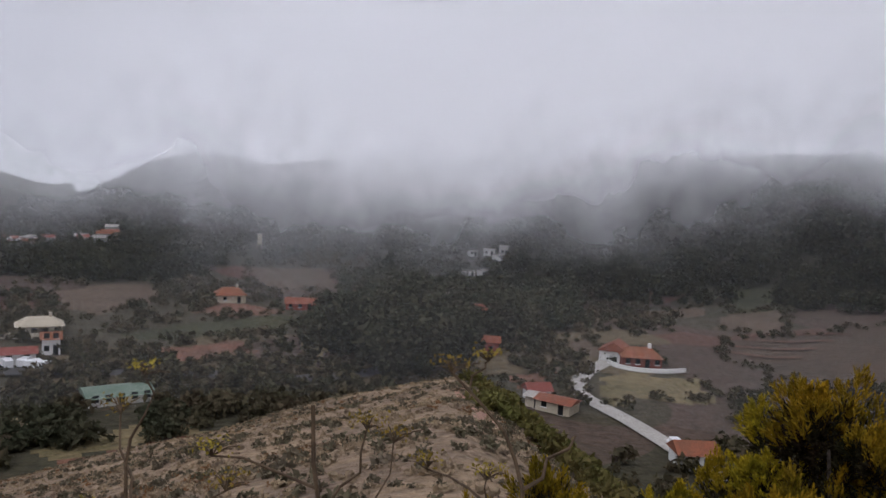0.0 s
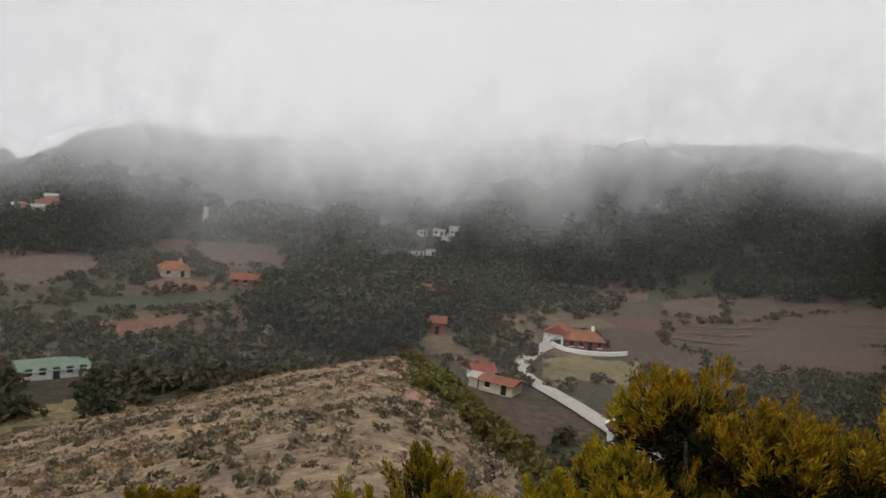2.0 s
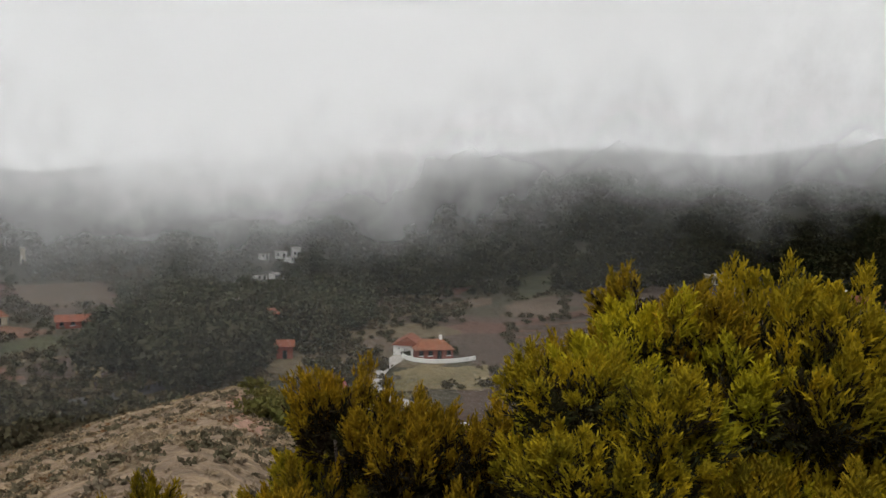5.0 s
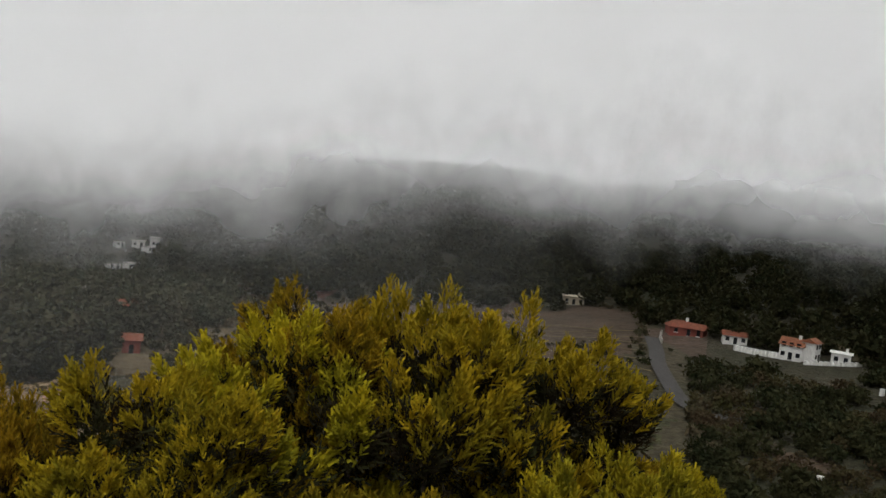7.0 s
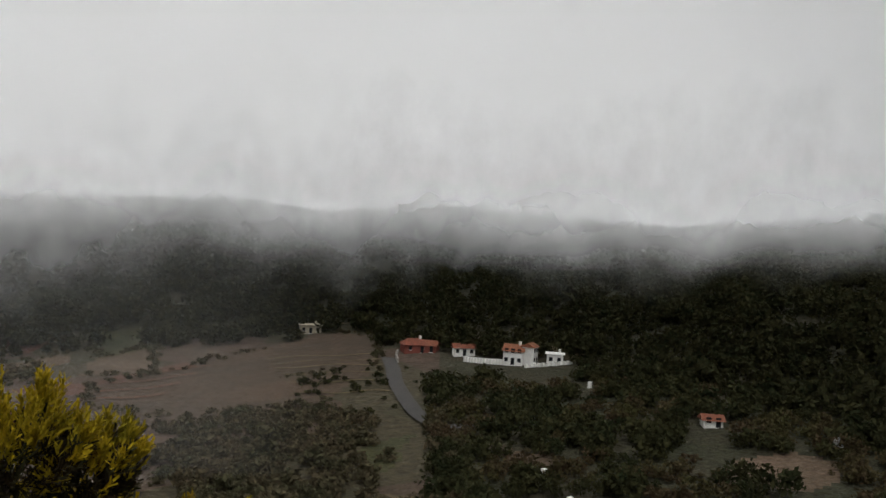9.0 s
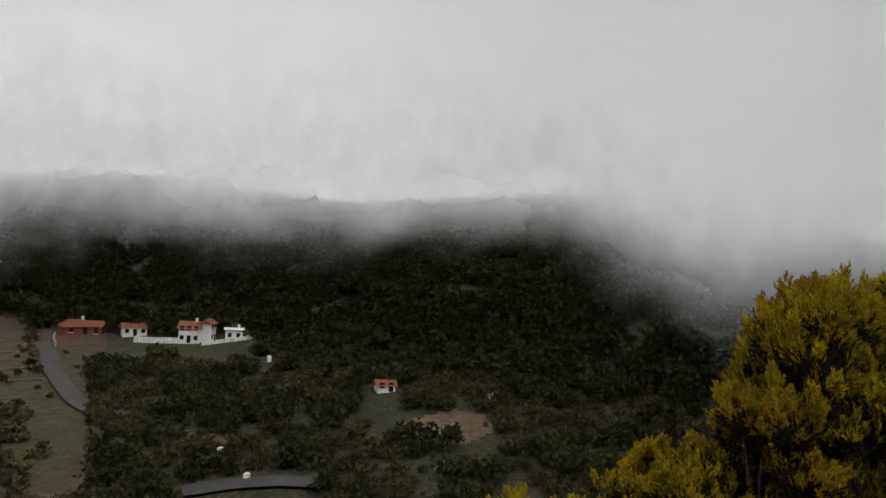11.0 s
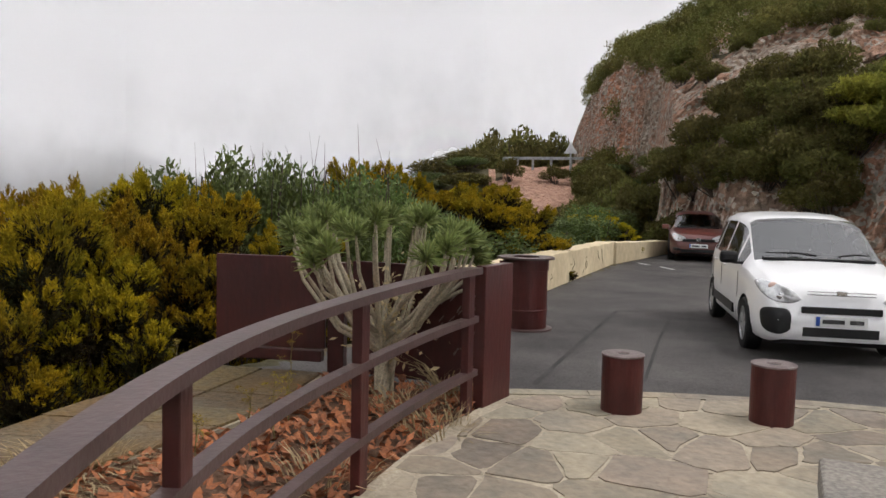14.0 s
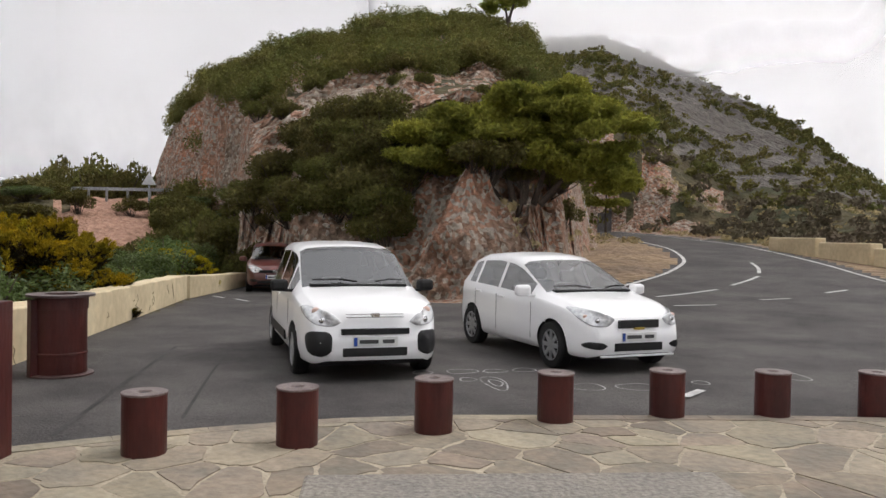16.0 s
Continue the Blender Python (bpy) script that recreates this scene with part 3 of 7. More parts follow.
KERB = [(6.2, -2.45), (5.95, -3.1), (5.65, -3.78), (5.1, -4.75), (4.45, -5.55), (3.3, -6.62), (2.13, -7.72), (1.4, -8.3), (0.2, -9.2), (-1.5, -10.3)]
RAIL = spread([(1.45, 0.92), (1.9, 0.8), (2.6, 0.55), (3.2, 0.26), (3.8, -0.14), (4.55, -0.76), (5.2, -1.36), (5.72, -1.92)], 40)
PAVED = KERB + [(-9, -10.3), (-9, 2.52), (-4.0, 2.52), (-2.0, 2.9), (0.5, 3.0), (1.0, 1.05)] + [p for p in RAIL[::6]] + [(6.02, -2.33)]


# fields in the valley: the ground they show and their corners in plan
FIELDS = [
    ("pink", [(-6.8, 49), (-6.6, 64), (-5.5, 67.5), (-3.5, 44), (-3.9, 35), (-5.0, 34), (-5.4, 44)]),
    ("redsoil", [(-81, 179), (-64, 198), (-57, 183), (-69, 165)]),
    ("meadow", [(-94, 193), (-83, 215), (-63, 241), (-56, 223), (-64, 204), (-82, 191)]),
    ("brown", [(-142, 246), (-134, 271), (-122, 279), (-107, 247), (-111, 213), (-126, 221)]),
    ("redsoil", [(-90, 232), (-88, 254), (-71, 252), (-64, 245), (-76, 227)]),
    ("stubble", [(-47, 190), (-47.5, 218), (-39, 182), (-42, 172)]),
    ("stubble", [(-55, 298), (-46, 301), (-43, 277), (-50, 270)]),
    ("brown", [(-104, 330), (-72, 339), (-55, 298), (-86, 285)]),
    ("pale", [(-110, 132), (-81, 126), (-75, 124.5), (-70, 120), (-74, 113), (-110, 104)]),
    ("stubble", [(-70, 112), (-64, 121), (-56, 126), (-48, 126), (-58, 117), (-65, 110)]),
    ("redsoil", [(-64.5, 109.5), (-58, 116), (-48, 125.5), (-50, 117), (-59, 107)]),
    ("brown", [(51, 290), (79, 302), (78, 284), (51, 271)]),
    ("stubble", [(23, 178.5), (32, 186), (46, 186), (46, 166), (28, 162), (21, 155)]),
    ("redsoil", [(2, 174), (13, 185), (12, 170), (4, 164)]),
    ("brown", [(16, 217), (28, 229), (28, 204), (17, 198)]),
    ("earth", [(69, 238), (95, 238), (122, 248), (131, 249), (160, 262), (173, 239), (136, 193), (106, 176), (75, 186), (60, 205)]),
    ("meadow", [(96, 324), (114, 318), (101, 279), (84, 282)]),
    ("brown", [(83, 281), (105, 284), (87, 239), (72, 255)]),
    ("brown", [(129, 79), (145, 79), (153, 75), (153, 65), (134, 62)]),
    ("earth", [(118, 129), (120, 105), (115, 103), (114, 124)]),
    ("meadow", [(93, 137), (111, 139), (100, 130), (85, 124)]),
]


def in_fields(x, y):
    r = np.zeros(np.shape(x), bool)
    for _, poly in FIELDS:
        r |= inside(poly, x, y)
    return r


def build_ground():
    az = np.radians(np.r_[np.arange(-46, 176, 0.5), np.arange(176, 314, 6)])
    r = 1.2 * 1.0255 ** np.arange(0, 305)
    r = np.sort(np.r_[r[(r < 19.5) | ((r > 33) & (r < 104)) | (r > 330)], np.arange(19.5, 33, 0.17), np.arange(104, 330, 1.9)])
    r = r[r < 2600]
    A, R = np.meshgrid(az, r, indexing="ij")
    X, Y = R * np.sin(A), R * np.cos(A)
    Z = land(X, Y)
    na, nr = A.shape
    V = np.stack([X, Y, Z], -1).reshape(-1, 3)
    va = np.degrees(np.arctan2(V[:, 0], V[:, 1]))
    vd = np.hypot(V[:, 0], V[:, 1])
    fo = near_foot(va)
    wgt = ease((vd - fo + 0.8) / 1.2) * ease((va - 119) / 3) * (1 - ease((va - 150) / 2)) * (vd < 46)
    for k in np.nonzero(wgt > 0.02)[0]:
        p = Vector(V[k])
        q = Vector((p.x, p.y, p.z * 0.8))
        push = 1.1 * noise.fractal(q * 0.42, 1.0, 2.1, 4) + 0.55 * (abs(noise.noise(q * 1.3)) - 0.3) + 0.16 * noise.noise(q * 3.7)
        u = Vector((p.x, p.y, 0)).normalized()
        V[k] += wgt[k] * (np.array(u) * push + np.array((0, 0, 0.35 * noise.noise(q * 1.1 + Vector((7, 3, 1))))))
    V = np.vstack([V, [[0, 0, -0.06]]])
    i, j = np.meshgrid(np.arange(na), np.arange(nr - 1), indexing="ij")
    i2 = (i + 1) % na
    F = np.stack([i * nr + j, i * nr + j + 1, i2 * nr + j + 1, i2 * nr + j], -1).reshape(-1, 4)
    C = V[F].mean(1)
    x, y, z = C.T
    ca = np.degrees(np.arctan2(x, y))
    ca = np.where(ca < -120, ca + 360, ca)
    d = np.hypot(x, y)
    s = outside(x, y)
    n = np.cross(V[F[:, 2]] - V[F[:, 0]], V[F[:, 3]] - V[F[:, 1]])
    steep = np.abs(n[:, 2]) / (np.linalg.norm(n, axis=1) + 1e-9)
    slot = np.zeros(len(F), int)
    spur = (s > 2) & (y > 4) & (y < 86) & (x < 4 + 0.02 * y) & (x > -75) & (z > -36)
    slot[spur] = 1
    valley = (s > 0) & (d > 110) & (d < hill_foot(ca) * 1.04) & (z < -12)
    slot[(s > 4) & (ca < 108) & (d >= hill_foot(ca) * 0.97)] = 9
    slot[valley] = 2
    slot[(s > 6) & (ca > 40) & (ca < 108) & (d < hill_foot(ca) * 0.98) & (d > 20)] = 9
    names = ("scrub", "dry", "plough", "stubble", "redsoil", "meadow", "rock", "pink", "scree", "forestfloor", "brown", "pale", "earth")
    far_off = ease((d - 70) / 40)
    wx, wy = x + (0.25 + 1.35 * far_off) * waves(x, y, 0.31, 3.0), y + (0.6 + 1.6 * far_off) * waves(x, y, 0.23, 5.0)
    for nm, poly in FIELDS:
        slot[(s > 0) & inside(poly, wx, wy)] = names.index(nm)
    nearhill = (s < 0.3) & (ca > 115) & (ca < 152) & (d > near_foot(ca) - 1.2) & (d < 80)
    slot[nearhill] = np.where(steep[nearhill] < 0.86, 6, 0)
    slot[nearhill & (d < near_foot(ca) + np.where((ca > 121) & (ca < 140), 10.0, 3.5))] = 6
    far = (s < 0.3) & (ca > 140) & (ca < 200) & (d > 38) & ~nearhill
    slot[far] = 8
    slot[far & (d < 74) & (ca >= 150)] = 0
    slot[far & (d < 66 + 5 * np.sin(ca * 1.7)) & (ca < 160 + 2.2 * np.sin(d * 0.5) + 1.2 * np.sin(d * 1.3 + 1))] = 6
    bank = (ca > 113.5) & (ca < 121.9) & (d > 32) & (d < 60) & (((ca - 118.2) / 3.7) ** 2 + ((z - 1.9) / 1.9) ** 2 < 1.0 + 0.3 * np.sin(ca * 5))
    slot[bank] = 7
    nose = (s < 0) & (ca > 145) & (ca < 160) & (d > 18) & (d < 62) & ~nearhill & (ca < road_left(d))
    slot[nose] = 1
    verge = (s < 0) & (ca > 160) & (ca < 200) & (d > 24) & (d < 46) & (ca > road_right(d))
    slot[verge] = 1
    road = (s < -0.25) & ~nearhill & ~nose & ~verge & (ca > 60) & (ca < 230) & (d < 64) & ~(far & (d > 62)) & ~bank
    road &= (d < 38) | ((ca > road_left(d)) & (ca < road_right(d)))
    road &= ~inside(PAVED, x, y)
    planter = inside([(1.5, 1.0), (4.1, 2.7), (5.1, 2.15), (7.9, -0.1), (7.2, -1.3), (6.1, -2.4), (5.72, -1.92)] + RAIL[::-6], x, y)
    road &= ~planter
    mats = [M[k] for k in names]
    keep = ~road
    fan = np.array([[len(V) - 1, k * nr, ((k + 1) % na) * nr, ((k + 1) % na) * nr] for k in range(na)])
    g = from_arrays("ground", V, F[keep], mats, slots=slot[keep], smooth=True)
    tagged(g, "hillside of dry grass, scrub, fields and rock falling to a valley", "ground", kind="structure")
    flatter = np.where((slot[keep] == 6), False, True)
    g.data.polygons.foreach_set("use_smooth", flatter)
    used, inv = np.unique(F[road], return_inverse=True)
    rd = from_arrays("road", V[used], inv.reshape(-1, 4), [M["asphalt"]], smooth=True)
    tagged(rd, "dark grey asphalt road and lay-by, worn", "road", kind="structure")


build_ground()


# ---- cloud ----
def cloud(name, d, a0, a1, z0, z1, mat, label, drawn_in=False):
    n, k = 180, 8
    V, F, U = [], [], []
    for i in range(n + 1):
        a = a0 + (a1 - a0) * i / n
        near = float(np.interp(a, [15, 60, 90, 115, 140], [1.0, 0.72, 0.5, 0.5, 0.7])) if drawn_in else 1.0
        x, y = polar(a, d * near)
        for j in range(k + 1):
            V.append((x, y, (z0 + (z1 - z0) * j / k) * near + 14 * (1 - near)))
            U.append((i / n, j / k))
    for i in range(n):
        for j in range(k):
            a = i * (k + 1) + j
            F.append((a, a + k + 1, a + k + 2, a + 1))
    ob = from_arrays(name, V, F, [mat], smooth=True)
    uv = ob.data.uv_layers.new(name="uv")
    li = np.empty(len(ob.data.loops), np.int32)
    ob.data.loops.foreach_get("vertex_index", li)
    uv.data.foreach_set("uv", np.array(U, np.float32)[li].ravel())
    return tagged(ob, label, "cloud", kind="structure")


for nm, d, f0, f1, z0, z1, lo, hi, seed, most, alb, amp, size in (
    ("backdrop_mist_1", 270, -64, 2, -90, 460, -12, 64, 6, 0.46, 0.95, 60, 0.0145),
    ("backdrop_mist_2", 315, -64, 2, -90, 460, -12, 64, 7, 0.50, 0.95, 64, 0.0135),
    ("backdrop_mist_3", 362, -64, 0, -90, 460, -12, 62, 8, 0.52, 0.95, 64, 0.0145),
    ("backdrop_mist_4", 412, -64, -2, -90, 460, -12, 60, 9, 0.54, 0.95, 64, 0.0155),
    ("backdrop_cloud_far", 470, -42, 2, -110, 620, -4, 56, 3, 0.95, 0.95, 34, 0.0125),
    ("backdrop_cloud_last", 1160, -130, -85, -260, 1500, -130, -50, 5, 0.99, 0.88, 30, 0.0021),
):
    ring = ((f0 + 130) / 370, (f1 + 130) / 370)
    # the base hangs lower over the west of the valley and round the east slope
    dips = () if d > 1000 else (((26 + 130) / 370, (-6 + 130) / 370, 26 if d < 450 else 8), ((66 + 130) / 370, (92 + 130) / 370, 26))
    cloud(nm, d, -130, 240, z0, z1, fog_material(nm, lo, hi, seed, most, alb, amp, size, ring, z0, z1, dips), "pale grey cloud hanging on the wooded hills", d < 1000)
cloud("backdrop_haze", 150, -75, 34, -60, 420, fog_material("valley_haze", -400, -300, 21, 0.034, 0.95, 20, 0.01, (0.0, 0.2), -60, 420), "thin haze lying in the valley")
cloud("backdrop_cloud_hilltop", 128, 134, 172, 10, 80, fog_material("cloud_on_hilltop", 22, 42, 7, 0.85, 0.92, 6, 0.03, (0.0, 0.12), 10, 80), "thin cloud drifting over the stony hilltop")


# ---- foliage makers ----
def rand_dirs(rng, n):
    v = rng.normal(size=(n, 3))
    return v / np.linalg.norm(v, axis=1, keepdims=True)


def leaf_quads(rng, P, size, stretch=1.0, up=0.0):
    """Four-cornered leaf clumps at P, turned at random; size per leaf."""
    n = len(P)
    nrm = rand_dirs(rng, n)
    nrm[:, 2] += up
    nrm /= np.linalg.norm(nrm, axis=1, keepdims=True)
    a = np.cross(nrm, rand_dirs(rng, n))
    a /= np.linalg.norm(a, axis=1, keepdims=True) + 1e-9
    b = np.cross(nrm, a)
    s = (np.asarray(size) * rng.uniform(0.6, 1.3, n))[:, None]
    V = np.stack([P - a * s * stretch, P - b * s * 0.55, P + a * s * stretch, P + b * s * 0.55], 1).reshape(-1, 3)
    return V, np.arange(4 * n).reshape(-1, 4)


def crown_points(rng, n, k):
    """k points in each of n uneven crowns of unit size: lobes on a dome, with gaps."""
    lobes = rand_dirs(rng, n * 7).reshape(n, 7, 3) * rng.uniform(0.35, 0.75, (n, 7, 1))
    lobes[..., 2] = np.abs(lobes[..., 2]) * 0.9 - 0.1
    pick = rng.integers(0, 7, (n, k))
    c = np.take_along_axis(lobes, pick[..., None], 1)
    return c + rand_dirs(rng, n * k).reshape(n, k, 3) * rng.uniform(0.25, 0.5, (n, k, 1))


def heath_arrays(seed, R=1.0, Ht=2.6, lobes=14, plumes=12, per=46, sprig=0.115):
    """A tree heath: billowing lobes, each set with short upright plumes of needle sprigs."""
    rng = np.random.default_rng(seed)
    phi = np.arange(lobes) * 2.399 + rng.normal(size=lobes) * 0.4
    lev = np.linspace(0.22, 1.0, lobes) + rng.normal(size=lobes) * 0.04
    lev[-1] = 1.0
    q = R * rng.uniform(0.30, 0.47, lobes)
    rad = R * 0.78 * np.sqrt(np.clip(1 - ((lev - 0.42) / 0.64) ** 2, 0.02, 1)) * rng.uniform(0.6, 1.1, lobes)
    LC = np.stack([rad * np.cos(phi), rad * np.sin(phi), np.maximum(lev * Ht - 1.25 * q, q * 0.6)], 1)
    k = np.repeat(np.arange(lobes), plumes)
    N = rand_dirs(rng, len(k))
    N[:, 2] = np.abs(N[:, 2]) * 0.9 - 0.12
    N[:, 0] += 0.45 * np.cos(phi[k])
    N[:, 1] += 0.45 * np.sin(phi[k])
    N /= np.linalg.norm(N, axis=1, keepdims=True)
    C = LC[k] + N * (q[k] * rng.uniform(0.3, 0.62, len(k)))[:, None]
    D = N * 0.62 + np.array([0, 0, 0.85]) + rng.normal(size=N.shape) * 0.12
    D /= np.linalg.norm(D, axis=1, keepdims=True)
    L = q[k] * rng.uniform(0.7, 1.15, len(k))
    t = rng.uniform(0, 1, (len(k), per)) ** 0.8
    th = rng.uniform(0, 2 * np.pi, t.shape)
    ax = np.cross(D, [0.3, 0.9, 0.1])
    ax /= np.linalg.norm(ax, axis=1, keepdims=True)
    ay = np.cross(D, ax)
    w = 0.36 * (1 - t) ** 0.6 * (0.5 + 0.5 * np.minimum(t * 4, 1)) * L[:, None] * np.sqrt(rng.uniform(0.1, 1, t.shape))
    out = ax[:, None] * np.cos(th)[..., None] + ay[:, None] * np.sin(th)[..., None]
    P = (C[:, None] + D[:, None] * (t * L[:, None])[..., None] + out * w[..., None]).reshape(-1, 3)
    U = (D[:, None] * 1.0 + out * (0.7 * (1 - t))[..., None] + rng.normal(size=out.shape) * 0.2).reshape(-1, 3)
    U /= np.linalg.norm(U, axis=1, keepdims=True)
    # bright tip colour on high, upward plumes: fresh growth plus painted-in light
    fresh_and_lit = 0.50 * (lev[k] - 0.62) + 0.34 * N[:, 2] + rng.normal(size=len(k)) * 0.10
    tip = (t + rng.normal(size=t.shape) * 0.16 + fresh_and_lit[:, None]).reshape(-1) > 0.74
    # dull older growth inside each lobe, dark enough to paint in the inner shade
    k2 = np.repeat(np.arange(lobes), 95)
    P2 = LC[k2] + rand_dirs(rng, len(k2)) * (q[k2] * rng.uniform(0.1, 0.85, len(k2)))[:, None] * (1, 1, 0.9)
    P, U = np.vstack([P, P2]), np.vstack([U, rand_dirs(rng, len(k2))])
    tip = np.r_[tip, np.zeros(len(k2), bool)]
    C = LC
    n = len(P)
    ln = sprig * rng.uniform(0.7, 1.35, n)
    V, S = [], []
    a0 = rng.uniform(0, 6.28, n)
    sx = np.cross(U, rand_dirs(rng, n))
    sx /= np.linalg.norm(sx, axis=1, keepdims=True) + 1e-9
    sy = np.cross(U, sx)
    for k in range(6):
        a = a0 + k * 2.4
        r = sx * np.cos(a)[:, None] + sy * np.sin(a)[:, None]
        base = P + U * (ln * (k / 7.0))[:, None]
        end = base + (r * 0.42 + U * 0.75) * (ln * (0.62 - 0.05 * k))[:, None]
        side = np.cross(U, r) * (ln * 0.058)[:, None]
        V.append(np.stack([base - side, base + side, end + side * 0.7, end - side * 0.7], 1))
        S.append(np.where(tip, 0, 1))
    V = np.stack(V, 1).reshape(-1, 3)
    S = np.stack(S, 1).reshape(-1)
    return V, np.arange(len(V)).reshape(-1, 4), S, C, D, L


def make_bush(name, kind, seed, label, category, group, **kw):
    """A bush: an empty at its root with a crown and woody branches."""
    e = empty(name, pose(0, 0, 0), label, category, group)
    rng = np.random.default_rng(seed)
    if kind == "heath":
        V, F, S, C, D, L = heath_arrays(seed, **kw)
        from_arrays("crown", V, F, [M["tip"], M["old_shade"]], e, slots=S)
    else:
        R, Ht, k, leaf, mat = kw["R"], kw["Ht"], kw["k"], kw["leaf"], kw["mat"]
        C = crown_points(rng, 1, 26)[0] * (R, R, Ht * 0.45) + (0, 0, Ht * 0.5)
        P = crown_points(rng, 1, k)[0]
        P = P * (R, R, Ht * 0.48) + (0, 0, Ht * 0.5)
        V, F = leaf_quads(rng, P, leaf, 1.5, kw.get("up", 0.4))
        from_arrays("crown", V, F, [M[mat]], e)
    bm = bmesh.new()
    for i in range(0, min(len(C), 22)):
        c = Vector(C[i])
        f = Vector((c.x * 0.15, c.y * 0.15, 0))
        mid = f.lerp(c, 0.55) + Vector((rng.normal() * 0.06, rng.normal() * 0.06, -0.05))
        th = 0.012 * max(1.0, c.length)
        tube(bm, [f, f.lerp(mid, 0.5), mid, c], [th * 1.6, th * 1.2, th, th * 0.45], 5)
    part("woody_frame", bm, M["bark"], e, "bare grey-brown twigs")
    return e


def put(ob, x, y, z, s=1.0, turn=0.0, sz=None):
    c = copy_thing(ob, pose(x, y, z, 0, 0, turn))
    c.scale = (s, s, sz or s)
    return c


rng0 = np.random.default_rng(11)
HEATH_TOP = (1.6, 2.6, 3.4, 4.2, 3.0)
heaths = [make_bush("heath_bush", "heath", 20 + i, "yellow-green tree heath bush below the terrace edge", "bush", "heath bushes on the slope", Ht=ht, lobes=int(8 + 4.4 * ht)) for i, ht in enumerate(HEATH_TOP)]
# near heaths: place, height of the top, width
HEATHS = [
    (-4.5, 8.2, -0.95, 0.7), (-4.9, 7.6, -1.05, 0.5), (-3.85, 7.7, -0.85, 0.6), (-3.3, 7.5, -0.5, 0.55), (-3.05, 6.15, 0.52, 0.56), (-2.6, 5.75, 0.38, 0.55), (-3.1, 6.8, 0.2, 0.5), (-4.35, 6.4, -0.75, 0.6), (-5.1, 6.2, -0.95, 0.55), (-3.75, 5.4, -0.5, 0.5),
    (-1.75, 5.35, 1.0, 0.72), (-0.95, 5.45, 1.08, 0.72), (-0.15, 5.7, 1.1, 0.72), (-1.45, 5.8, 1.12, 0.6), (-2.25, 4.85, 0.92, 0.5), (-1.3, 4.8, 0.4, 0.65), (-0.3, 5.0, 0.5, 0.65), (0.4, 6.3, 0.35, 0.45), (-2.0, 5.9, 0.6, 0.7), (-2.7, 5.0, 0.0, 0.5),
    (1.35, 6.7, -0.1, 0.38), (2.1, 7.0, -0.3, 0.36), (0.9, 5.6, -0.35, 0.36), (2.9, 6.2, -0.45, 0.4), (3.7, 5.0, -0.45, 0.36),
    (4.9, 3.6, -0.4, 0.55), (5.6, 2.95, -0.3, 0.5), (6.4, 3.0, -0.35, 0.55), (6.5, 2.2, 0.15, 0.5), (7.2, 1.6, 0.68, 0.55), (7.6, 2.4, 0.1, 0.6), (8.3, 1.35, 1.5, 0.75), (8.1, 0.8, 0.95, 0.6),
    (9.2, 1.3, 1.45, 0.8), (10.3, 0.95, 1.62, 0.85), (9.2, 0.3, 1.2, 0.7), (10.3, -0.4, 1.6, 0.8), (11.3, 0.2, 1.85, 0.8), (9.9, -1.4, 1.3, 0.65), (4.4, 4.4, -0.8, 0.6), (5.6, 4.6, -0.7, 0.7), (12.4, 0.8, 1.6, 0.9), (8.9, -0.5, 0.9, 0.6),
]
for i, (x, y, top, w) in enumerate(HEATHS):
    g = height(x, y) - 0.05
    hgt = max(top - g, 0.9)
    best = min(range(5), key=lambda j: abs(HEATH_TOP[j] - hgt / (w * 1.12) + 0.3 * ((i + j) % 2)))
    put(heaths[best], x, y, g, w * 1.12, 47.0 * i, hgt / HEATH_TOP[best])
spots = [(-8.2, 7.5), (-6.8, 9.0), (3.2, 8.6), (2.2, 9.6), (4.6, 7.4)]
for h, ht, (x, y) in zip(heaths, HEATH_TOP, spots):
    h.matrix_world = pose(x, y, height(x, y) - 0.05)
    h.scale = (0.6, 0.6, 1.3 / ht)

# laurel-leaved shrubs behind the steel planter
laurel = make_bush("laurel_shrub", "leaf", 41, "bright green laurel shrub with upright twigs", "shrub", "laurel shrubs", R=1.0, Ht=2.6, k=6500, leaf=0.036, mat="laurel", up=0.0)
LAUR = [(11.6, -1.1, 2.6, 0.9), (12.4, -1.9, 2.55, 0.9), (12.2, -3.0, 2.3, 0.85), (11.0, -2.3, 2.1, 0.7), (13.3, -3.4, 2.2, 0.9), (13.8, -1.0, 2.2, 1.0), (11.9, -0.2, 2.4, 0.8), (13.2, -4.6, 1.6, 0.8)]
for i, (x, y, top, w) in enumerate(LAUR):
    g = height(x, y) - 0.1
    if i == 0:
        laurel.matrix_world = pose(x, y, g, 0, 0, 30)
        laurel.scale = (w, w, (top - g) / 2.55)
    else:
        put(laurel, x, y, g, w, 61.0 * i, (top - g) / 2.55)
bm = bmesh.new()
for i in range(18):
    x, y = 10.9 + rng0.uniform(0, 2.6), -0.2 - rng0.uniform(0, 3.0)
    z = 1.55 + rng0.uniform(0, 0.35)
    tube(bm, [(x, y, 0.6), (x + rng0.normal() * 0.08, y + rng0.normal() * 0.08, z), (x + rng0.normal() * 0.15, y, z + rng0.uniform(0.35, 0.85))], [0.010, 0.007, 0.002], 4)
tagged(part("bare_twigs", bm, M["bark"]), "bare upright twigs rising out of the shrubs", "twigs", kind="stuff")

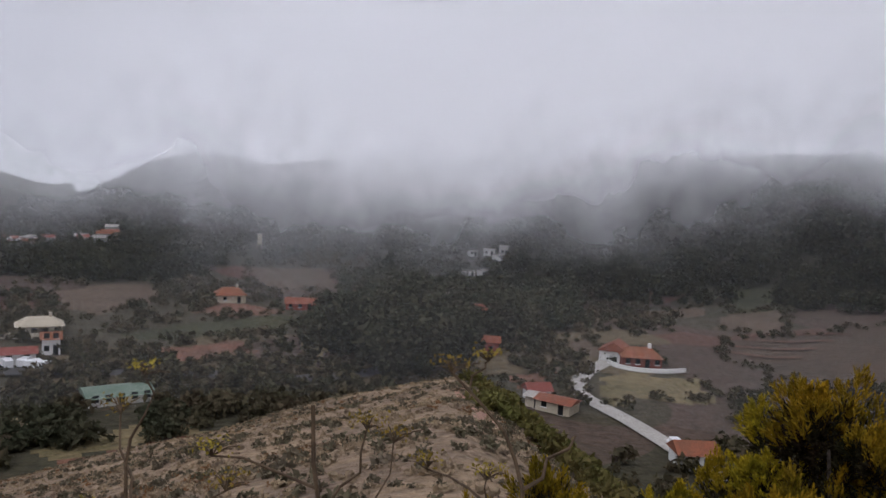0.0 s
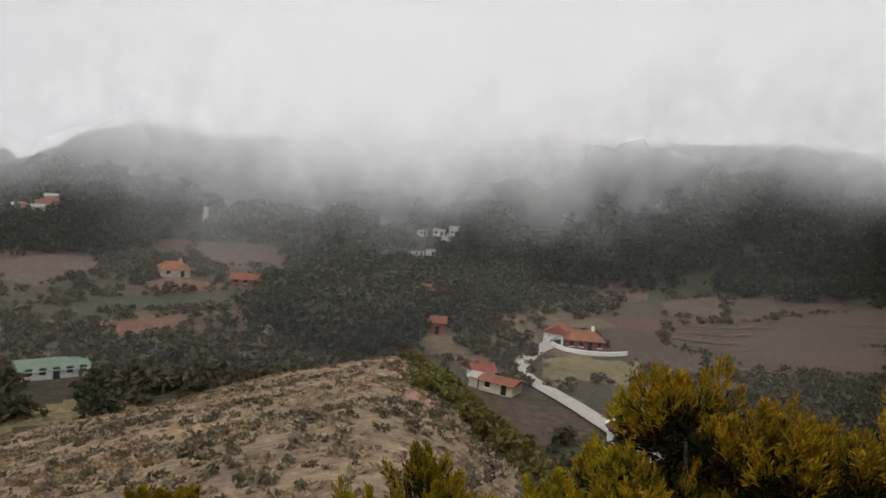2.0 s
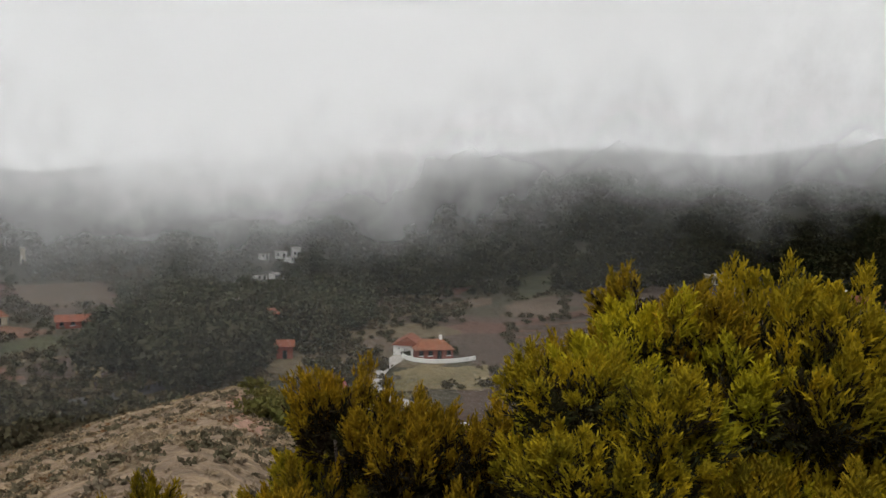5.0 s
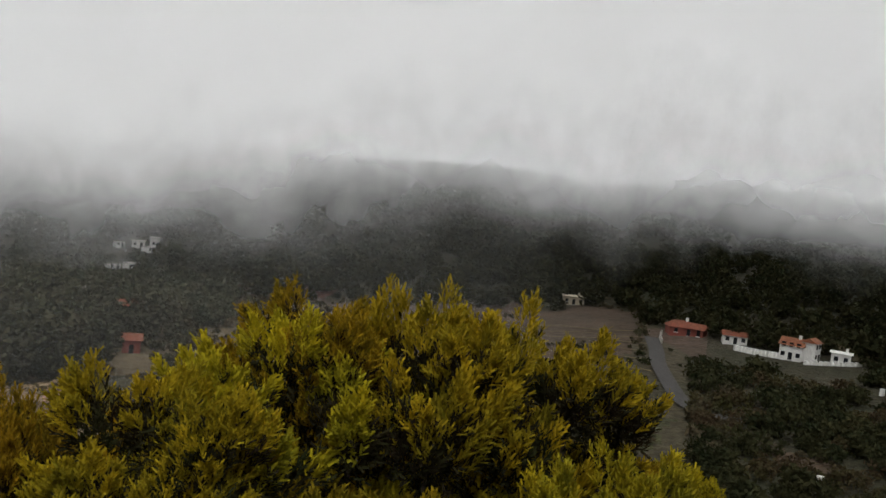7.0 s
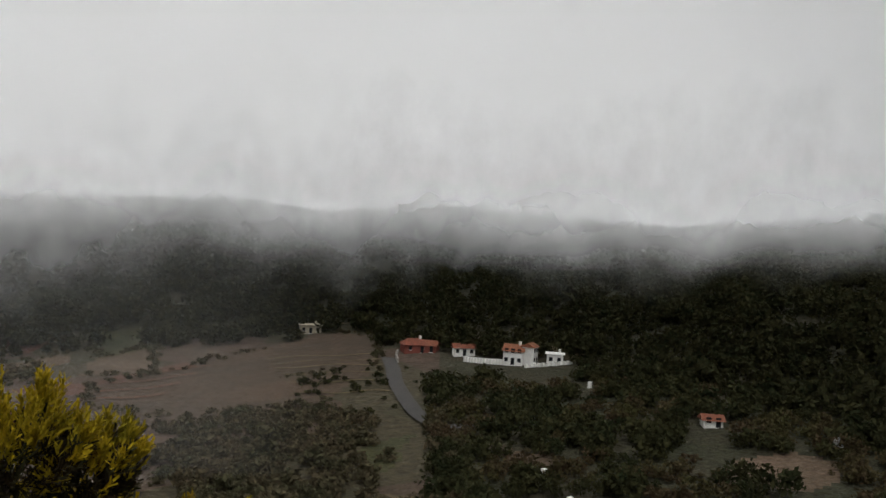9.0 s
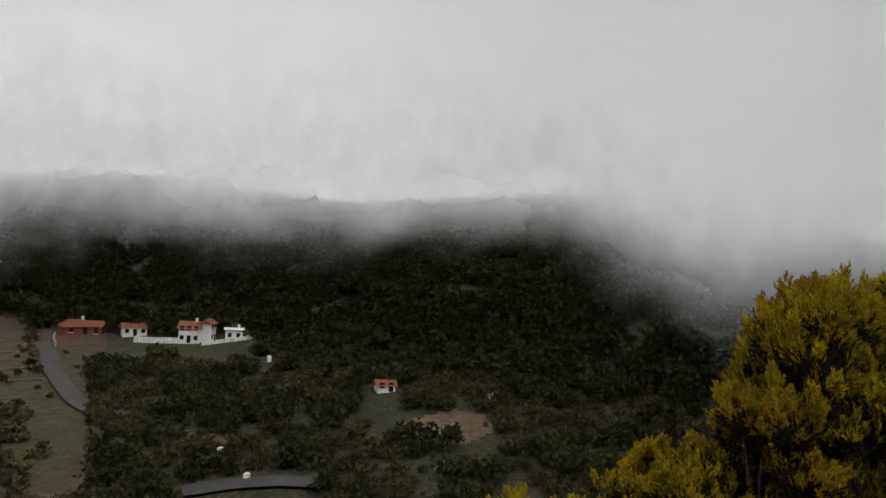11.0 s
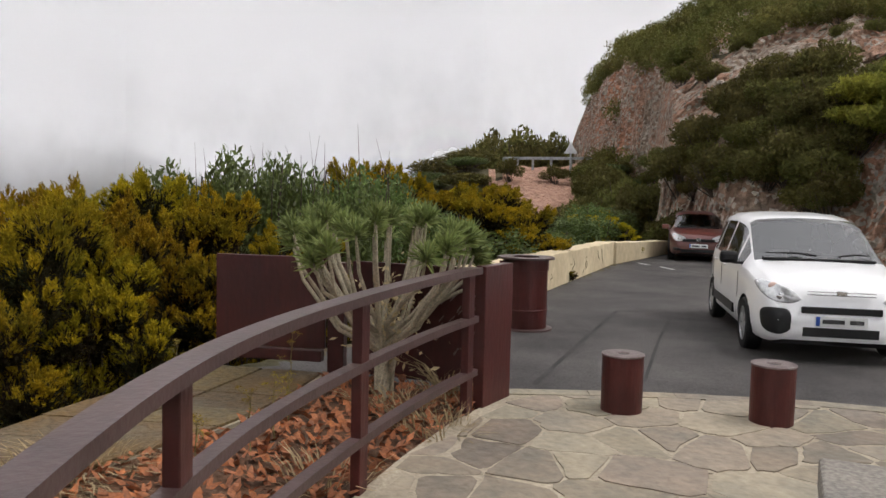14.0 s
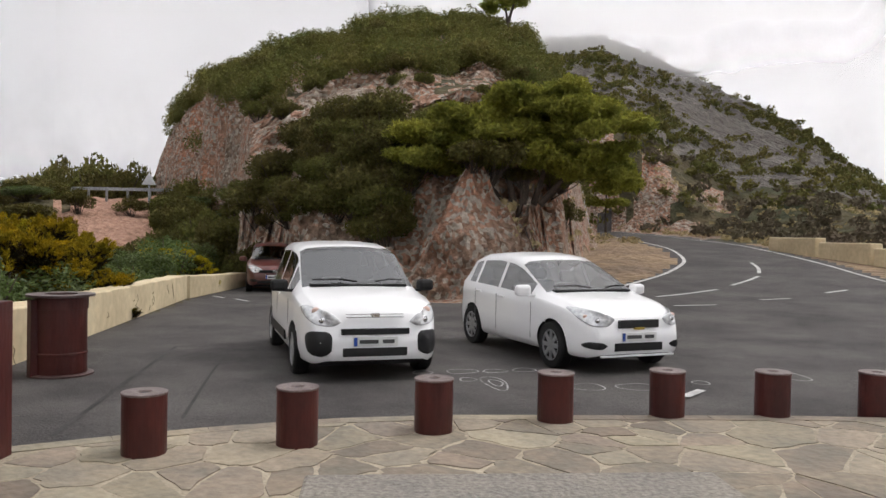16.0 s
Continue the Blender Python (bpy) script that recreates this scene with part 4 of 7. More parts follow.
# shrubs along the road's outer edge and on the cut hill
shrubs = [make_bush("hill_shrub", "leaf", 60 + i, "dark green rounded shrub on the rocky hill", "shrub", "shrubs on the hill", R=1.0, Ht=1.7, k=3000, leaf=0.05, mat="shrub", up=0.0) for i in range(3)]
rs = np.random.default_rng(5)
count = 0
while count < 95:
    a, d = rs.uniform(103, 126), rs.uniform(14, 44)
    x, y = polar(a, d)
    s = float(outside(np.array([x]), np.array([y]))[0])
    if s < 1.0 or (a > 114 and a < 122 and d > 36):
        continue
    g = height(x, y)
    top = 1.6 + d * np.interp(a, [103, 108, 113, 118, 126], [0.012, 0.012, 0.0, -0.01, 0.0]) + rs.uniform(-0.8, 0.2)
    sz = float(np.clip((top - g) / 2.4, 0.35, 2.5))
    put((laurel, heaths[1], laurel, heaths[1], laurel)[count % 5], x, y, g - 0.1, rs.uniform(0.8, 1.3), rs.uniform(0, 360), sz)
    count += 1
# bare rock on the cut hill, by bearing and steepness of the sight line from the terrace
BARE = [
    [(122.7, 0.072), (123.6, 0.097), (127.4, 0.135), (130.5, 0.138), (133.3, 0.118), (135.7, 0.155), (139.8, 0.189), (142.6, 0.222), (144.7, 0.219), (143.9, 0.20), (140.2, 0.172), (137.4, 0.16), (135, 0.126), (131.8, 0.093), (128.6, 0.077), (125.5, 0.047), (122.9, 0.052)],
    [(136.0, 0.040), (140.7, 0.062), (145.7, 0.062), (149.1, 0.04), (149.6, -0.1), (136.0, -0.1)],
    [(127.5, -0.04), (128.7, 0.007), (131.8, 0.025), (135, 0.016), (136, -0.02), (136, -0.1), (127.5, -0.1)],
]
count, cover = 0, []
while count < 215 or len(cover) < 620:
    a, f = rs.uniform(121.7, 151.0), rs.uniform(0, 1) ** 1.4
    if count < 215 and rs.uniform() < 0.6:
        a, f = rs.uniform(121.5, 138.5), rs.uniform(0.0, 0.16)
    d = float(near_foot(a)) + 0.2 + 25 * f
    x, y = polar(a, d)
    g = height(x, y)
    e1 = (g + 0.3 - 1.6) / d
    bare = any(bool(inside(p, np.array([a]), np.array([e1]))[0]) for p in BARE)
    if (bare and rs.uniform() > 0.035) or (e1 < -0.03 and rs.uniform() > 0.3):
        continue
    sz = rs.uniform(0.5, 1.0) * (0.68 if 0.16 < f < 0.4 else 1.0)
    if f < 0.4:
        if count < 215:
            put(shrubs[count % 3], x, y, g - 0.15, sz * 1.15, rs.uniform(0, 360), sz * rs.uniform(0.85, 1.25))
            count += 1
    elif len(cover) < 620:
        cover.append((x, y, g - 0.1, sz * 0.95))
for i, (x, y) in enumerate([polar(127.5, 44), polar(131, 44), polar(136, 42)]):
    shrubs[i].location = (x, y, height(x, y) - 0.1)
for a, d, tp, w in ((112.6, 40, 0.035, 1.5), (113.4, 37, 0.02, 1.3), (113.0, 45, 0.06, 1.8), (122.3, 37, 0.045, 1.4), (123.4, 34, 0.05, 1.3), (121.6, 34, 0.02, 1.2), (116.2, 34, 0.005, 1.2), (118.6, 33, 0.0, 1.2), (120.3, 33, 0.004, 1.2), (114.4, 35, 0.01, 1.3), (116.0, 40.5, 0.05, 0.7), (119.3, 40.5, 0.042, 0.8), (111.2, 50, 0.05, 2.0), (124.4, 31, 0.02, 1.0), (127.5, 27.5, 0.0, 0.8)):
    x, y = polar(a, d)
    g = height(x, y)
    put(shrubs[int(a * 10) % 3], x, y, g - 0.1, w, a * 70, max(0.5, (1.6 + tp * d - g) / 1.65))
# dark trees on the skyline behind the guard rail
for i in range(22):
    a = rs.uniform(107, 119.4)
    d = rs.uniform(54, 64)
    x, y = polar(a, d)
    top = 1.6 + d * np.interp(a, [107, 111, 114, 119, 122], [0.0, 0.03, 0.07, 0.085, 0.08]) + rs.uniform(-0.6, 0.6)
    g = height(x, y)
    put(shrubs[i % 3], x, y, g - 0.1, rs.uniform(1.8, 2.6), rs.uniform(0, 360), max(1.2, (top - g) / 1.65))


def pine(name, x, y, z, pads, trunk, label):
    e = empty(name, pose(x, y, z), label, "tree")
    r = np.random.default_rng(len(pads) * 7 + 3)
    bm = bmesh.new()
    for p in trunk:
        n = len(p)
        tube(bm, p, [0.11 * (1 - 0.75 * i / (n - 1)) for i in range(n)], 7)
    part("trunk", bm, M["bark"], e, "dark forked trunk")
    Vs, Fs, k = [], [], 0
    for (px, py, pz, pr, ph) in pads:
        n = int(2100 * pr * pr) + 200
        P = crown_points(r, 1, n)[0] * (pr, pr, ph) + (px, py, pz)
        V, F = leaf_quads(r, P, 0.05, 2.3, 0.0)
        Vs.append(V)
        Fs.append(F + k)
        k += len(V)
    from_arrays("crown", np.vstack(Vs), np.vstack(Fs), [M["pine"]], e, "bright green needle crown")
    return e


px0, py0 = polar(146.5, 24.2)
ur, uo = Vector((math.cos(radians(145)), -math.sin(radians(145)), 0)), Vector((math.sin(radians(145)), math.cos(radians(145)), 0))
pads = []
for k in range(105):
    u = rs.uniform(-4.0, 3.1)
    top = float(np.interp(u, [-4, -2, 0.2, 1.8, 3.2], [4.5, 5.4, 6.0, 6.05, 5.2]))
    low = float(np.interp(u, [-4, -1, 1.2, 2.2, 3.2], [3.7, 3.7, 3.5, 2.9, 2.8]))
    p = ur * u + uo * rs.uniform(-1.5, 1.2)
    pads.append((p.x, p.y, low + (top - low) * rs.uniform(0, 1) ** 0.8 - 2.6, rs.uniform(0.5, 0.9), rs.uniform(0.34, 0.55)))
limbs = []
for u, h in ((-2.9, 2.0), (-1.2, 2.6), (0.4, 3.0), (1.7, 2.8), (2.7, 1.6)):
    limbs.append([tuple(ur * (0.2 * u)), tuple(ur * (0.45 * u) + Vector((0, 0, h * 0.5))), tuple(ur * u + Vector((0, 0, h)))])
pine("pine_tree", px0, py0, 2.6, pads, [[(0.1, 0.2, -0.9), (0, 0, 0.2), (0.1, 0, 1.4), (0.2, 0.1, 2.6)]] + limbs, "bright green pine spreading out over the rock face")
px1, py1 = polar(145.4, 44.5)
ob = pine("hilltop_pine", px1, py1, height(px1, py1) - 0.1, [(-0.4, 0.3, 2.3, 1.2, 0.6), (0.8, -0.4, 3.2, 1.4, 0.55), (2.4, -1.2, 3.7, 1.3, 0.45), (-1.0, 0.6, 3.4, 0.9, 0.5), (1.6, -0.9, 2.5, 1.0, 0.4), (3.4, -1.9, 3.9, 0.9, 0.35)], [[(0, 0, 0), (0.1, 0, 1.2), (0.5, -0.2, 2.4), (1.4, -0.8, 3.2)], [(0.1, 0, 1.2), (-0.6, 0.3, 2.4)]], "dark wind-bent pine on the hilltop")
px2, py2 = polar(152.6, 58)
ob = pine("small_pine", px2, py2, height(px2, py2) - 0.2, [(0, 0, 3.2, 1.3, 0.8), (0.8, 0.3, 2.4, 1.0, 0.6), (-0.7, 0, 2.3, 1.0, 0.6), (0.2, 0, 4.0, 0.8, 0.5)], [[(0, 0, 0), (0.05, 0, 1.5), (0, 0, 3.4)]], "small round-topped pine behind the cliff")


def scatter_mesh(name, pts, radii, k, leaf, mat, label, category, seed, flat=0.8, lift=0.45):
    r = np.random.default_rng(seed)
    n = len(pts)
    P = crown_points(r, n, k) * np.stack([radii, radii, radii * flat], 1)[:, None] + (np.asarray(pts) + np.stack([0 * radii, 0 * radii, radii * lift], 1))[:, None]
    V, F = leaf_quads(r, P.reshape(-1, 3), np.repeat(radii * leaf, k), 1.1, 0.15)
    return tagged(from_arrays(name, V, F, [M[mat]]), label, category, kind="stuff")


HOMES = [(-17, 281), (-22, 283), (-2, 259), (-1, 379), (6, 382), (-9, 377), (-10, 342), (-4, 343), (-87, 256), (-61, 252), (-1, 200), (-70, 139), (8, 158), (11.5, 151), (157, 265), (158.5, 95), (175, 173), (184, 164), (164, 209), (168, 206), (172.5, 193.5), (-110, 369)]


def clearing(x, y):
    """True beside a house and on the ground just below it, where no tall tree stands."""
    r = np.zeros(np.shape(x), bool)
    for hx, hy in HOMES:
        d = math.hypot(hx, hy)
        along = (x * hx + y * hy) / d
        across = np.abs(x * hy - y * hx) / d
        r |= (across < 5.5) & (along < d + 4) & (along > d - 24)
    return r


def sow(n, a0, a1, d0, d1, test, seed, power=1.0):
    r = np.random.default_rng(seed)
    a = np.radians(r.uniform(a0, a1, n))
    d = d0 + (d1 - d0) * r.uniform(0, 1, n) ** power
    x, y = d * np.sin(a), d * np.cos(a)
    ok = test(np.degrees(a), d, x, y, r.uniform(0, 1, n)) & ~((d > 110) & clearing(x, y))
    x, y = x[ok], y[ok]
    return np.stack([x, y, land(x, y)], 1)


def open_ground(a, d):
    c = (a > 13) & (a < 37.5) & (d > 190) & (d < 310)
    c |= (a > 44.5) & (a < 55) & (d > 112) & (d < 140)
    c |= (a > 35.5) & (a < 39.5) & (d > 140) & (d < 260)
    c |= ((a - 45) / 6.5) ** 2 + ((d - 240) / 20) ** 2 < 1
    c |= (a > 7) & (a < 16) & (d > 140) & (d < 232)
    c |= (a < -10) & (a > -34) & (d > 100) & (d < 136)
    return c


def wood_foot(a):
    """Where the woods begin on the far side of the valley."""
    return np.interp(a, [-46, -35, -30, -24, -18, -12, -6, 2, 8, 15, 20, 24, 30, 36, 44, 60, 75, 90, 110], [330, 325, 300, 300, 345, 380, 330, 300, 300, 315, 300, 290, 282, 268, 250, 210, 180, 150, 120])


# woods on the far hills, near woods on the east slope, grove and hedges in the valley
pts = sow(21000, -46, 104, 170, 960, lambda a, d, x, y, u: (d > wood_foot(a)) & ~in_fields(x, y) & ~((a < -25.5) & (d > 415) & (d < 490) & (u < 0.8)) & ~((np.hypot(x + 1, y - 372) < 16) & (u < 0.7)), 1, 0.85)
rr = np.random.default_rng(2).uniform(1.5, 2.5, len(pts)) ** 2.05
near_by = np.hypot(pts[:, 0], pts[:, 1]) < 400
scatter_mesh("far_woods", pts[~near_by], rr[~near_by], 32, 0.34, "forest", "dark green woods covering the far hills", "woods", 3, flat=0.95)
scatter_mesh("lower_woods", pts[near_by], rr[near_by] * 1.08, 130, 0.17, "forest", "dark green laurel woods along the foot of the hills", "woods", 33, flat=0.95)
pts = sow(4700, 38, 108, 34, 300, lambda a, d, x, y, u: (d < wood_foot(a) * 1.02) & ~open_ground(a, d) & ~in_fields(x, y) & (outside(x, y) > 6) & (u < np.interp(d, [34, 60, 120], [0.5, 0.85, 1])), 4, 0.75)
rr = np.random.default_rng(5).uniform(0.9, 2.25, len(pts)) ** 1.9 * np.interp(np.hypot(pts[:, 0], pts[:, 1]), [34, 70, 200], [0.55, 0.8, 1.15])
brush = waves(pts[:, 0], pts[:, 1], 0.16, 8.0) + 0.35 * waves(pts[:, 0], pts[:, 1], 0.6, 2.0) > 0.12
scatter_mesh("slope_woods", pts[~brush], rr[~brush], 180, 0.145, "forest", "dense dark green laurel woods on the slope", "woods", 6)
scatter_mesh("slope_brush", pts[brush], rr[brush] * 0.72, 150, 0.15, "brush", "lower brown-green brush between the laurel woods", "scrub", 66)
# trees and scrub between the fields, thicker along hedges and on the lower hillside
pts = sow(9500, -46, 40, 108, 380, lambda a, d, x, y, u: (d < wood_foot(a)) & ~open_ground(a, d) & ~in_fields(x, y) & (u < 0.22 + 0.6 * (np.sin(x * 0.045 + 1 + 0.02 * y) * np.sin(y * 0.05 + 0.5) > 0.0) + 0.5 * ((a > -11) & (a < 7) & (d > 232))), 7, 0.9)
rr = np.random.default_rng(8).uniform(0.85, 1.75, len(pts)) ** 2.1
scatter_mesh("valley_trees", pts, rr, 60, 0.27, "hedge", "scattered trees and hedges between the fields", "trees", 9, flat=0.9)
pts = sow(900, -11, 6, 236, 330, lambda a, d, x, y, u: ~in_fields(x, y) & (np.hypot(x + 18, y - 280) > 9) & (np.hypot(x + 2, y - 256) > 7), 61, 1.0)
rr = np.random.default_rng(62).uniform(1.6, 4.6, len(pts))
scatter_mesh("hillside_woods", pts, rr, 90, 0.22, "euca", "dark woods climbing the hillside above the grove", "trees", 63, flat=1.2, lift=0.8)
pts = sow(600, -14, 2.8, 160, 250, lambda a, d, x, y, u: ((a + 6.2) / 7.2) ** 2 + ((d - 203) / 36) ** 2 < 1 + 0.5 * np.sin(a * 1.9) * np.sin(d * 0.15), 10)
rr = np.random.default_rng(11).uniform(1.4, 2.4, len(pts)) ** 1.95
scatter_mesh("eucalyptus_grove", pts, rr, 150, 0.17, "euca", "dark grove of tall eucalyptus trees in the valley", "trees", 12, flat=1.8, lift=1.25)
pts = sow(420, -46, -22.5, 118, 160, lambda a, d, x, y, u: (d > 131) & (d < 147) & (np.hypot(x + 70, y - 138) > 8.5), 20)
rr = np.random.default_rng(21).uniform(1.8, 3.3, len(pts))
scatter_mesh("hedge_woods", pts, rr, 90, 0.22, "euca", "dark belt of trees along the valley road", "trees", 22)
# hedge lines along the edges of the fields
hp = []
rg = np.random.default_rng(81)
for _, poly in FIELDS:
    for p, q in zip(poly, poly[1:] + poly[:1]):
        n = int(math.hypot(q[0] - p[0], q[1] - p[1]) / 2.6)
        if rg.uniform() < 0.62 and max(p[1], q[1]) > 128:
            for k in range(n):
                t = (k + rg.uniform()) / n
                hp.append((p[0] + (q[0] - p[0]) * t + rg.normal() * 1.1, p[1] + (q[1] - p[1]) * t + rg.normal() * 1.1))
hp = np.array([h for h in hp if math.hypot(*h) > 125 and math.hypot(h[0] - 35, h[1] - 196) > 14])
pts = np.stack([hp[:, 0], hp[:, 1], land(hp[:, 0], hp[:, 1])], 1)
rr = rg.uniform(0.7, 2.0, len(pts))
scatter_mesh("field_hedges", pts, rr, 60, 0.25, "hedge", "uneven hedges along the field edges", "hedge", 82)
u = np.linspace(0, 1, 13)
row = np.stack([112 + 21 * u, 205 - 2 * u + np.sin(u * 40), 0 * u], 1)
row[:, 2] = land(row[:, 0], row[:, 1])
scatter_mesh("field_bushes", row, 0.6 + 0.35 * np.abs(np.sin(u * 17)), 60, 0.25, "hedge", "row of small dark bushes across the ploughed field", "bushes", 84)
pts = sow(1500, 22, 42, 95, 215, lambda a, d, x, y, u: ~((a > 35.5) & (a < 39.5) & (d > 140)) & ~in_fields(x, y) & (np.sin(x * 0.09) * np.sin(y * 0.08 + 1) > -0.3), 71, 0.9)
rr = np.random.default_rng(72).uniform(0.6, 2.2, len(pts))
scatter_mesh("meadow_scrub", pts, rr, 60, 0.24, "hedge", "olive scrub and small trees on the meadow", "scrub", 73)
pts = sow(900, 5, 44, 120, 260, lambda a, d, x, y, u: (np.hypot(x - 37, (y - 203) * 0.8) < 11) & (np.hypot(x - 35.8, y - 196) > 6.5) & (y > 193) | (np.hypot(x - 128, y - 176) < 26) & (u < 0.5) & (np.abs((x - 119) * 0.87 - (y - 150) * 0.48) > 4), 91)
rr = np.random.default_rng(92).uniform(0.9, 2.2, len(pts))
scatter_mesh("garden_trees", pts, rr, 60, 0.25, "forest", "dark garden trees round the house and along the lane", "trees", 93)
cover = np.array(cover)
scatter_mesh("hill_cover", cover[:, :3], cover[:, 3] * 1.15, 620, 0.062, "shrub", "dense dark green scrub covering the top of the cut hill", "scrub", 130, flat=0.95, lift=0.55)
# low growth on the spur and on the slope below the terrace
pts = sow(9500, -62, 6, 9, 92, lambda a, d, x, y, u: (outside(x, y) > 3) & (x < 1 - 0.03 * y) & (u < 0.8), 13, 0.75)
rr = np.random.default_rng(14).uniform(0.10, 0.32, len(pts))
scatter_mesh("dry_tussocks", pts, rr, 20, 0.30, "tussock", "low tussocks of dry grass on the spur", "grass", 15, flat=0.5, lift=0.15)
pts = sow(3600, -58, 6, 12, 92, lambda a, d, x, y, u: (outside(x, y) > 3) & (x < 0 - 0.03 * y) & (np.sin(x * 0.35 + 1) * np.sin(y * 0.23) > -0.35), 16, 0.75)
rr = np.random.default_rng(17).uniform(0.12, 0.42, len(pts))
scatter_mesh("spur_scrub", pts, rr, 30, 0.28, "scrubleaf", "low grey-brown scrub on the spur", "scrub", 18, flat=0.6, lift=0.2)
pts = sow(2600, -58, 6, 10, 90, lambda a, d, x, y, u: (outside(x, y) > 3) & (x < 1 - 0.03 * y) & (np.sin(x * 0.23 + 2) * np.sin(y * 0.17 + 1) > 0.1), 116, 0.75)
rr = np.random.default_rng(117).uniform(0.10, 0.3, len(pts))
scatter_mesh("rusty_growth", pts, rr, 20, 0.30, "rust", "patches of rust-brown dry growth on the spur", "grass", 118, flat=0.5, lift=0.15)
pts = sow(700, -8, 12, 38, 92, lambda a, d, x, y, u: (x > -3.0 - 0.03 * y + 0.8 * np.sin(y * 0.4)) & (x < 8) & (u < np.interp(y, [38, 50], [0.25, 1])), 123, 1.0)
rr = np.random.default_rng(124).uniform(0.5, 1.25, len(pts))
scatter_mesh("spur_bushes", pts, rr, 90, 0.2, "shrub", "dark green bushes on the shaded side of the spur", "scrub", 125)
pts = sow(1500, -4, 60, 14, 100, lambda a, d, x, y, u: (outside(x, y) > 6) & (x > -4 + 0.06 * y) & ((x > 3) | (y > 30)), 23, 0.7)
rr = np.random.default_rng(24).uniform(0.5, 1.3, len(pts))
scatter_mesh("slope_scrub", pts, rr, 70, 0.2, "shrub", "olive-green scrub on the slope", "scrub", 25)
pts = sow(3400, 147, 176, 60, 156, lambda a, d, x, y, u: (u < 0.26 + 0.30 * np.sin(x * 0.14) * np.sin(y * 0.11)) & (d > 60), 26, 0.8)
rr = np.random.default_rng(27).uniform(0.4, 1.15, len(pts))
scatter_mesh("hill_scrub", pts, rr, 46, 0.25, "shrub", "dark scrub dotted over the stony hill", "scrub", 28)
pts = sow(420, 153, 184, 38, 72, lambda a, d, x, y, u: (a > road_right(np.minimum(d, 60)) + 1.2) & (d > 40), 141, 1.0)
rr = np.random.default_rng(142).uniform(0.3, 0.9, len(pts))
scatter_mesh("hillfoot_scrub", pts, rr, 50, 0.24, "scrubleaf", "brown scrub at the foot of the stony hill", "scrub", 143)
pts = sow(2000, 145, 180, 20, 66, lambda a, d, x, y, u: ((a < road_left(d) + 0.15) | (a > road_right(d) + 0.6)) & (d > near_foot(a)), 29, 1.0)
rr = np.random.default_rng(30).uniform(0.15, 0.4, len(pts))
scatter_mesh("verge_grass", pts, rr, 26, 0.3, "straw", "dry yellow grass along the verge", "grass", 31, flat=0.8, lift=0.2)
# ---- terrace ----
def clip_cell(poly, p, q):
    """The part of a plan polygon nearer to p than to q."""
    mx, my = (p[0] + q[0]) / 2, (p[1] + q[1]) / 2
    nx, ny = q[0] - p[0], q[1] - p[1]
    out = []
    for i in range(len(poly)):
        a, b = poly[i], poly[(i + 1) % len(poly)]
        da, db = (a[0] - mx) * nx + (a[1] - my) * ny, (b[0] - mx) * nx + (b[1] - my) * ny
        if da <= 0:
            out.append(a)
        if (da < 0) != (db < 0) and abs(da - db) > 1e-9:
            t = da / (da - db)
            out.append((a[0] + (b[0] - a[0]) * t, a[1] + (b[1] - a[1]) * t))
    return out


bm = bmesh.new()
prism(bm, PAVED, -0.35, -0.003)
bmesh.ops.triangulate(bm, faces=[f for f in bm.faces if len(f.verts) > 4])
pave = tagged(part("pavement", bm, M["mortar"]), "crazy-paved terrace of irregular flagstones in pale mortar", "pavement", kind="structure")

rail = empty("railing", pose(*RAIL[-1], 0), "curved dark red steel railing with three flat rails", "railing")


def under(ob, parent):
    """Hang ob on parent without moving it."""
    ob.parent = parent
    ob.matrix_parent_inverse = parent.matrix_world.inverted()
    return ob


for z, w, h, nm in ((1.11, 0.115, 0.05, "handrail"), (0.735, 0.07, 0.05, "middle_rail"), (0.32, 0.07, 0.05, "lower_rail")):
    bm = bmesh.new()
    band(bm, RAIL, w, h, z)
    under(part(nm, bm, M["railtop"]), rail)
for i in (1, 38, *(min(range(40), key=lambda q: (RAIL[q][0] - u) ** 2 + (RAIL[q][1] - v) ** 2) for u, v in ((2.9, 0.44), (4.42, -0.62)))):
    x, y = RAIL[i]
    a = math.degrees(math.atan2(RAIL[min(i + 1, 39)][1] - RAIL[i - 1][1], RAIL[min(i + 1, 39)][0] - RAIL[i - 1][0]))
    under(boxed("post", (-0.055, -0.03, -0.1, 0.055, 0.03, 1.062), M["corten"], None, "", pose(x, y, 0, 0, 0, a), 0.006), rail)


def plate(name, a, b, z0, z1, th, parent, label=""):
    (x0, y0), (x1, y1) = a, b
    L = math.hypot(x1 - x0, y1 - y0)
    ob = boxed(name, (0, -th / 2, z0, L, th / 2, z1), M["corten"], None, label, pose(x0, y0, 0, 0, 0, math.degrees(math.atan2(y1 - y0, x1 - x0))), 0.008)
    return under(ob, parent)


pl = empty("steel_planter", pose(6.1, -2.4, 0), "dark red steel planter wall round a leaf-strewn bed", "planter")
plate("end_panel", (5.76, -1.98), (6.04, -2.36), -0.1, 1.11, 0.09, pl)
plate("back_panel", (7.78, -0.22), (7.24, -1.12), 0.22, 1.06, 0.05, pl)
plate("foot_rail", (7.80, -0.22), (7.26, -1.10), 0.10, 0.20, 0.10, pl, "pale dusty steel foot rail")
plate("corner_post", (7.22, -1.15), (7.14, -1.28), -0.1, 1.02, 0.12, pl)
plate("side_panel", (7.10, -1.34), (6.12, -2.40), 0.02, 1.04, 0.05, pl)
bm = bmesh.new()
rl = np.random.default_rng(3)
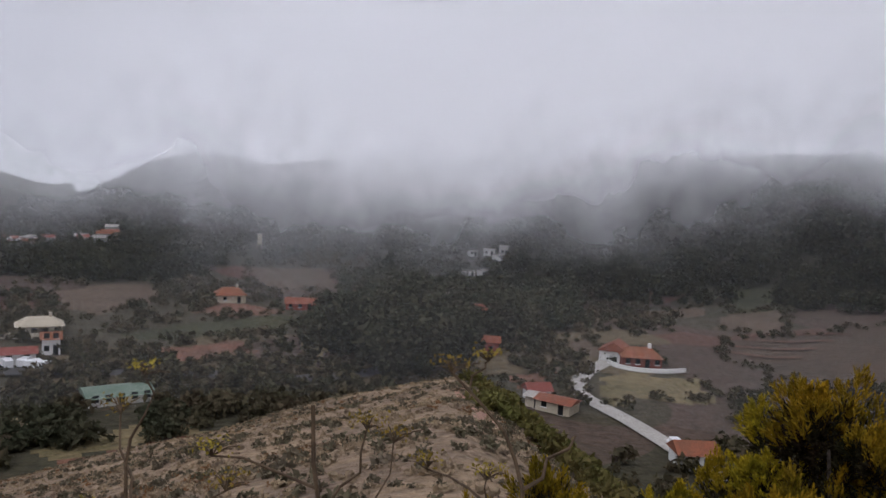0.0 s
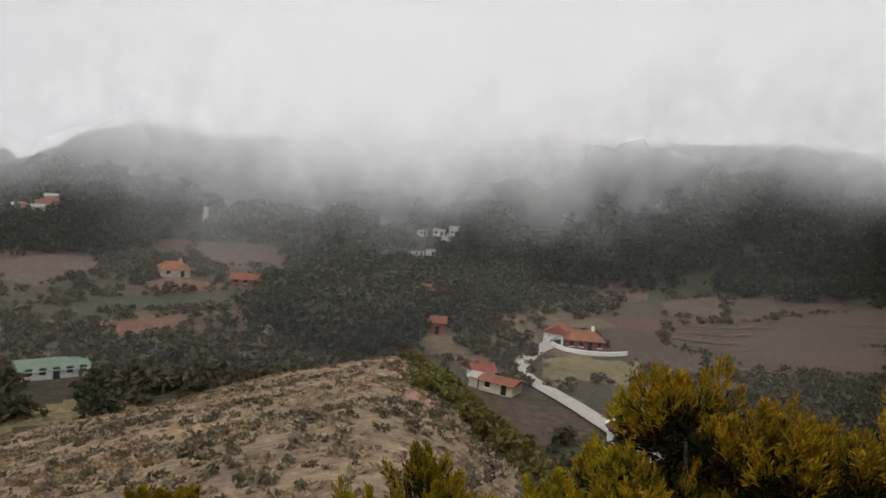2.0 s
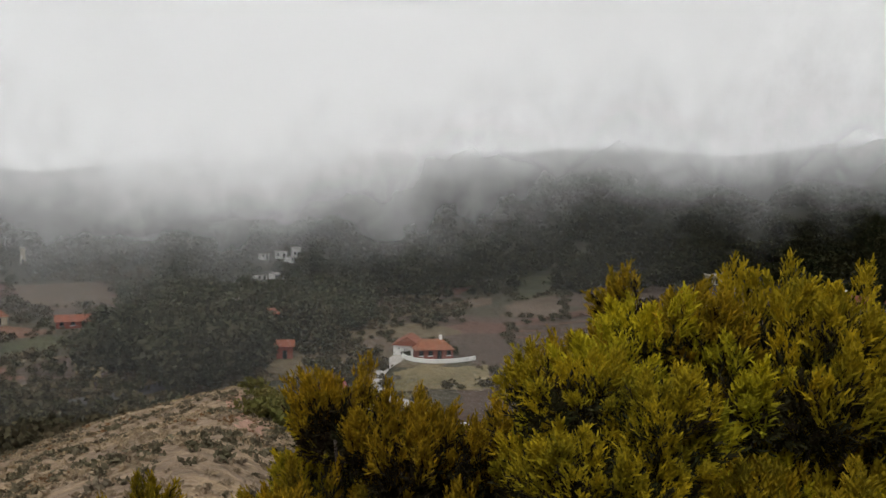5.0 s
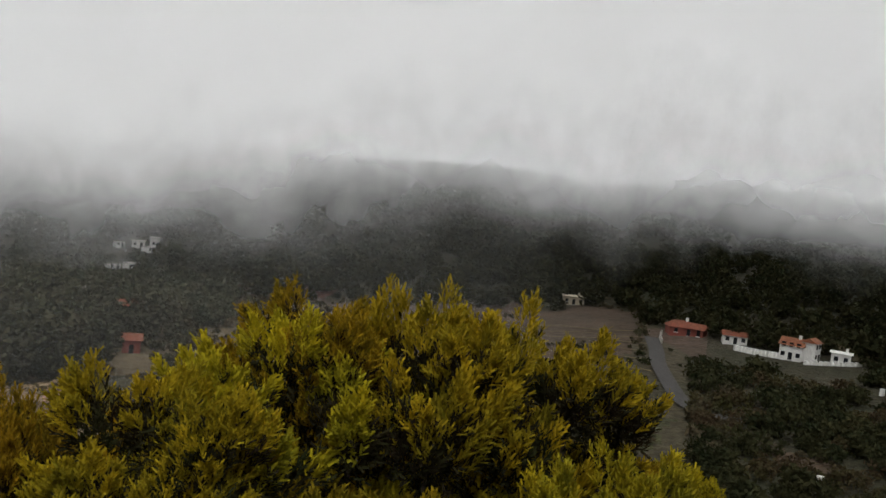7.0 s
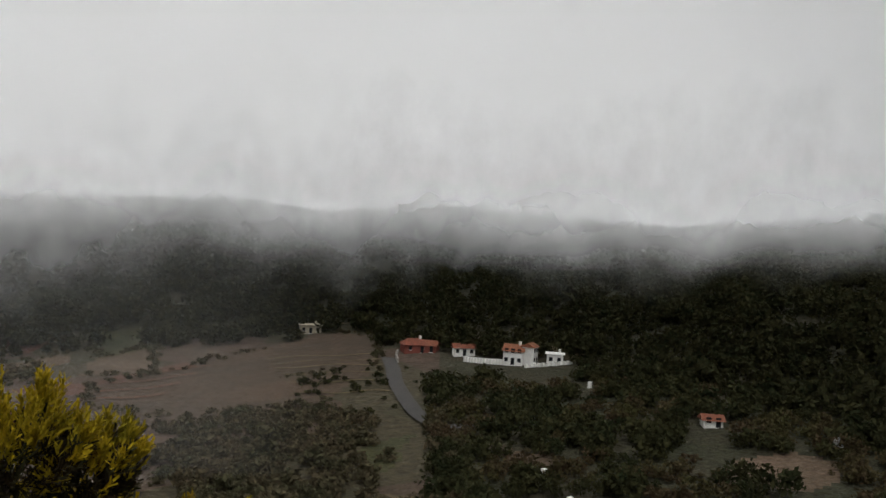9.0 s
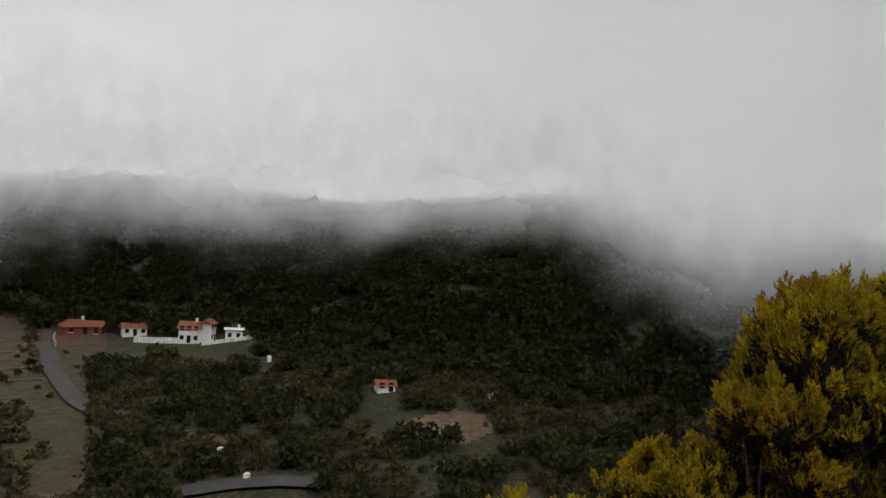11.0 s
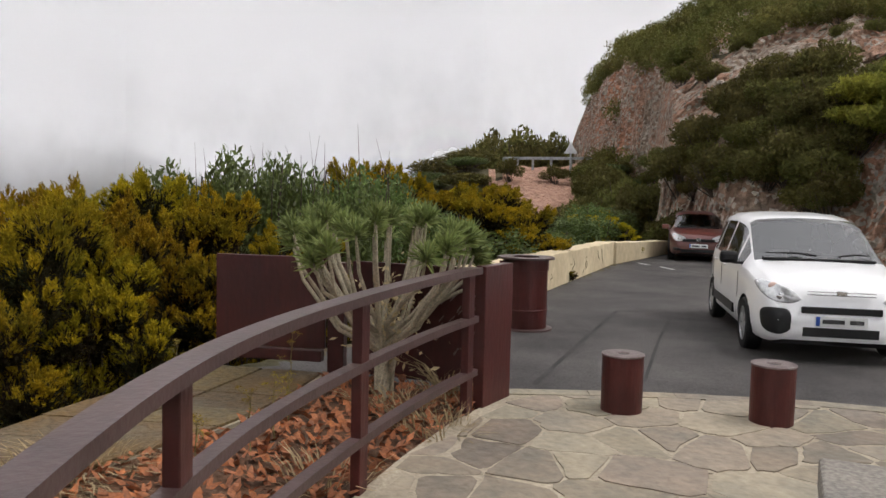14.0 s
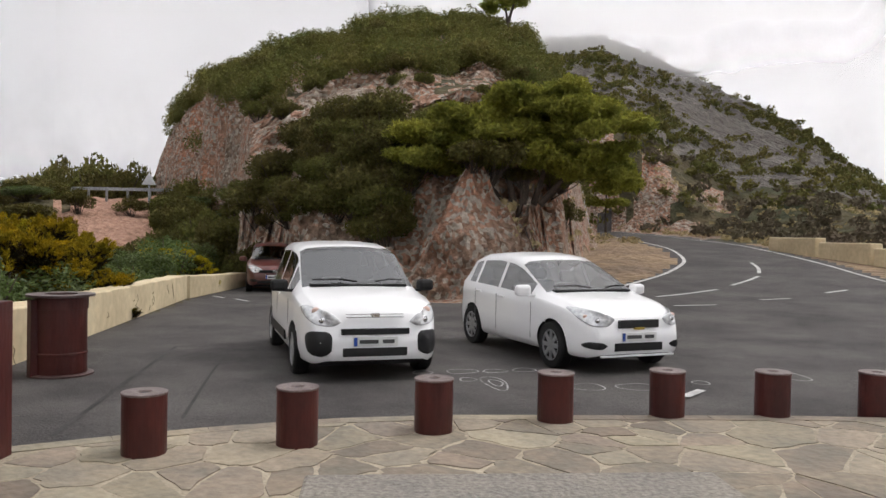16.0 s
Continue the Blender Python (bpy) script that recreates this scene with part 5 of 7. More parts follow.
for i in range(34):
    t, z = rl.uniform(0.55, 0.95), rl.uniform(0.25, 0.95)
    x, y = 7.10 + (6.12 - 7.10) * t, -1.34 + (-2.40 + 1.34) * t
    box(bm, -0.035, -0.004, -0.006, 0.035, 0.0, 0.006, Matrix.Translation((x - 0.024, y + 0.022, z)) @ pose(0, 0, 0, 0, 0, 227) @ pose(0, 0, 0, 0, rl.uniform(-65, -40), 0))
under(tagged(part("scratches", bm, M["worntop"], None, "pale scratch marks in the paint"), kind="stuff"), pl)

bed = [(1.6, 0.98), (3.9, 2.55), (5.05, 1.0), (5.9, -0.22), (6.55, -0.70), (7.2, -1.2), (6.1, -2.38), (5.75, -1.95)] + RAIL[::-6]
bm = bmesh.new()
prism(bm, bed, -0.4, -0.02)
bmesh.ops.triangulate(bm, faces=[f for f in bm.faces if len(f.verts) > 4])
tagged(part("planting_bed", bm, M["litter"]), "earth bed covered with fallen brown leaves", "soil", kind="structure")
rl = np.random.default_rng(4)
P = np.stack([rl.uniform(1.5, 7.2, 9000), rl.uniform(-2.4, 2.6, 9000), rl.uniform(-0.02, 0.05, 9000)], 1)
P = P[inside(bed, P[:, 0], P[:, 1])]
V, F = leaf_quads(rl, P, 0.045, 1.2, 1.2)
tagged(from_arrays("fallen_leaves", V, F, [M["leafdry"]]), "rust-brown dead leaves lying on the bed", "leaves", kind="stuff")


def blades(name, pts, n, ln, lean, mat, label, category, seed, w=0.006):
    r = np.random.default_rng(seed)
    V = []
    for (x, y, z, rad) in pts:
        for _ in range(n):
            a, q = r.uniform(0, 6.28), rad * math.sqrt(r.uniform(0, 1))
            b = np.array([x + q * math.cos(a), y + q * math.sin(a), z])
            d = np.array([math.cos(a) * lean * r.uniform(0.3, 1.4), math.sin(a) * lean * r.uniform(0.3, 1.4), 1.0]) + r.normal(size=3) * 0.25
            d /= np.linalg.norm(d)
            l = ln * r.uniform(0.5, 1.25)
            m = b + d * l * 0.55
            e = b + d * l + np.array([d[0], d[1], -0.35 * lean]) * l * 0.35
            sd = np.cross(d, [0.2, 0.3, 1.0])
            sd = sd / np.linalg.norm(sd) * w
            V += [b - sd, b + sd, m + sd * 0.8, m - sd * 0.8, m - sd * 0.8, m + sd * 0.8, e + sd * 0.2, e - sd * 0.2]
    V = np.array(V)
    return tagged(from_arrays(name, V, np.arange(len(V)).reshape(-1, 4), [M[mat]]), label, category, kind="stuff")


blades("straw_mat", [(4.0 + 0.32 * i, 1.75 - 0.22 * i + 0.1 * (i % 2), -0.02, 0.4) for i in range(5)] + [(3.2, 1.7, -0.02, 0.5)], 260, 0.22, 1.8, "straw", "flattened dry straw beside the ledge", "straw", 5)
blades("dry_weeds", [(5.3 + 0.28 * i, -1.5 + 0.05 * i, -0.02, 0.28) for i in range(4)] + [(4.6, -0.5, -0.02, 0.25), (6.2, -1.9, 0, 0.2)], 70, 0.2, 1.1, "straw", "wiry dry weeds in the bed", "weeds", 6)
blades("strap_leaves", [(6.35, -1.95, 0, 0.12)], 60, 0.42, 1.3, "straw", "arching dead strap leaves beside the shrub", "leaves", 16, 0.010)

# stone ledge outside the bed, slab by slab
OUT = spread([(3.2, 2.95), (4.1, 2.62), (5.1, 2.13), (6.03, 1.57), (7.0, 0.72), (7.86, -0.1)], 25)
INN = spread([(3.0, 1.75), (4.2, 1.55), (5.1, 0.98), (5.5, 0.35), (5.92, -0.22), (6.6, -0.72), (7.2, -1.1)], 25)
ledge = tagged(boxed("ledge", (-0.02, -0.02, -0.5, 0.02, 0.02, -0.1), M["mortar"]), "low flat stone ledge stained ochre at the drop", "ledge", kind="structure")
ledge.data.clear_geometry()
bm = bmesh.new()
prism(bm, OUT + INN[::-1], -0.6, -0.01)
bmesh.ops.triangulate(bm, faces=[f for f in bm.faces if len(f.verts) > 4])
bm.to_mesh(ledge.data)
bm.free()
for i in range(0, 24, 2):
    for u0, u1 in ((0.02, 0.5), (0.515, 0.985)):
        a, b, c, d2 = (np.array(OUT[i]), np.array(OUT[i + 2]), np.array(INN[i + 2]), np.array(INN[i]))
        q = [a + (d2 - a) * u0, b + (c - b) * u0, b + (c - b) * u1, a + (d2 - a) * u1]
        cen = sum(q) / 4
        q = [tuple(cen + (p - cen) * 0.985) for p in q]
        bm = bmesh.new()
        zt = 0.012 + rl.uniform(-0.004, 0.004)
        prism(bm, [tuple(p) for p in q], -0.03, zt)
        bmesh.ops.recalc_face_normals(bm, faces=bm.faces[:])
        under(part("slab", bm, M["ledge"]), ledge)


# candelabra succulent shrub in the bed
def candelabra():
    e = empty("candelabra_shrub", pose(6.35, -1.38, 0), "pale-stemmed candelabra shrub with grey-green leaf tufts", "shrub")
    r = np.random.default_rng(9)
    bm = bmesh.new()
    tips = []
    tube(bm, [(0, 0, -0.1), (0.02, 0, 0.2), (0.0, 0.02, 0.5)], [0.075, 0.06, 0.06], 8)
    tube(bm, [(0.03, -0.08, -0.1), (0.06, -0.1, 0.25), (0.02, -0.05, 0.55)], [0.05, 0.045, 0.045], 8)
    for i in range(38):
        a = i * 2.399 + r.normal() * 0.2
        rad = 0.88 * math.sqrt(r.uniform(0.03, 1.0))
        zt = 0.98 + 0.48 * math.sqrt(max(0.0, 1 - (rad / 0.95) ** 2)) + r.normal() * 0.04
        p0 = Vector((0.02 * math.cos(a), 0.02 * math.sin(a), 0.35 + 0.2 * r.uniform(0, 1)))
        p3 = Vector((rad * math.cos(a), rad * math.sin(a), zt))
        p1 = p0 + Vector((p3.x * 0.45, p3.y * 0.45, 0.16 + 0.12 * r.uniform()))
        p2 = p0.lerp(p3, 0.68) + Vector((p3.x * 0.18, p3.y * 0.18, -0.02))
        tube(bm, [p0, p1, p2, p3], [0.024, 0.02, 0.016, 0.012], 6)
        tips.append((p3, (p3 - p2).normalized()))
    part("stem_frame", bm, M["palebark"], e, "pale jointed stems")
    V = []
    for p, d in tips:
        for k in range(120):
            v = np.array(r.normal(size=3))
            v /= np.linalg.norm(v)
            v = v + np.array(d) * 0.75 + np.array([0, 0, 0.15])
            v /= np.linalg.norm(v)
            b = np.array(p) + np.array(d) * r.uniform(-0.05, 0.03)
            l = r.uniform(0.10, 0.18)
            sd = np.cross(v, r.normal(size=3))
            sd = sd / np.linalg.norm(sd) * 0.009
            V += [b - sd * 0.5, b + sd * 0.5, b + v * l * 0.6 + sd, b + v * l * 0.6 - sd, b + v * l * 0.6 - sd, b + v * l * 0.6 + sd, b + v * l + sd * 0.2, b + v * l - sd * 0.2]
    V = np.array(V)
    from_arrays("leaves", V, np.arange(len(V)).reshape(-1, 4), [M["verode"]], e)
    P = r.normal(size=(260, 3)) * (0.16, 0.16, 0.2) + (0.1, -0.1, 0.62)
    V, F = leaf_quads(r, P, 0.03, 1.3, 0.2)
    from_arrays("dry_leaves", V, F, [M["straw"]], e, "withered leaves low on the stems")


candelabra()


def umbel(x, y, z, hgt, seed, name="fennel", lean=(0, 0)):
    """A dry fennel stem with yellow flower heads."""
    r = np.random.default_rng(seed)
    e = empty(name, pose(x, y, z), "thin dry fennel stem with small yellow flower heads", "plant", "fennel stems")
    bm = bmesh.new()
    top = Vector((lean[0], lean[1], hgt))
    tube(bm, [(0, 0, 0), top * 0.5 + Vector((0.02, 0.01, 0)), top], [0.006, 0.005, 0.003], 5)
    heads = [top]
    for k in range(5):
        t = r.uniform(0.45, 0.95)
        b = top * t
        q = b + Vector((r.normal() * 0.1, r.normal() * 0.1, r.uniform(0.04, 0.14))) * (hgt / 1.0)
        tube(bm, [b, b.lerp(q, 0.5) + Vector((0, 0, 0.01)), q], [0.003, 0.0025, 0.002], 4)
        heads.append(q)
    for hd in list(heads):
        for k in range(7):
            tube(bm, [hd, hd + Vector((r.normal() * 0.018, r.normal() * 0.018, 0.025))], [0.0014, 0.001], 3)
    part("stem", bm, M["stem"], e, "wiry ochre stem")
    P = np.vstack([np.array(hd) + r.normal(size=(16, 3)) * (0.02, 0.02, 0.006) + (0, 0, 0.028) for hd in heads])
    V, F = leaf_quads(r, P, 0.009, 1.0, 1.0)
    tagged(from_arrays("flower_heads", V, F, [M["flower"]], e, "small yellow umbels"), kind="stuff")


for i, (x, y, h) in enumerate([(4.9, 0.2, 0.34), (5.2, -0.15, 0.4), (5.5, -0.35, 0.42), (5.75, -0.5, 0.36), (6.9, -0.75, 0.45), (7.5, 0.15, 0.3)]):
    umbel(x, y, -0.02, h, 30 + i)
def fennel_stalk(base, joints, seed):
    """A stout dry fennel stalk: a main stem, forks off it, and umbels of dull yellow florets."""
    r = np.random.default_rng(seed)
    e = empty("fennel", pose(*base), "dry brown fennel stalk with dull yellow flower heads", "plant", "fennel stems")
    B = Vector(base)
    bm = bmesh.new()
    heads = []
    for path, thick, head in joints:
        p = [Vector(q) - B for q in path]
        pts = []
        for u, v in zip(p, p[1:]):
            pts += [u, u.lerp(v, 0.5) + Vector((r.normal() * 0.006, r.normal() * 0.006, 0))]
        pts.append(p[-1])
        tube(bm, pts, list(np.linspace(thick * 0.62, thick * 0.36, len(pts))), 6)
        if head:
            heads.append((p[-1], head))
    for top, size in heads:
        for k in range(13):
            q = top + Vector((r.normal() * size * 0.7, r.normal() * size * 0.7, size * r.uniform(0.5, 1.0)))
            tube(bm, [top, top.lerp(q, 0.6) + Vector((0, 0, 0.003)), q], [0.0012, 0.0009, 0.0007], 3)
    part("stem", bm, M["drystem"], e, "ridged brown stalk")
    for top, size in heads:
        P = np.array(top) + r.normal(size=(64, 3)) * (size * 0.7, size * 0.7, size * 0.25) + (0, 0, size * 0.8)
        V, F = leaf_quads(r, P, 0.0027, 1.0, 0.6)
        tagged(from_arrays("flower_head", V, F, [M["flower"]], e, "small dull yellow umbel"), kind="stuff")


fennel_stalk((-5.40, 2.62, -0.08), [
    ([(-5.40, 2.62, -0.08), (-5.395, 2.62, 0.6), (-5.41, 2.62, 1.16), (-5.424, 2.62, 1.285)], 0.0065, 0.0),
    ([(-5.405, 2.62, 1.17), (-5.37, 2.63, 1.21), (-5.365, 2.63, 1.26)], 0.003, 0.014),
    ([(-5.41, 2.62, 1.19), (-5.47, 2.60, 1.22), (-5.52, 2.58, 1.235)], 0.003, 0.016),
    ([(-5.40, 2.62, 1.10), (-5.36, 2.66, 1.16), (-5.34, 2.68, 1.23)], 0.0025, 0.018),
], 51)
fennel_stalk((-5.19, 2.64, -0.08), [
    ([(-5.19, 2.64, -0.08), (-5.192, 2.64, 0.7), (-5.19, 2.642, 1.20)], 0.0070, 0.0),
    ([(-5.19, 2.642, 1.20), (-5.215, 2.643, 1.265), (-5.276, 2.644, 1.326)], 0.0042, 0.017),
    ([(-5.255, 2.644, 1.312), (-5.24, 2.64, 1.335), (-5.237, 2.632, 1.345)], 0.0024, 0.012),
    ([(-5.19, 2.642, 1.20), (-5.165, 2.65, 1.235), (-5.135, 2.655, 1.262)], 0.0040, 0.0),
    ([(-5.19, 2.642, 1.16), (-5.25, 2.66, 1.19), (-5.30, 2.67, 1.205)], 0.003, 0.016),
    ([(-5.19, 2.64, 1.12), (-5.23, 2.61, 1.20), (-5.232, 2.60, 1.225)], 0.0024, 0.014),
], 52)
fennel_stalk((-5.62, 2.64, -0.08), [
    ([(-5.62, 2.64, -0.08), (-5.625, 2.63, 0.7), (-5.63, 2.62, 1.2)], 0.0055, 0.0),
    ([(-5.63, 2.62, 1.2), (-5.61, 2.62, 1.26), (-5.612, 2.62, 1.305)], 0.003, 0.013),
    ([(-5.625, 2.62, 1.15), (-5.66, 2.67, 1.2), (-5.674, 2.70, 1.233)], 0.003, 0.018),
    ([(-5.62, 2.63, 1.1), (-5.55, 2.6, 1.16), (-5.51, 2.6, 1.19)], 0.003, 0.017),
], 53)


def daisies(name, pts, seed):
    r = np.random.default_rng(seed)
    bm = bmesh.new()
    tops = []
    for (x, y, z, rad, h) in pts:
        for k in range(46):
            a, q = r.uniform(0, 6.28), rad * math.sqrt(r.uniform(0, 1))
            b = Vector((x + q * math.cos(a), y + q * math.sin(a), z))
            t = b + Vector((r.normal() * 0.1, r.normal() * 0.1, h * r.uniform(0.6, 1.1)))
            tube(bm, [b, b.lerp(t, 0.6) + Vector((0.01, 0, 0)), t], [0.003, 0.0025, 0.002], 3)
            tops.append(t)
    ob = tagged(part(name, bm, M["straw"]), "dry daisy stalks with withered white heads", "flowers", kind="stuff")
    P = np.array([t[:] for t in tops])
    P = np.repeat(P, 4, 0) + r.normal(size=(len(P) * 4, 3)) * 0.006
    V, F = leaf_quads(r, P, 0.011, 1.0, 1.0)
    h = from_arrays("flower_heads", V, F, [M["daisy"]])
    h.parent = ob


daisies("daisy_clump", [(-0.95, 4.1, -1.2, 0.35, 1.0), (-1.6, 4.0, -1.2, 0.3, 0.8), (-0.4, 4.2, -1.2, 0.3, 1.25), (0.1, 4.3, -1.2, 0.3, 1.2)], 8)


# bollards, bin, bench
def bollard():
    e = empty("bollard", pose(0, 0, 0), "dark red steel bollard with a worn pale top", "bollard", "bollards along the kerb")
    bm = bmesh.new()
    lathe(bm, [(0.155, -0.15), (0.16, -0.1), (0.16, 0.435), (0.155, 0.44)], 36)
    part("tube", bm, M["corten"], e, smooth=False)
    bm = bmesh.new()
    lathe(bm, [(0.164, 0.44), (0.166, 0.443), (0.166, 0.452), (0.160, 0.456), (0.055, 0.456), (0.05, 0.450), (0.045, 0.443)], 36)
    part("top_plate", bm, M["worntop"], e, "scuffed grey-pink top plate")
    # black disc in the recess paints the shade of a deeper hole
    bm = bmesh.new()
    lathe(bm, [(0.044, 0.4435), (0.042, 0.4445), (0.01, 0.4445)], 16)
    part("hole_shade_disc", bm, M["plastic"], e, "black disc for the shade in the top hole")
    return e


first = bollard()
BOLS = [(5.34, -3.03, 0.0), (4.72, -3.95, -0.005), (4.22, -5.0, -0.01), (3.66, -6.03, -0.02), (3.0, -6.93, -0.03), (2.27, -7.66, -0.04), (1.53, -8.42, -0.05)]
for i, (x, y, z) in enumerate(BOLS):
    if i == 0:
        first.matrix_world = pose(x, y, z)
    else:
        copy_thing(first, pose(x, y, z, 0, 0, 40.0 * i))

e = empty("litter_bin", pose(9.25, -4.25, -0.06), "dark red steel litter bin with a ring lid", "bin")
bm = bmesh.new()
lathe(bm, [(0.285, 0.0), (0.285, 0.86), (0.28, 0.865)], 40)
part("drum", bm, M["corten"], e)
bm = bmesh.new()
lathe(bm, [(0.36, -0.01), (0.36, 0.012), (0.30, 0.02)], 40)
part("base_plate", bm, M["railtop"], e, "grey worn base plate")
for z0, z1, r0 in ((0.24, 0.265, 0.297), (0.76, 0.90, 0.297)):
    bm = bmesh.new()
    lathe(bm, [(r0 - 0.004, z0), (r0, z0 + 0.004), (r0, z1 - 0.004), (r0 - 0.004, z1)], 40)
    part("collar", bm, M["corten"], e)
bm = bmesh.new()
n = 40
rings = [[bm.verts.new((r * math.cos(6.28319 * i / n), r * math.sin(6.28319 * i / n), z)) for i in range(n)] for r, z in ((0.37, 0.905), (0.37, 0.93), (0.18, 0.93), (0.18, 0.80))]
for a, b in zip(rings, rings[1:]):
    for i in range(n):
        bm.faces.new((a[i], a[(i + 1) % n], b[(i + 1) % n], b[i]))
part("lid_ring", bm, M["railtop"], e, "worn grey ring lid with a round hole")
# black disc across the opening, in place of the bin's shaded interior
bm = bmesh.new()
lathe(bm, [(0.178, 0.80), (0.17, 0.801), (0.02, 0.801)], 24)
part("inside", bm, M["plastic"], e, "black disc for the shade inside")
bm = bmesh.new()
box(bm, -0.05, 0.27, 0.0, 0.05, 0.36, 0.88, None, 0.005)
part("bracket", bm, M["corten"], e)

ub = math.degrees(math.atan2(-1.45, -1.50))
e = empty("bench", pose(3.02, -2.54, -0.02, 0, 0, ub), "long low grey concrete bench block", "bench")
boxed("seat_slab", (0, -0.58, 0.30, 2.1, 0.0, 0.46), M["bench"], e, "", None, 0.018)
boxed("plinth", (0.06, -0.52, 0.0, 2.04, -0.06, 0.30), M["bench"], e, "", None, 0.01)


# cream wall, blocks, guard rail, sign
def wall_run(name, pts, th, h0, h1, label):
    p = [np.array(q) for q in pts]
    L, Rr = [], []
    for i, q in enumerate(p):
        a, b = p[max(i - 1, 0)], p[min(i + 1, len(p) - 1)]
        d = (b - a) / np.linalg.norm(b - a)
        nn = np.array([-d[1], d[0]])
        L.append(q)
        Rr.append(q + nn * th)
    bm = bmesh.new()
    rows = []
    for i in range(len(p)):
        z = height(*p[i])
        h = h0 + (h1 - h0) * i / (len(p) - 1) + 0.012 * math.sin(i * 2.3)
        rows.append([bm.verts.new((*L[i], z - 0.3)), bm.verts.new((*L[i], z + h - 0.02)), bm.verts.new((*(L[i] * 0.95 + Rr[i] * 0.05), z + h)), bm.verts.new((*(L[i] * 0.05 + Rr[i] * 0.95), z + h)), bm.verts.new((*Rr[i], z + h - 0.02)), bm.verts.new((*Rr[i], z - 0.3))])
    for a, b in zip(rows, rows[1:]):
        for k in range(5):
            bm.faces.new((a[k], b[k], b[k + 1], a[k + 1]))
    bm.faces.new(rows[0])
    bm.faces.new(rows[-1][::-1])
    bmesh.ops.recalc_face_normals(bm, faces=bm.faces[:])
    return tagged(part(name, bm, M["cream"]), label, "wall", kind="structure")


wall_run("wall_roadside", spread([(9.1, -3.0), (11.0, -4.85), (14.6, -8.3), (18.0, -11.6)], 30), 0.42, 0.72, 0.60, "low cream-painted roadside wall, stained and cracked")
wall_run("wall_roadside_end", spread([(18.05, -11.72), (19.8, -13.9), (21.6, -16.2)], 8), 0.4, 0.58, 0.45, "lower cream wall running on along the road")
bm = bmesh.new()
for i in range(14):
    t = rl.uniform(0.12, 0.9)
    x, y = 9.1 + 8.9 * t, -3.0 - 8.6 * t
    z = height(x, y) + rl.uniform(0.15, 0.5)
    pts = [(x - 0.012, y - 0.012, z)]
    for k in range(3):
        pts.append((pts[-1][0] + rl.normal() * 0.03, pts[-1][1] + rl.normal() * 0.03, pts[-1][2] - rl.uniform(0.04, 0.14)))
    tube(bm, pts, [0.005, 0.006, 0.006, 0.003], 4)
part("cracks", bm, M["grime"], bpy.data.objects["wall_roadside"], "dark cracks and damp stains")
for i, (a0, d0, a1, d1) in enumerate([(163.4, 41, 166.2, 37.0), (166.4, 36.7, 169.4, 33.2), (169.6, 32.9, 173.5, 29.5)]):
    p, q = polar(a0, d0), polar(a1, d1)
    L = math.hypot(q[0] - p[0], q[1] - p[1])
    z = min(height(*p), height(*q))
    ob = boxed("barrier_block", (0, 0, -0.2, L, 0.5, 0.82), M["cream"], None, "", None, 0.05)
    ob.matrix_world = pose(p[0], p[1], z, 0, 0, math.degrees(math.atan2(q[1] - p[1], q[0] - p[0])))
    tagged(ob, "long cream-painted concrete barrier block at the bend", "barrier", "barrier blocks")

gp = [polar(a, d) for a, d in ((115.6, 44.5), (116.6, 44), (117.7, 43.6), (119.0, 43.3), (120.4, 43), (121.8, 42.6))]
e = empty("guard_rail", pose(*gp[0], 3.6), "grey galvanised guard rail on posts above a pale bank", "guard rail")
bm = bmesh.new()
band(bm, gp, 0.06, 0.16, 3.72)
under(part("beam", bm, M["galv"]), e)
for x, y in gp:
    under(boxed("post", (x - 0.05, y - 0.05, 2.2, x + 0.05, y + 0.05, 3.66), M["galv"]), e)
sx, sy = polar(120.35, 42.6)
e = empty("road_sign", pose(sx, sy, 2.75, 0, 0, 58), "triangular road sign seen from behind on a grey post", "sign")
bm = bmesh.new()
lathe(bm, [(0.05, -0.6), (0.05, 1.6)], 10)
part("post", bm, M["galv"], e)
bm = bmesh.new()
v = [bm.verts.new((x, 0.06 + y, z)) for y in (0, 0.03) for x, z in ((-0.36, 1.12), (0.36, 1.12), (0, 1.74))]
bm.faces.new(v[:3])
bm.faces.new(v[5:2:-1])
for k in range(3):
    bm.faces.new((v[k], v[k + 3], v[(k + 1) % 3 + 3], v[(k + 1) % 3]))
bmesh.ops.recalc_face_normals(bm, faces=bm.faces[:])
part("plate", bm, M["signback"], e, "bare grey triangular plate")


# paint and joints on the asphalt
def ribbon(name, pts, w, mat, label, category, dz=0.012, z=None):
    bm = bmesh.new()
    prev = None
    for i, (x, y) in enumerate(pts):
        a, b = Vector(pts[max(i - 1, 0)]), Vector(pts[min(i + 1, len(pts) - 1)])
        d = (b - a).normalized()
        zz = (height(x, y) if z is None else z) + dz
        cur = (bm.verts.new((x - d.y * w / 2, y + d.x * w / 2, zz)), bm.verts.new((x + d.y * w / 2, y - d.x * w / 2, zz)))
        if prev:
            bm.faces.new((prev[0], prev[1], cur[1], cur[0]))
        prev = cur
    return tagged(part(name, bm, M[mat]), label, category, kind="structure")


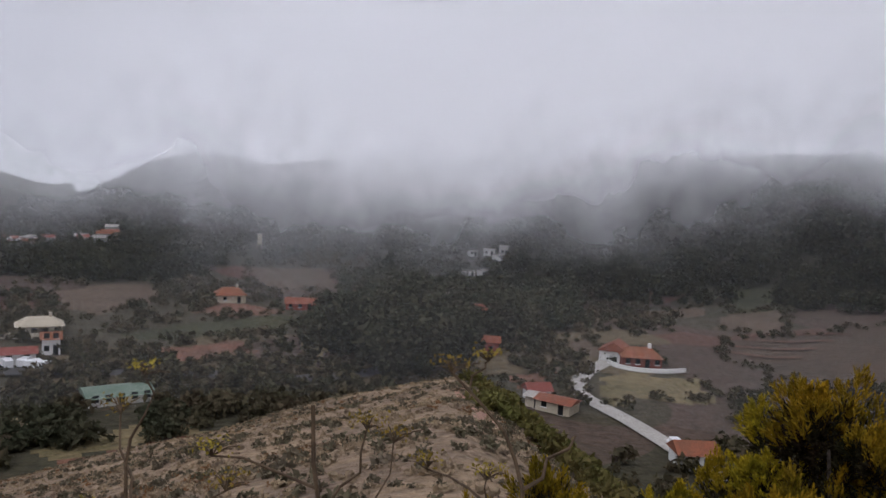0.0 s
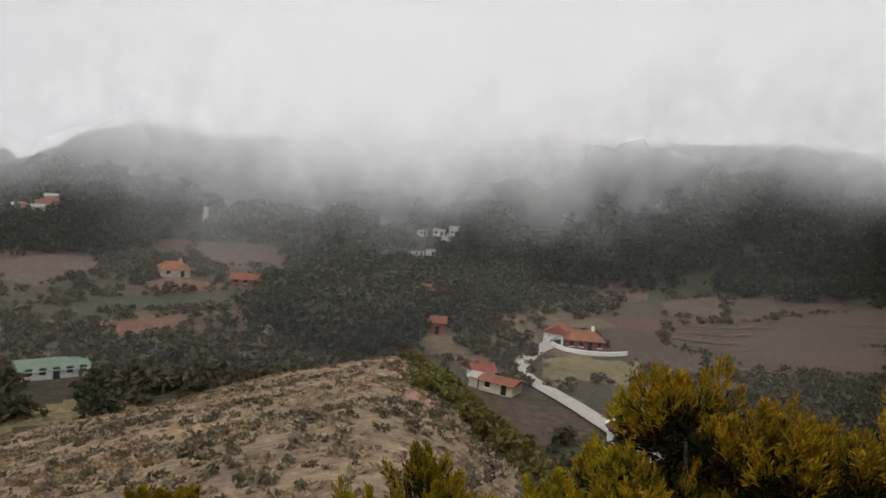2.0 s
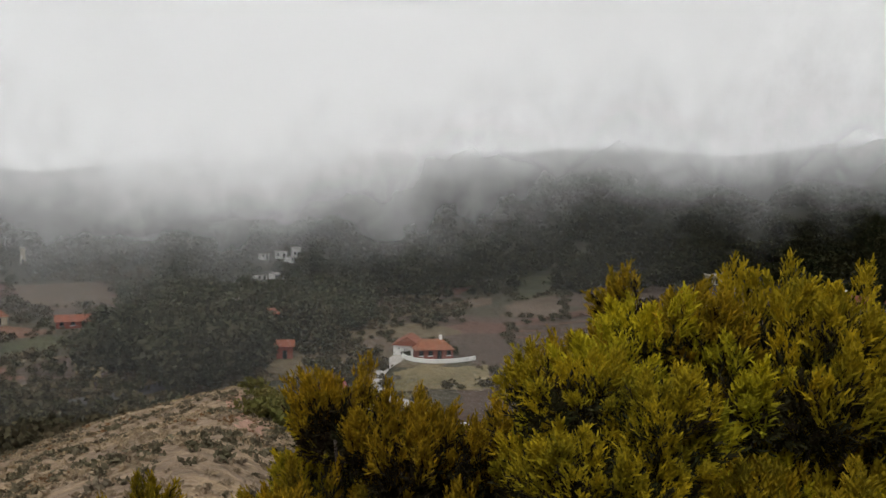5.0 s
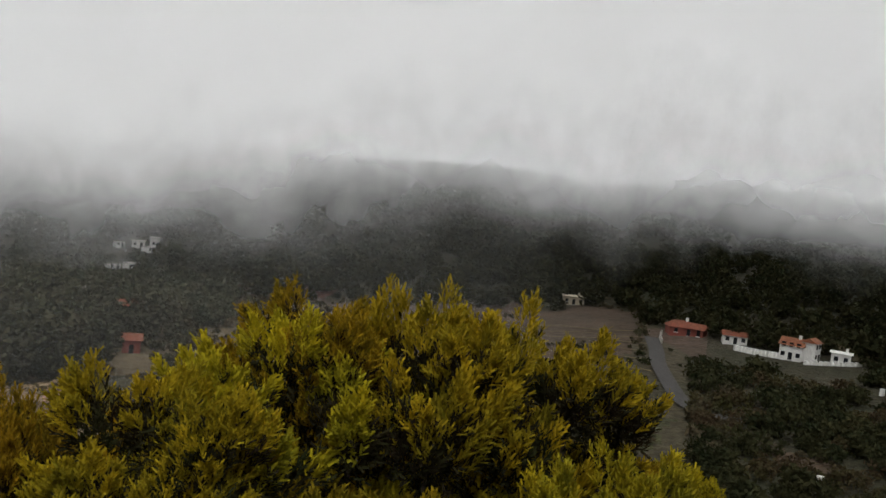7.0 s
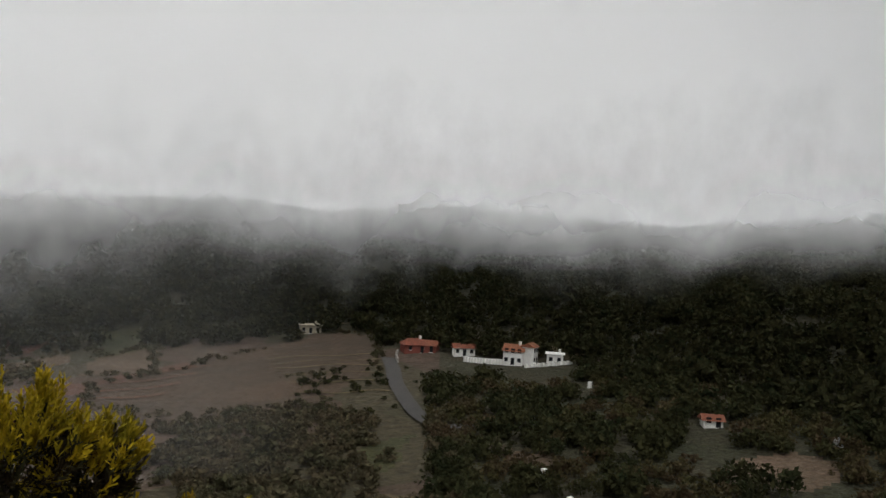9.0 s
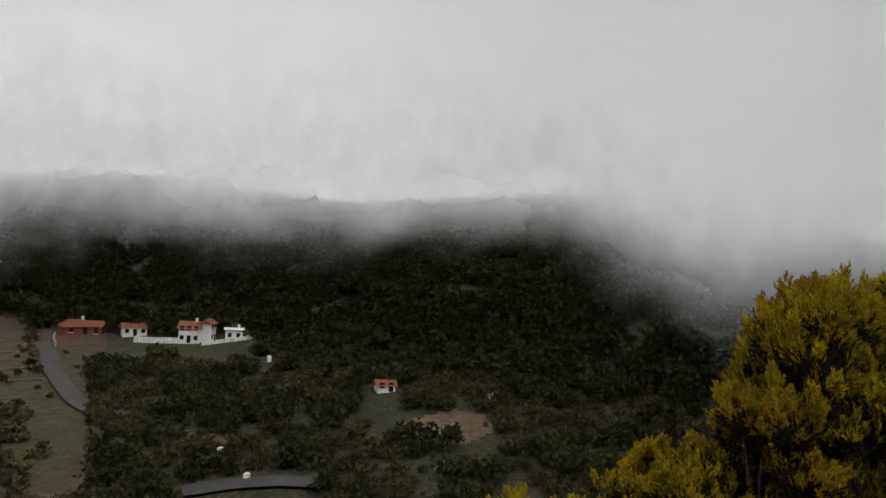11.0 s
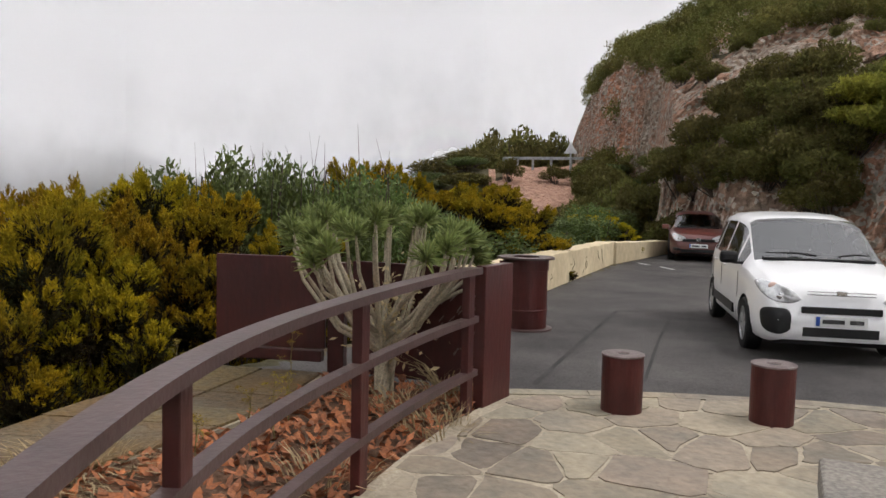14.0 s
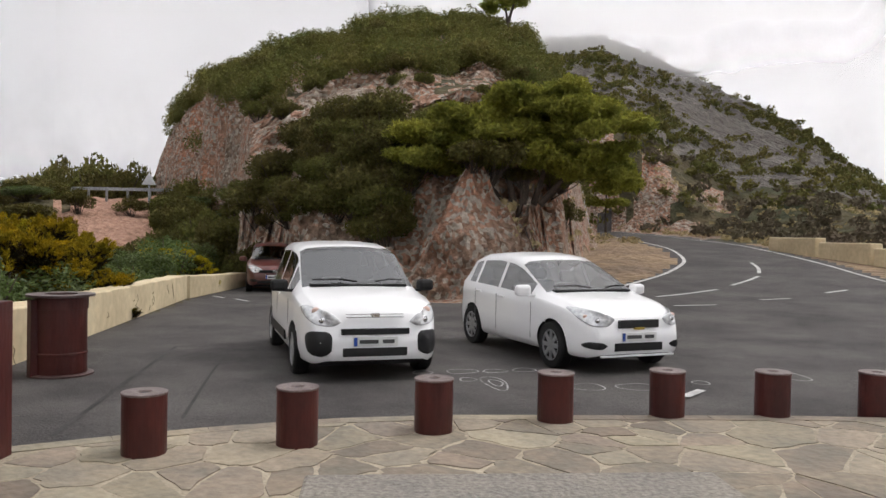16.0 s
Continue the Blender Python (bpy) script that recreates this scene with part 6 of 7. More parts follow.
ribbon("trim_joint_near", spread([(6.5, -2.9), (8.4, -4.65), (10.35, -6.45)], 24), 0.05, "tar", "sealed joint in the asphalt", "joint", 0.006)
ribbon("trim_joint_side", spread([(6.28, -3.95), (8.2, -5.6), (9.85, -7.1)], 24), 0.035, "tar", "sealed joint in the asphalt", "joint", 0.006)
ribbon("trim_joint_far", spread([(10.35, -6.45), (9.85, -7.1)], 8), 0.035, "tar", "sealed joint in the asphalt", "joint", 0.006)
ribbon("trim_line_left", spread([polar(float(road_left(d)) + 0.6, d) for d in (22, 24, 26, 29, 32, 36, 40, 46, 52, 58)], 40), 0.14, "line", "white edge line round the bend", "road marking", 0.02)
ribbon("trim_line_right", spread([polar(float(road_right(d)) - 1.0, d) for d in (25, 28, 32, 38, 45, 54, 58)], 40), 0.14, "line", "white edge line beside the barrier blocks", "road marking", 0.02)
for k, run in enumerate([
    [(8.3, -18.7), (7.95, -19.7), (7.7, -21.3)], [(7.75, -22.6), (7.8, -24.4), (8.0, -25.8)], [(8.3, -26.8), (8.8, -28.6), (9.9, -31.0)],
    [(7.3, -17.4), (6.6, -18.2)], [(6.1, -19.8), (5.6, -20.5)], [(5.2, -22.3), (4.9, -23.4)],
]):
    ribbon("trim_dash_%d" % (k + 1), spread(run, 8), 0.12, "line", "worn white lane dash", "road marking", 0.02)
for k, run in enumerate([[(18.3, -12.6), (17.6, -12.45)], [(17.1, -12.45), (16.3, -12.25)], [(3.3, -8.1), (3.3, -8.6)]]):
    ribbon("trim_mark_%d" % (k + 1), run, 0.11, "line", "worn white road mark", "road marking", 0.02)

# faded chalk loops near the cars
rc = np.random.default_rng(12)
for k, (x, y, a, b) in enumerate([(6.0, -7.7, 0.16, 0.2), (5.72, -8.02, 0.12, 0.16), (5.5, -8.35, 0.14, 0.15), (4.35, -7.9, 0.2, 0.2), (3.95, -8.3, 0.2, 0.22), (5.25, -7.35, 0.42, 0.13), (5.24, -7.36, 0.2, 0.07), (5.6, -7.3, 0.12, 0.1), (6.3, -7.3, 0.14, 0.12), (2.9, -10.4, 0.4, 0.2), (3.5, -9.1, 0.12, 0.1), (4.9, -8.1, 0.35, 0.12)]):
    pts = []
    for i in range(29):
        t = 6.2832 * i / 26
        q = 1 + 0.09 * math.sin(3 * t + k)
        pts.append((x + (a * math.cos(t) * 0.75 + b * math.sin(t) * 0.6) * q, y + (-a * math.cos(t) * 0.65 + b * math.sin(t) * 0.8) * q))
    ribbon("trim_chalk_%d" % (k + 1), pts, 0.022, "chalk", "faded white chalk scrawl on the asphalt", "road marking", 0.008)
# ---- cars ----
def loft(L, W, Ht, top, plan, belt, sill, axles, R):
    """Body rings from nose to tail; returns rings of points on the left half."""
    n = 100
    xs = np.linspace(L / 2, -L / 2, n)
    tx, tz = np.array(top).T
    zt = np.interp(-xs, -tx, tz)
    for _ in range(3):
        zt[1:-1] = 0.25 * zt[:-2] + 0.5 * zt[1:-1] + 0.25 * zt[2:]
    px, pw = np.array(plan).T
    hw = np.interp(-xs, -px, pw)
    for _ in range(6):
        hw[1:-1] = 0.25 * hw[:-2] + 0.5 * hw[1:-1] + 0.25 * hw[2:]
    rings = []
    side = np.linspace(0, 1, 15)
    for x, z, w in zip(xs, zt, hw):
        zs = sill + 0.10 * max(0, (abs(x) - L * 0.44) / (L * 0.06)) ** 2 * 0.5
        zb = min(belt(x), z - 0.09)
        g = float(np.clip((z - zb - 0.09) / (Ht - 1.08), 0, 1))
        yr = w * (0.955 - 0.12 * (1 - g) - 0.22 * g)
        zr = z - 0.03 - 0.05 * g
        ring = []
        for t in side:
            f = np.interp(t, [0, 0.06, 0.25, 0.42, 0.55, 0.85, 1], [0.90, 0.96, 0.995, 1.0, 0.99, 0.985, 0.955])
            ring.append([x, w * f, zs + (zb - zs) * t])
        for t in (0.07, 0.5, 0.88, 1.0):
            ring.append([x, w * 0.955 + (yr - w * 0.955) * t, zb + (zr - zb) * t])
        ring += [[x, yr * 0.86, z - 0.018 - 0.012 * g], [x, yr * 0.45, z - 0.004], [x, 0.0, z]]
        for p in ring:
            lean = max(0.0, (x - L * 0.40) / (L * 0.10))
            p[0] -= 0.10 * lean * max(0.0, (p[2] - 0.5)) * 2.2 + 0.05 * lean * max(0.0, 0.34 - p[2]) * 4
            for a in axles:
                if p[2] < 0.8:
                    r = math.hypot(p[0] - a, p[2] - 0.30)
                    if abs(r - R) < 0.028 and r > 1e-6:
                        p[0], p[2] = a + (p[0] - a) * R / r, 0.30 + (p[2] - 0.30) * R / r
        rings.append(ring)
    return rings


def car(name, m, spec, label):
    e = empty(name, m, label, "car", "parked cars")
    L, W, Ht, axles, R = spec["L"], spec["W"], spec["H"], spec["axles"], 0.345
    rings = loft(L, W, Ht, spec["top"], spec["plan"], spec["belt"], spec["sill"], axles, R)
    K = len(rings[0])
    zones = {}
    for i in range(len(rings) - 1):
        for j in range(K - 1):
            q = [rings[i][j], rings[i][j + 1], rings[i + 1][j + 1], rings[i + 1][j]]
            cx, cz = sum(p[0] for p in q) / 4, sum(p[2] for p in q) / 4
            if j < 14 and any(math.hypot(cx - a, cz - 0.30) < R - 0.004 for a in axles):
                continue
            key = ("body", 0)
            if j in (15, 16):
                for k, (a, b) in enumerate(spec["windows"]):
                    if b < cx < a and rings[i][17][2] - rings[i][14][2] > 0.16 and rings[i + 1][17][2] - rings[i + 1][14][2] > 0.12:
                        key = ("window", k + 1)
            if j >= 18 and spec["screen"][1] < cx < spec["screen"][0]:
                key = ("windscreen", 0)
            if j >= 18 and spec["rear"][1] < cx < spec["rear"][0]:
                key = ("rear_window", 0)
            zones.setdefault(key, []).append(q)

    def surface(nm, quads, mat, mirror, lab="", one=None):
        bm = bmesh.new()
        for sgn in ((1, -1) if mirror else (one,)):
            for q in quads:
                vs = [bm.verts.new((p[0], p[1] * sgn, p[2])) for p in q]
                bm.faces.new(vs if sgn < 0 else vs[::-1])
        if nm == "body":
            for ring, flip in ((rings[0], 1), (rings[-1], -1)):
                for j in range(K - 1):
                    a, b = ring[j], ring[j + 1]
                    vs = [bm.verts.new(c) for c in ((a[0], a[1], a[2]), (b[0], b[1], b[2]), (b[0], -b[1], b[2]), (a[0], -a[1], a[2]))]
                    bm.faces.new(vs)
        bmesh.ops.remove_doubles(bm, verts=bm.verts[:], dist=0.0008)
        bmesh.ops.recalc_face_normals(bm, faces=bm.faces[:])
        return part(nm, bm, mat, e, lab, smooth=True)

    surface("body", zones[("body", 0)], spec["paint"], True)
    for (nm, k), quads in zones.items():
        if nm in ("windscreen", "rear_window"):
            surface(nm, quads, M["glass"], True, "dark reflective glass")
        if nm == "window":
            for one in (1, -1):
                surface("side_window", quads, M["glass"], False, "dark tinted glass", one)
    # lamps and dark insets that hug the nose

    def skin(y, z):
        """How far forward the nose reaches at y, z."""
        ys, xs = [], []
        for ring in rings[:60]:
            zz = [p[2] for p in ring[:19]]
            xs.append(float(np.interp(z, zz, [p[0] for p in ring[:19]])))
            ys.append(float(np.interp(z, zz, [p[1] for p in ring[:19]])))
        ys = np.maximum.accumulate(np.array(ys) + np.arange(len(ys)) * 1e-5)
        return float(np.interp(y, ys, xs))

    for nm, mat, lab, outline in spec["insets"]:
        cy, cz = np.mean(outline, 0)
        fine_line = spread([*outline, outline[0]], 36)[:-1]
        for one in (1, -1):
            bm = bmesh.new()
            prev = None
            for f, dx in ((1.0, -0.004), (0.97, 0.008), (0.8, 0.011), (0.55, 0.012), (0.3, 0.013)):
                row = []
                for y, z in fine_line:
                    y2, z2 = cy + (y - cy) * f, cz + (z - cz) * f
                    row.append(bm.verts.new((skin(y2, z2) + dx, (y2 + dx * 0.4) * one, z2)))
                if prev:
                    for k in range(len(row)):
                        k2 = (k + 1) % len(row)
                        bm.faces.new((prev[k], prev[k2], row[k2], row[k]))
                prev = row
            bm.faces.new(prev)
            bmesh.ops.recalc_face_normals(bm, faces=bm.faces[:])
            lamp = part(nm, bm, M[mat], e, lab, True)
            if nm == "headlight":
                for k, (u, v, r) in enumerate(spec["bowls"]):
                    bm = bmesh.new()
                    bmesh.ops.create_uvsphere(bm, u_segments=14, v_segments=8, radius=1.0)
                    bmesh.ops.transform(bm, matrix=Matrix.Translation((skin(u, v) + 0.004, u * one, v)) @ Matrix.Diagonal((0.016, r, r * 0.8, 1)), verts=bm.verts[:])
                    part("reflector_bowl", bm, M["chrome" if k == 0 else "amber"], lamp, "bright reflector" if k == 0 else "pinkish indicator", True)
    # inside and underneath
    bm = bmesh.new()
    box(bm, -L * 0.42, -W * 0.36, 0.17, L * 0.43, W * 0.36, 0.52)
    box(bm, -L * 0.40, -W * 0.45, 0.34, L * 0.34, W * 0.45, spec["belt"](0) - 0.22)
    part("underbody", bm, M["plastic"], e, "black underside")
    wb = spec["screen"][0]
    boxed("dashboard", (wb - 0.75, -W * 0.40, 0.6, wb - 0.12, W * 0.40, spec["belt"](0) - 0.03), M["plastic"], e, "dark dashboard", None, 0.04)
    for y in (-0.36, 0.36):
        for x in (spec["seat"], spec["seat"] - 0.85):
            bm = bmesh.new()
            box(bm, -0.08, -0.23, 0.5, 0.08, 0.23, spec["belt"](0) + 0.12, pose(x, y, 0, 0, -12, 0), 0.05)
            box(bm, -0.06, -0.12, spec["belt"](0) + 0.14, 0.05, 0.12, spec["belt"](0) + 0.32, pose(x, y, 0, 0, -12, 0), 0.04)
            part("seat", bm, M["seat"], e, "dark cloth seat")
    # wheels
    for a in axles:
        for sgn in (1, -1):
            w = new("wheel")
            w.empty_display_size = 0.1
            w.parent = e
            w.matrix_basis = pose(a, sgn * (W / 2 - 0.10), 0.30, 90, 0, 0) if sgn < 0 else pose(a, sgn * (W / 2 - 0.10), 0.30, -90, 0, 0)
            bm = bmesh.new()
            lathe(bm, [(0.20, -0.09), (0.285, -0.092), (0.302, -0.07), (0.304, 0.07), (0.287, 0.092), (0.205, 0.094), (0.195, 0.07)], 36)
            part("tyre", bm, M["rubber"], w, "black rubber tyre")
            bm = bmesh.new()
            lathe(bm, [(0.203, 0.05), (0.203, 0.088), (0.188, 0.092), (0.18, 0.06), (0.06, 0.05), (0.055, 0.08), (0.03, 0.088)], 30)
            ns = spec["spokes"]
            for k in range(ns):
                box(bm, 0.045, -0.028, 0.055, 0.19, 0.028, 0.086, pose(0, 0, 0, 0, 0, 360.0 * k / ns), 0.006)
            part("rim", bm, M["rim"], w, "silver spoked rim")
            # black disc behind the rim stands in for the shade between spokes
            bm = bmesh.new()
            lathe(bm, [(0.185, 0.02), (0.185, 0.057), (0.17, 0.058)], 24)
            part("spoke_gap_shade", bm, M["plastic"], w, "black disc for the shade behind the spokes")
    F = L / 2
    fx = rings[0][0][0]

    def plaque(nm, y0, y1, z0, z1, mat, lab="", x=0.0, yaw=0.0, th=0.03, bev=0.008, pitch=0.0):
        bm = bmesh.new()
        cy, cz = (y0 + y1) / 2, (z0 + z1) / 2
        box(bm, -th, y0 - cy, z0 - cz, th * 0.4, y1 - cy, z1 - cz, pose(F + x, cy, cz, 0, pitch, yaw), bev)
        return part(nm, bm, M[mat], e, lab)

    for nm, y0, y1, z0, z1, mat, lab, x, yaw, pitch in spec["front"]:
        plaque(nm, y0, y1, z0, z1, mat, lab, x, yaw, 0.03, 0.008, pitch)
    pz = spec["plate_z"]
    p = plaque("number_plate", -0.26, 0.26, pz - 0.055, pz + 0.055, "plate", "white number plate", spec["plate_x"], 0, 0.012, 0.002)
    for nm, y0, y1, h, mat in (("blue_strip", -0.255, -0.215, 0.05, "blue"), ("mark_bar", -0.19, 0.03, 0.022, "ink"), ("mark_bar", 0.08, 0.22, 0.022, "ink")):
        bm = bmesh.new()
        box(bm, 0, y0, pz - h, 0.0035, y1, pz + h, Matrix.Translation((F + spec["plate_x"] + 0.005, 0, 0)))
        ob = part(nm, bm, M[mat], p)
    for sgn in (1, -1):
        mx, my, mz = spec["mirror"]
        bm = bmesh.new()
        box(bm, -0.07, -0.11, -0.075, 0.07, 0.11, 0.075, pose(mx, (my + 0.10) * sgn, mz, 0, 0, 8 * sgn), 0.045)
        box(bm, -0.04, -0.08, -0.03, 0.04, 0.06, 0.0, pose(mx + 0.02, (my - 0.02) * sgn, mz - 0.05), 0.008)
        part("door_mirror", bm, M[spec["mirror_mat"]], e, spec["mirror_label"])
        for hxx in spec["handles"]:
            boxed("door_handle", (hxx - 0.09, sgn * (W / 2 - 0.012) - 0.02, 0.0, hxx + 0.09, sgn * (W / 2 - 0.012) + 0.02, 0.03), spec["paint"], e, "", Matrix.Translation((0, 0, spec["belt"](hxx) - 0.10)), 0.008)
        # door seams and sill strip
        for sx0 in spec["seams"]:
            boxed("door_seam", (sx0 - 0.003, sgn * (W / 2 - 0.008), spec["sill"] + 0.12, sx0 + 0.003, sgn * (W / 2 - 0.001), spec["belt"](sx0) - 0.06), M["seam"], e, "grey shut line")
        if spec.get("strip"):
            a, b, z = spec["strip"]
            boxed("rubbing_strip", (a, sgn * (W / 2 - 0.02), z - 0.05, b, sgn * (W / 2 + 0.012), z + 0.05), M["plastic"], e, "black side moulding", None, 0.01)
        bm = bmesh.new()
        s0 = spec["screen"][0]
        zb = float(np.interp(-(s0 - 0.05), -np.array(spec["top"])[:, 0], np.array(spec["top"])[:, 1]))
        tube(bm, [(s0 + 0.02, sgn * 0.12 + 0.1, zb + 0.012), (s0 - 0.05, sgn * 0.32 + 0.1, zb + 0.035), (s0 - 0.04, sgn * 0.58, zb + 0.03)], [0.012, 0.012, 0.008], 5)
        part("wiper", bm, M["plastic"], e, "black wiper arm")
    # dark band at the foot of the windscreen
    boxed("scuttle", (spec["screen"][0] - 0.03, -W * 0.36, 0, spec["screen"][0] + 0.07, W * 0.36, 0.035), M["plastic"], e, "black scuttle panel", Matrix.Translation((0, 0, float(np.interp(-spec["screen"][0], -np.array(spec["top"])[:, 0], np.array(spec["top"])[:, 1])) - 0.022)), 0.008)
    if spec.get("aerial"):
        bm = bmesh.new()
        ax = spec["aerial"]
        tube(bm, [(ax, 0, Ht - 0.03), (ax - 0.03, 0, Ht + 0.02), (ax - 0.32, 0, Ht + 0.38)], [0.02, 0.008, 0.003], 6)
        part("aerial", bm, M["plastic"], e, "thin black roof aerial")
    return e


MPV = dict(
    L=4.0, W=1.72, H=1.60, axles=(1.2, -1.28), spokes=7, sill=0.21, paint=M["paint"],
    top=[(2.0, 0.60), (1.96, 0.76), (1.86, 0.86), (1.55, 0.95), (1.15, 1.02), (0.98, 1.06), (0.30, 1.50), (0.05, 1.56), (-0.5, 1.60), (-1.2, 1.585), (-1.7, 1.52), (-1.92, 1.05), (-2.0, 0.65)],
    plan=[(2.0, 0.64), (1.9, 0.74), (1.7, 0.81), (1.3, 0.855), (0.5, 0.865), (-1.3, 0.86), (-1.8, 0.80), (-2.0, 0.70)],
    belt=lambda x: 0.95 - 0.02 * x, windows=[(0.86, 0.46), (0.40, -0.42), (-0.50, -1.20), (-1.27, -1.62)], screen=(0.98, 0.20), rear=(-1.70, -1.93), seat=0.0,
    front=[
        ("upper_grille", -0.40, 0.40, 0.555, 0.625, "plastic", "black upper grille slot", 0.0, 0, 0), ("lower_grille", -0.38, 0.38, 0.305, 0.405, "plastic", "black lower grille slot", -0.006, 0, 0),
        ("badge_strip", -0.34, 0.34, 0.745, 0.757, "chrome", "thin chrome strip", -0.035, 0, 0), ("badge_strip", -0.34, 0.34, 0.778, 0.788, "chrome", "thin chrome strip", -0.045, 0, 0), ("badge", -0.05, 0.05, 0.745, 0.80, "chrome", "plain chrome badge", -0.03, 0, 0),
    ],
    plate_z=0.475, plate_x=0.008, insets=[
        ("headlight", "lamp", "clear headlight lens", [(0.40, 0.70), (0.45, 0.65), (0.64, 0.645), (0.755, 0.70), (0.815, 0.81), (0.81, 0.885), (0.70, 0.86), (0.50, 0.80)]),
        ("bumper_corner", "plastic", "black bumper corner pad", [(0.505, 0.37), (0.55, 0.315), (0.70, 0.305), (0.765, 0.34), (0.78, 0.45), (0.785, 0.57), (0.75, 0.60), (0.52, 0.595), (0.49, 0.56)]),
    ], bowls=[(0.59, 0.715, 0.055), (0.66, 0.815, 0.05)], mirror=(0.72, 0.86, 1.04), mirror_mat="plastic", mirror_label="black door mirror",
    handles=(-0.28, -1.05), seams=(0.78, -0.46, -1.2), strip=(0.62, -1.0, 0.40),
)
HATCH = dict(
    L=3.88, W=1.68, H=1.47, axles=(1.18, -1.24), spokes=8, sill=0.21, paint=M["paint"],
    top=[(1.94, 0.58), (1.90, 0.72), (1.78, 0.80), (1.4, 0.89), (1.0, 0.95), (0.86, 0.98), (0.10, 1.36), (-0.15, 1.43), (-0.6, 1.47), (-1.2, 1.44), (-1.55, 1.36), (-1.84, 0.98), (-1.94, 0.6)],
    plan=[(1.94, 0.58), (1.84, 0.70), (1.6, 0.79), (1.2, 0.835), (0.4, 0.84), (-1.3, 0.835), (-1.75, 0.77), (-1.94, 0.66)],
    belt=lambda x: 0.90 - 0.035 * x, windows=[(0.62, -0.34), (-0.42, -1.12), (-1.18, -1.42)], screen=(0.86, 0.04), rear=(-1.52, -1.86), seat=-0.1,
    front=[
        ("upper_grille", -0.30, 0.30, 0.585, 0.685, "plastic", "black mesh grille", -0.005, 0, 0), ("lower_grille", -0.36, 0.36, 0.30, 0.40, "plastic", "black lower intake", 0.0, 0, 0),
        ("badge", -0.075, 0.075, 0.565, 0.595, "gold", "plain gold badge", 0.006, 0, 0), ("bumper_lip", -0.55, 0.55, 0.225, 0.25, "paint", "", -0.01, 0, 0),
    ],
    plate_z=0.475, plate_x=0.012, insets=[
        ("headlight", "lamp", "clear headlight lens", [(0.36, 0.70), (0.40, 0.62), (0.60, 0.59), (0.70, 0.63), (0.775, 0.77), (0.765, 0.84), (0.62, 0.81), (0.44, 0.755)]),
        ("fog_recess", "plastic", "black foglight recess", [(0.46, 0.37), (0.52, 0.325), (0.68, 0.33), (0.75, 0.37), (0.70, 0.42), (0.52, 0.415)]),
    ], bowls=[(0.55, 0.675, 0.048), (0.67, 0.72, 0.035)], mirror=(0.62, 0.84, 0.97), mirror_mat="paint", mirror_label="white door mirror",
    handles=(-0.25, -1.0), seams=(0.66, -0.38, -1.1), aerial=-0.75,
)
SALOON = dict(HATCH)
SALOON.update(paint=M["maroon"], mirror_mat="maroon", mirror_label="maroon door mirror", aerial=None, spokes=5,
              front=[("upper_grille", -0.45, 0.45, 0.60, 0.68, "plastic", "black grille bar", -0.01, 0, 0), ("lower_grille", -0.5, 0.5, 0.28, 0.38, "plastic", "black lower intake", -0.01, 0, 0), ("badge", -0.06, 0.06, 0.60, 0.70, "chrome", "plain chrome badge", 0.006, 0, 0)])


def on_road(x, y, heading):
    """A pose on the asphalt with the nose towards the compass heading."""
    return pose(x, y, height(x, y) + 0.002, 0, 0, 90 - heading)


car("people_carrier", on_road(7.98, -7.55, 303), MPV, "white compact people carrier with black bumper corners, parked")
car("hatchback", on_road(6.03, -10.05, 298), HATCH, "white five-door hatchback with silver wheels, parked")
car("maroon_car", on_road(20.1, -16.1, 308), SALOON, "dark maroon car coming along the road with pale lamps")


# ---- houses and lanes in the valley ----
def house(name, x, y, az, w, d, h, wall, roof, label, storeys=1, hip=False, turn=0.0, wins=3, chimney=True, z=None, rise=0.32):
    """A house with its front towards the terrace: walls, tiled roof, windows and a door."""
    e = empty(name, pose(x, y, (height(x, y) if z is None else z), 0, 0, -az + turn), label, "house")
    boxed("wall", (-w / 2, -d / 2, -1.5, w / 2, d / 2, h), M[wall], e)
    o = 0.5
    r = d / 2 * rise * 2
    bm = bmesh.new()
    hp = w / 2 * 0.55 if hip else w / 2 + o
    A = [bm.verts.new(c) for c in ((-w / 2 - o, -d / 2 - o, h - 0.1), (w / 2 + o, -d / 2 - o, h - 0.1), (w / 2 + o, d / 2 + o, h - 0.1), (-w / 2 - o, d / 2 + o, h - 0.1), (-hp, 0, h + r), (hp, 0, h + r))]
    for f in ((0, 1, 5, 4), (2, 3, 4, 5), (1, 2, 5), (3, 0, 4), (3, 2, 1, 0)):
        bm.faces.new([A[i] for i in f])
    rf = part("roof", bm, M[roof], e)
    if chimney:
        boxed("chimney", (w * 0.2, -0.4, h + r * 0.3, w * 0.2 + 0.7, 0.4, h + r + 0.9), M["white" if wall != "sand" else "sand"], rf)
    for s in range(storeys):
        z0 = s * 2.8 + 0.9
        for k in range(wins):
            cx = -w / 2 + w * (k + 0.5) / wins
            tall = k == wins // 2 and s == 0
            b = boxed("door" if tall else "window", (cx - 0.55, -d / 2 - 0.05, 0.0 if tall else z0, cx + 0.55, -d / 2 + 0.1, z0 + 1.25), M["darkglass"], e)
            boxed("sill" if not tall else "step", (cx - 0.7, -d / 2 - 0.18, (z0 if not tall else 0.0) - 0.14, cx + 0.7, -d / 2 - 0.05, (z0 if not tall else 0.0)), M["white"], b)
    return e


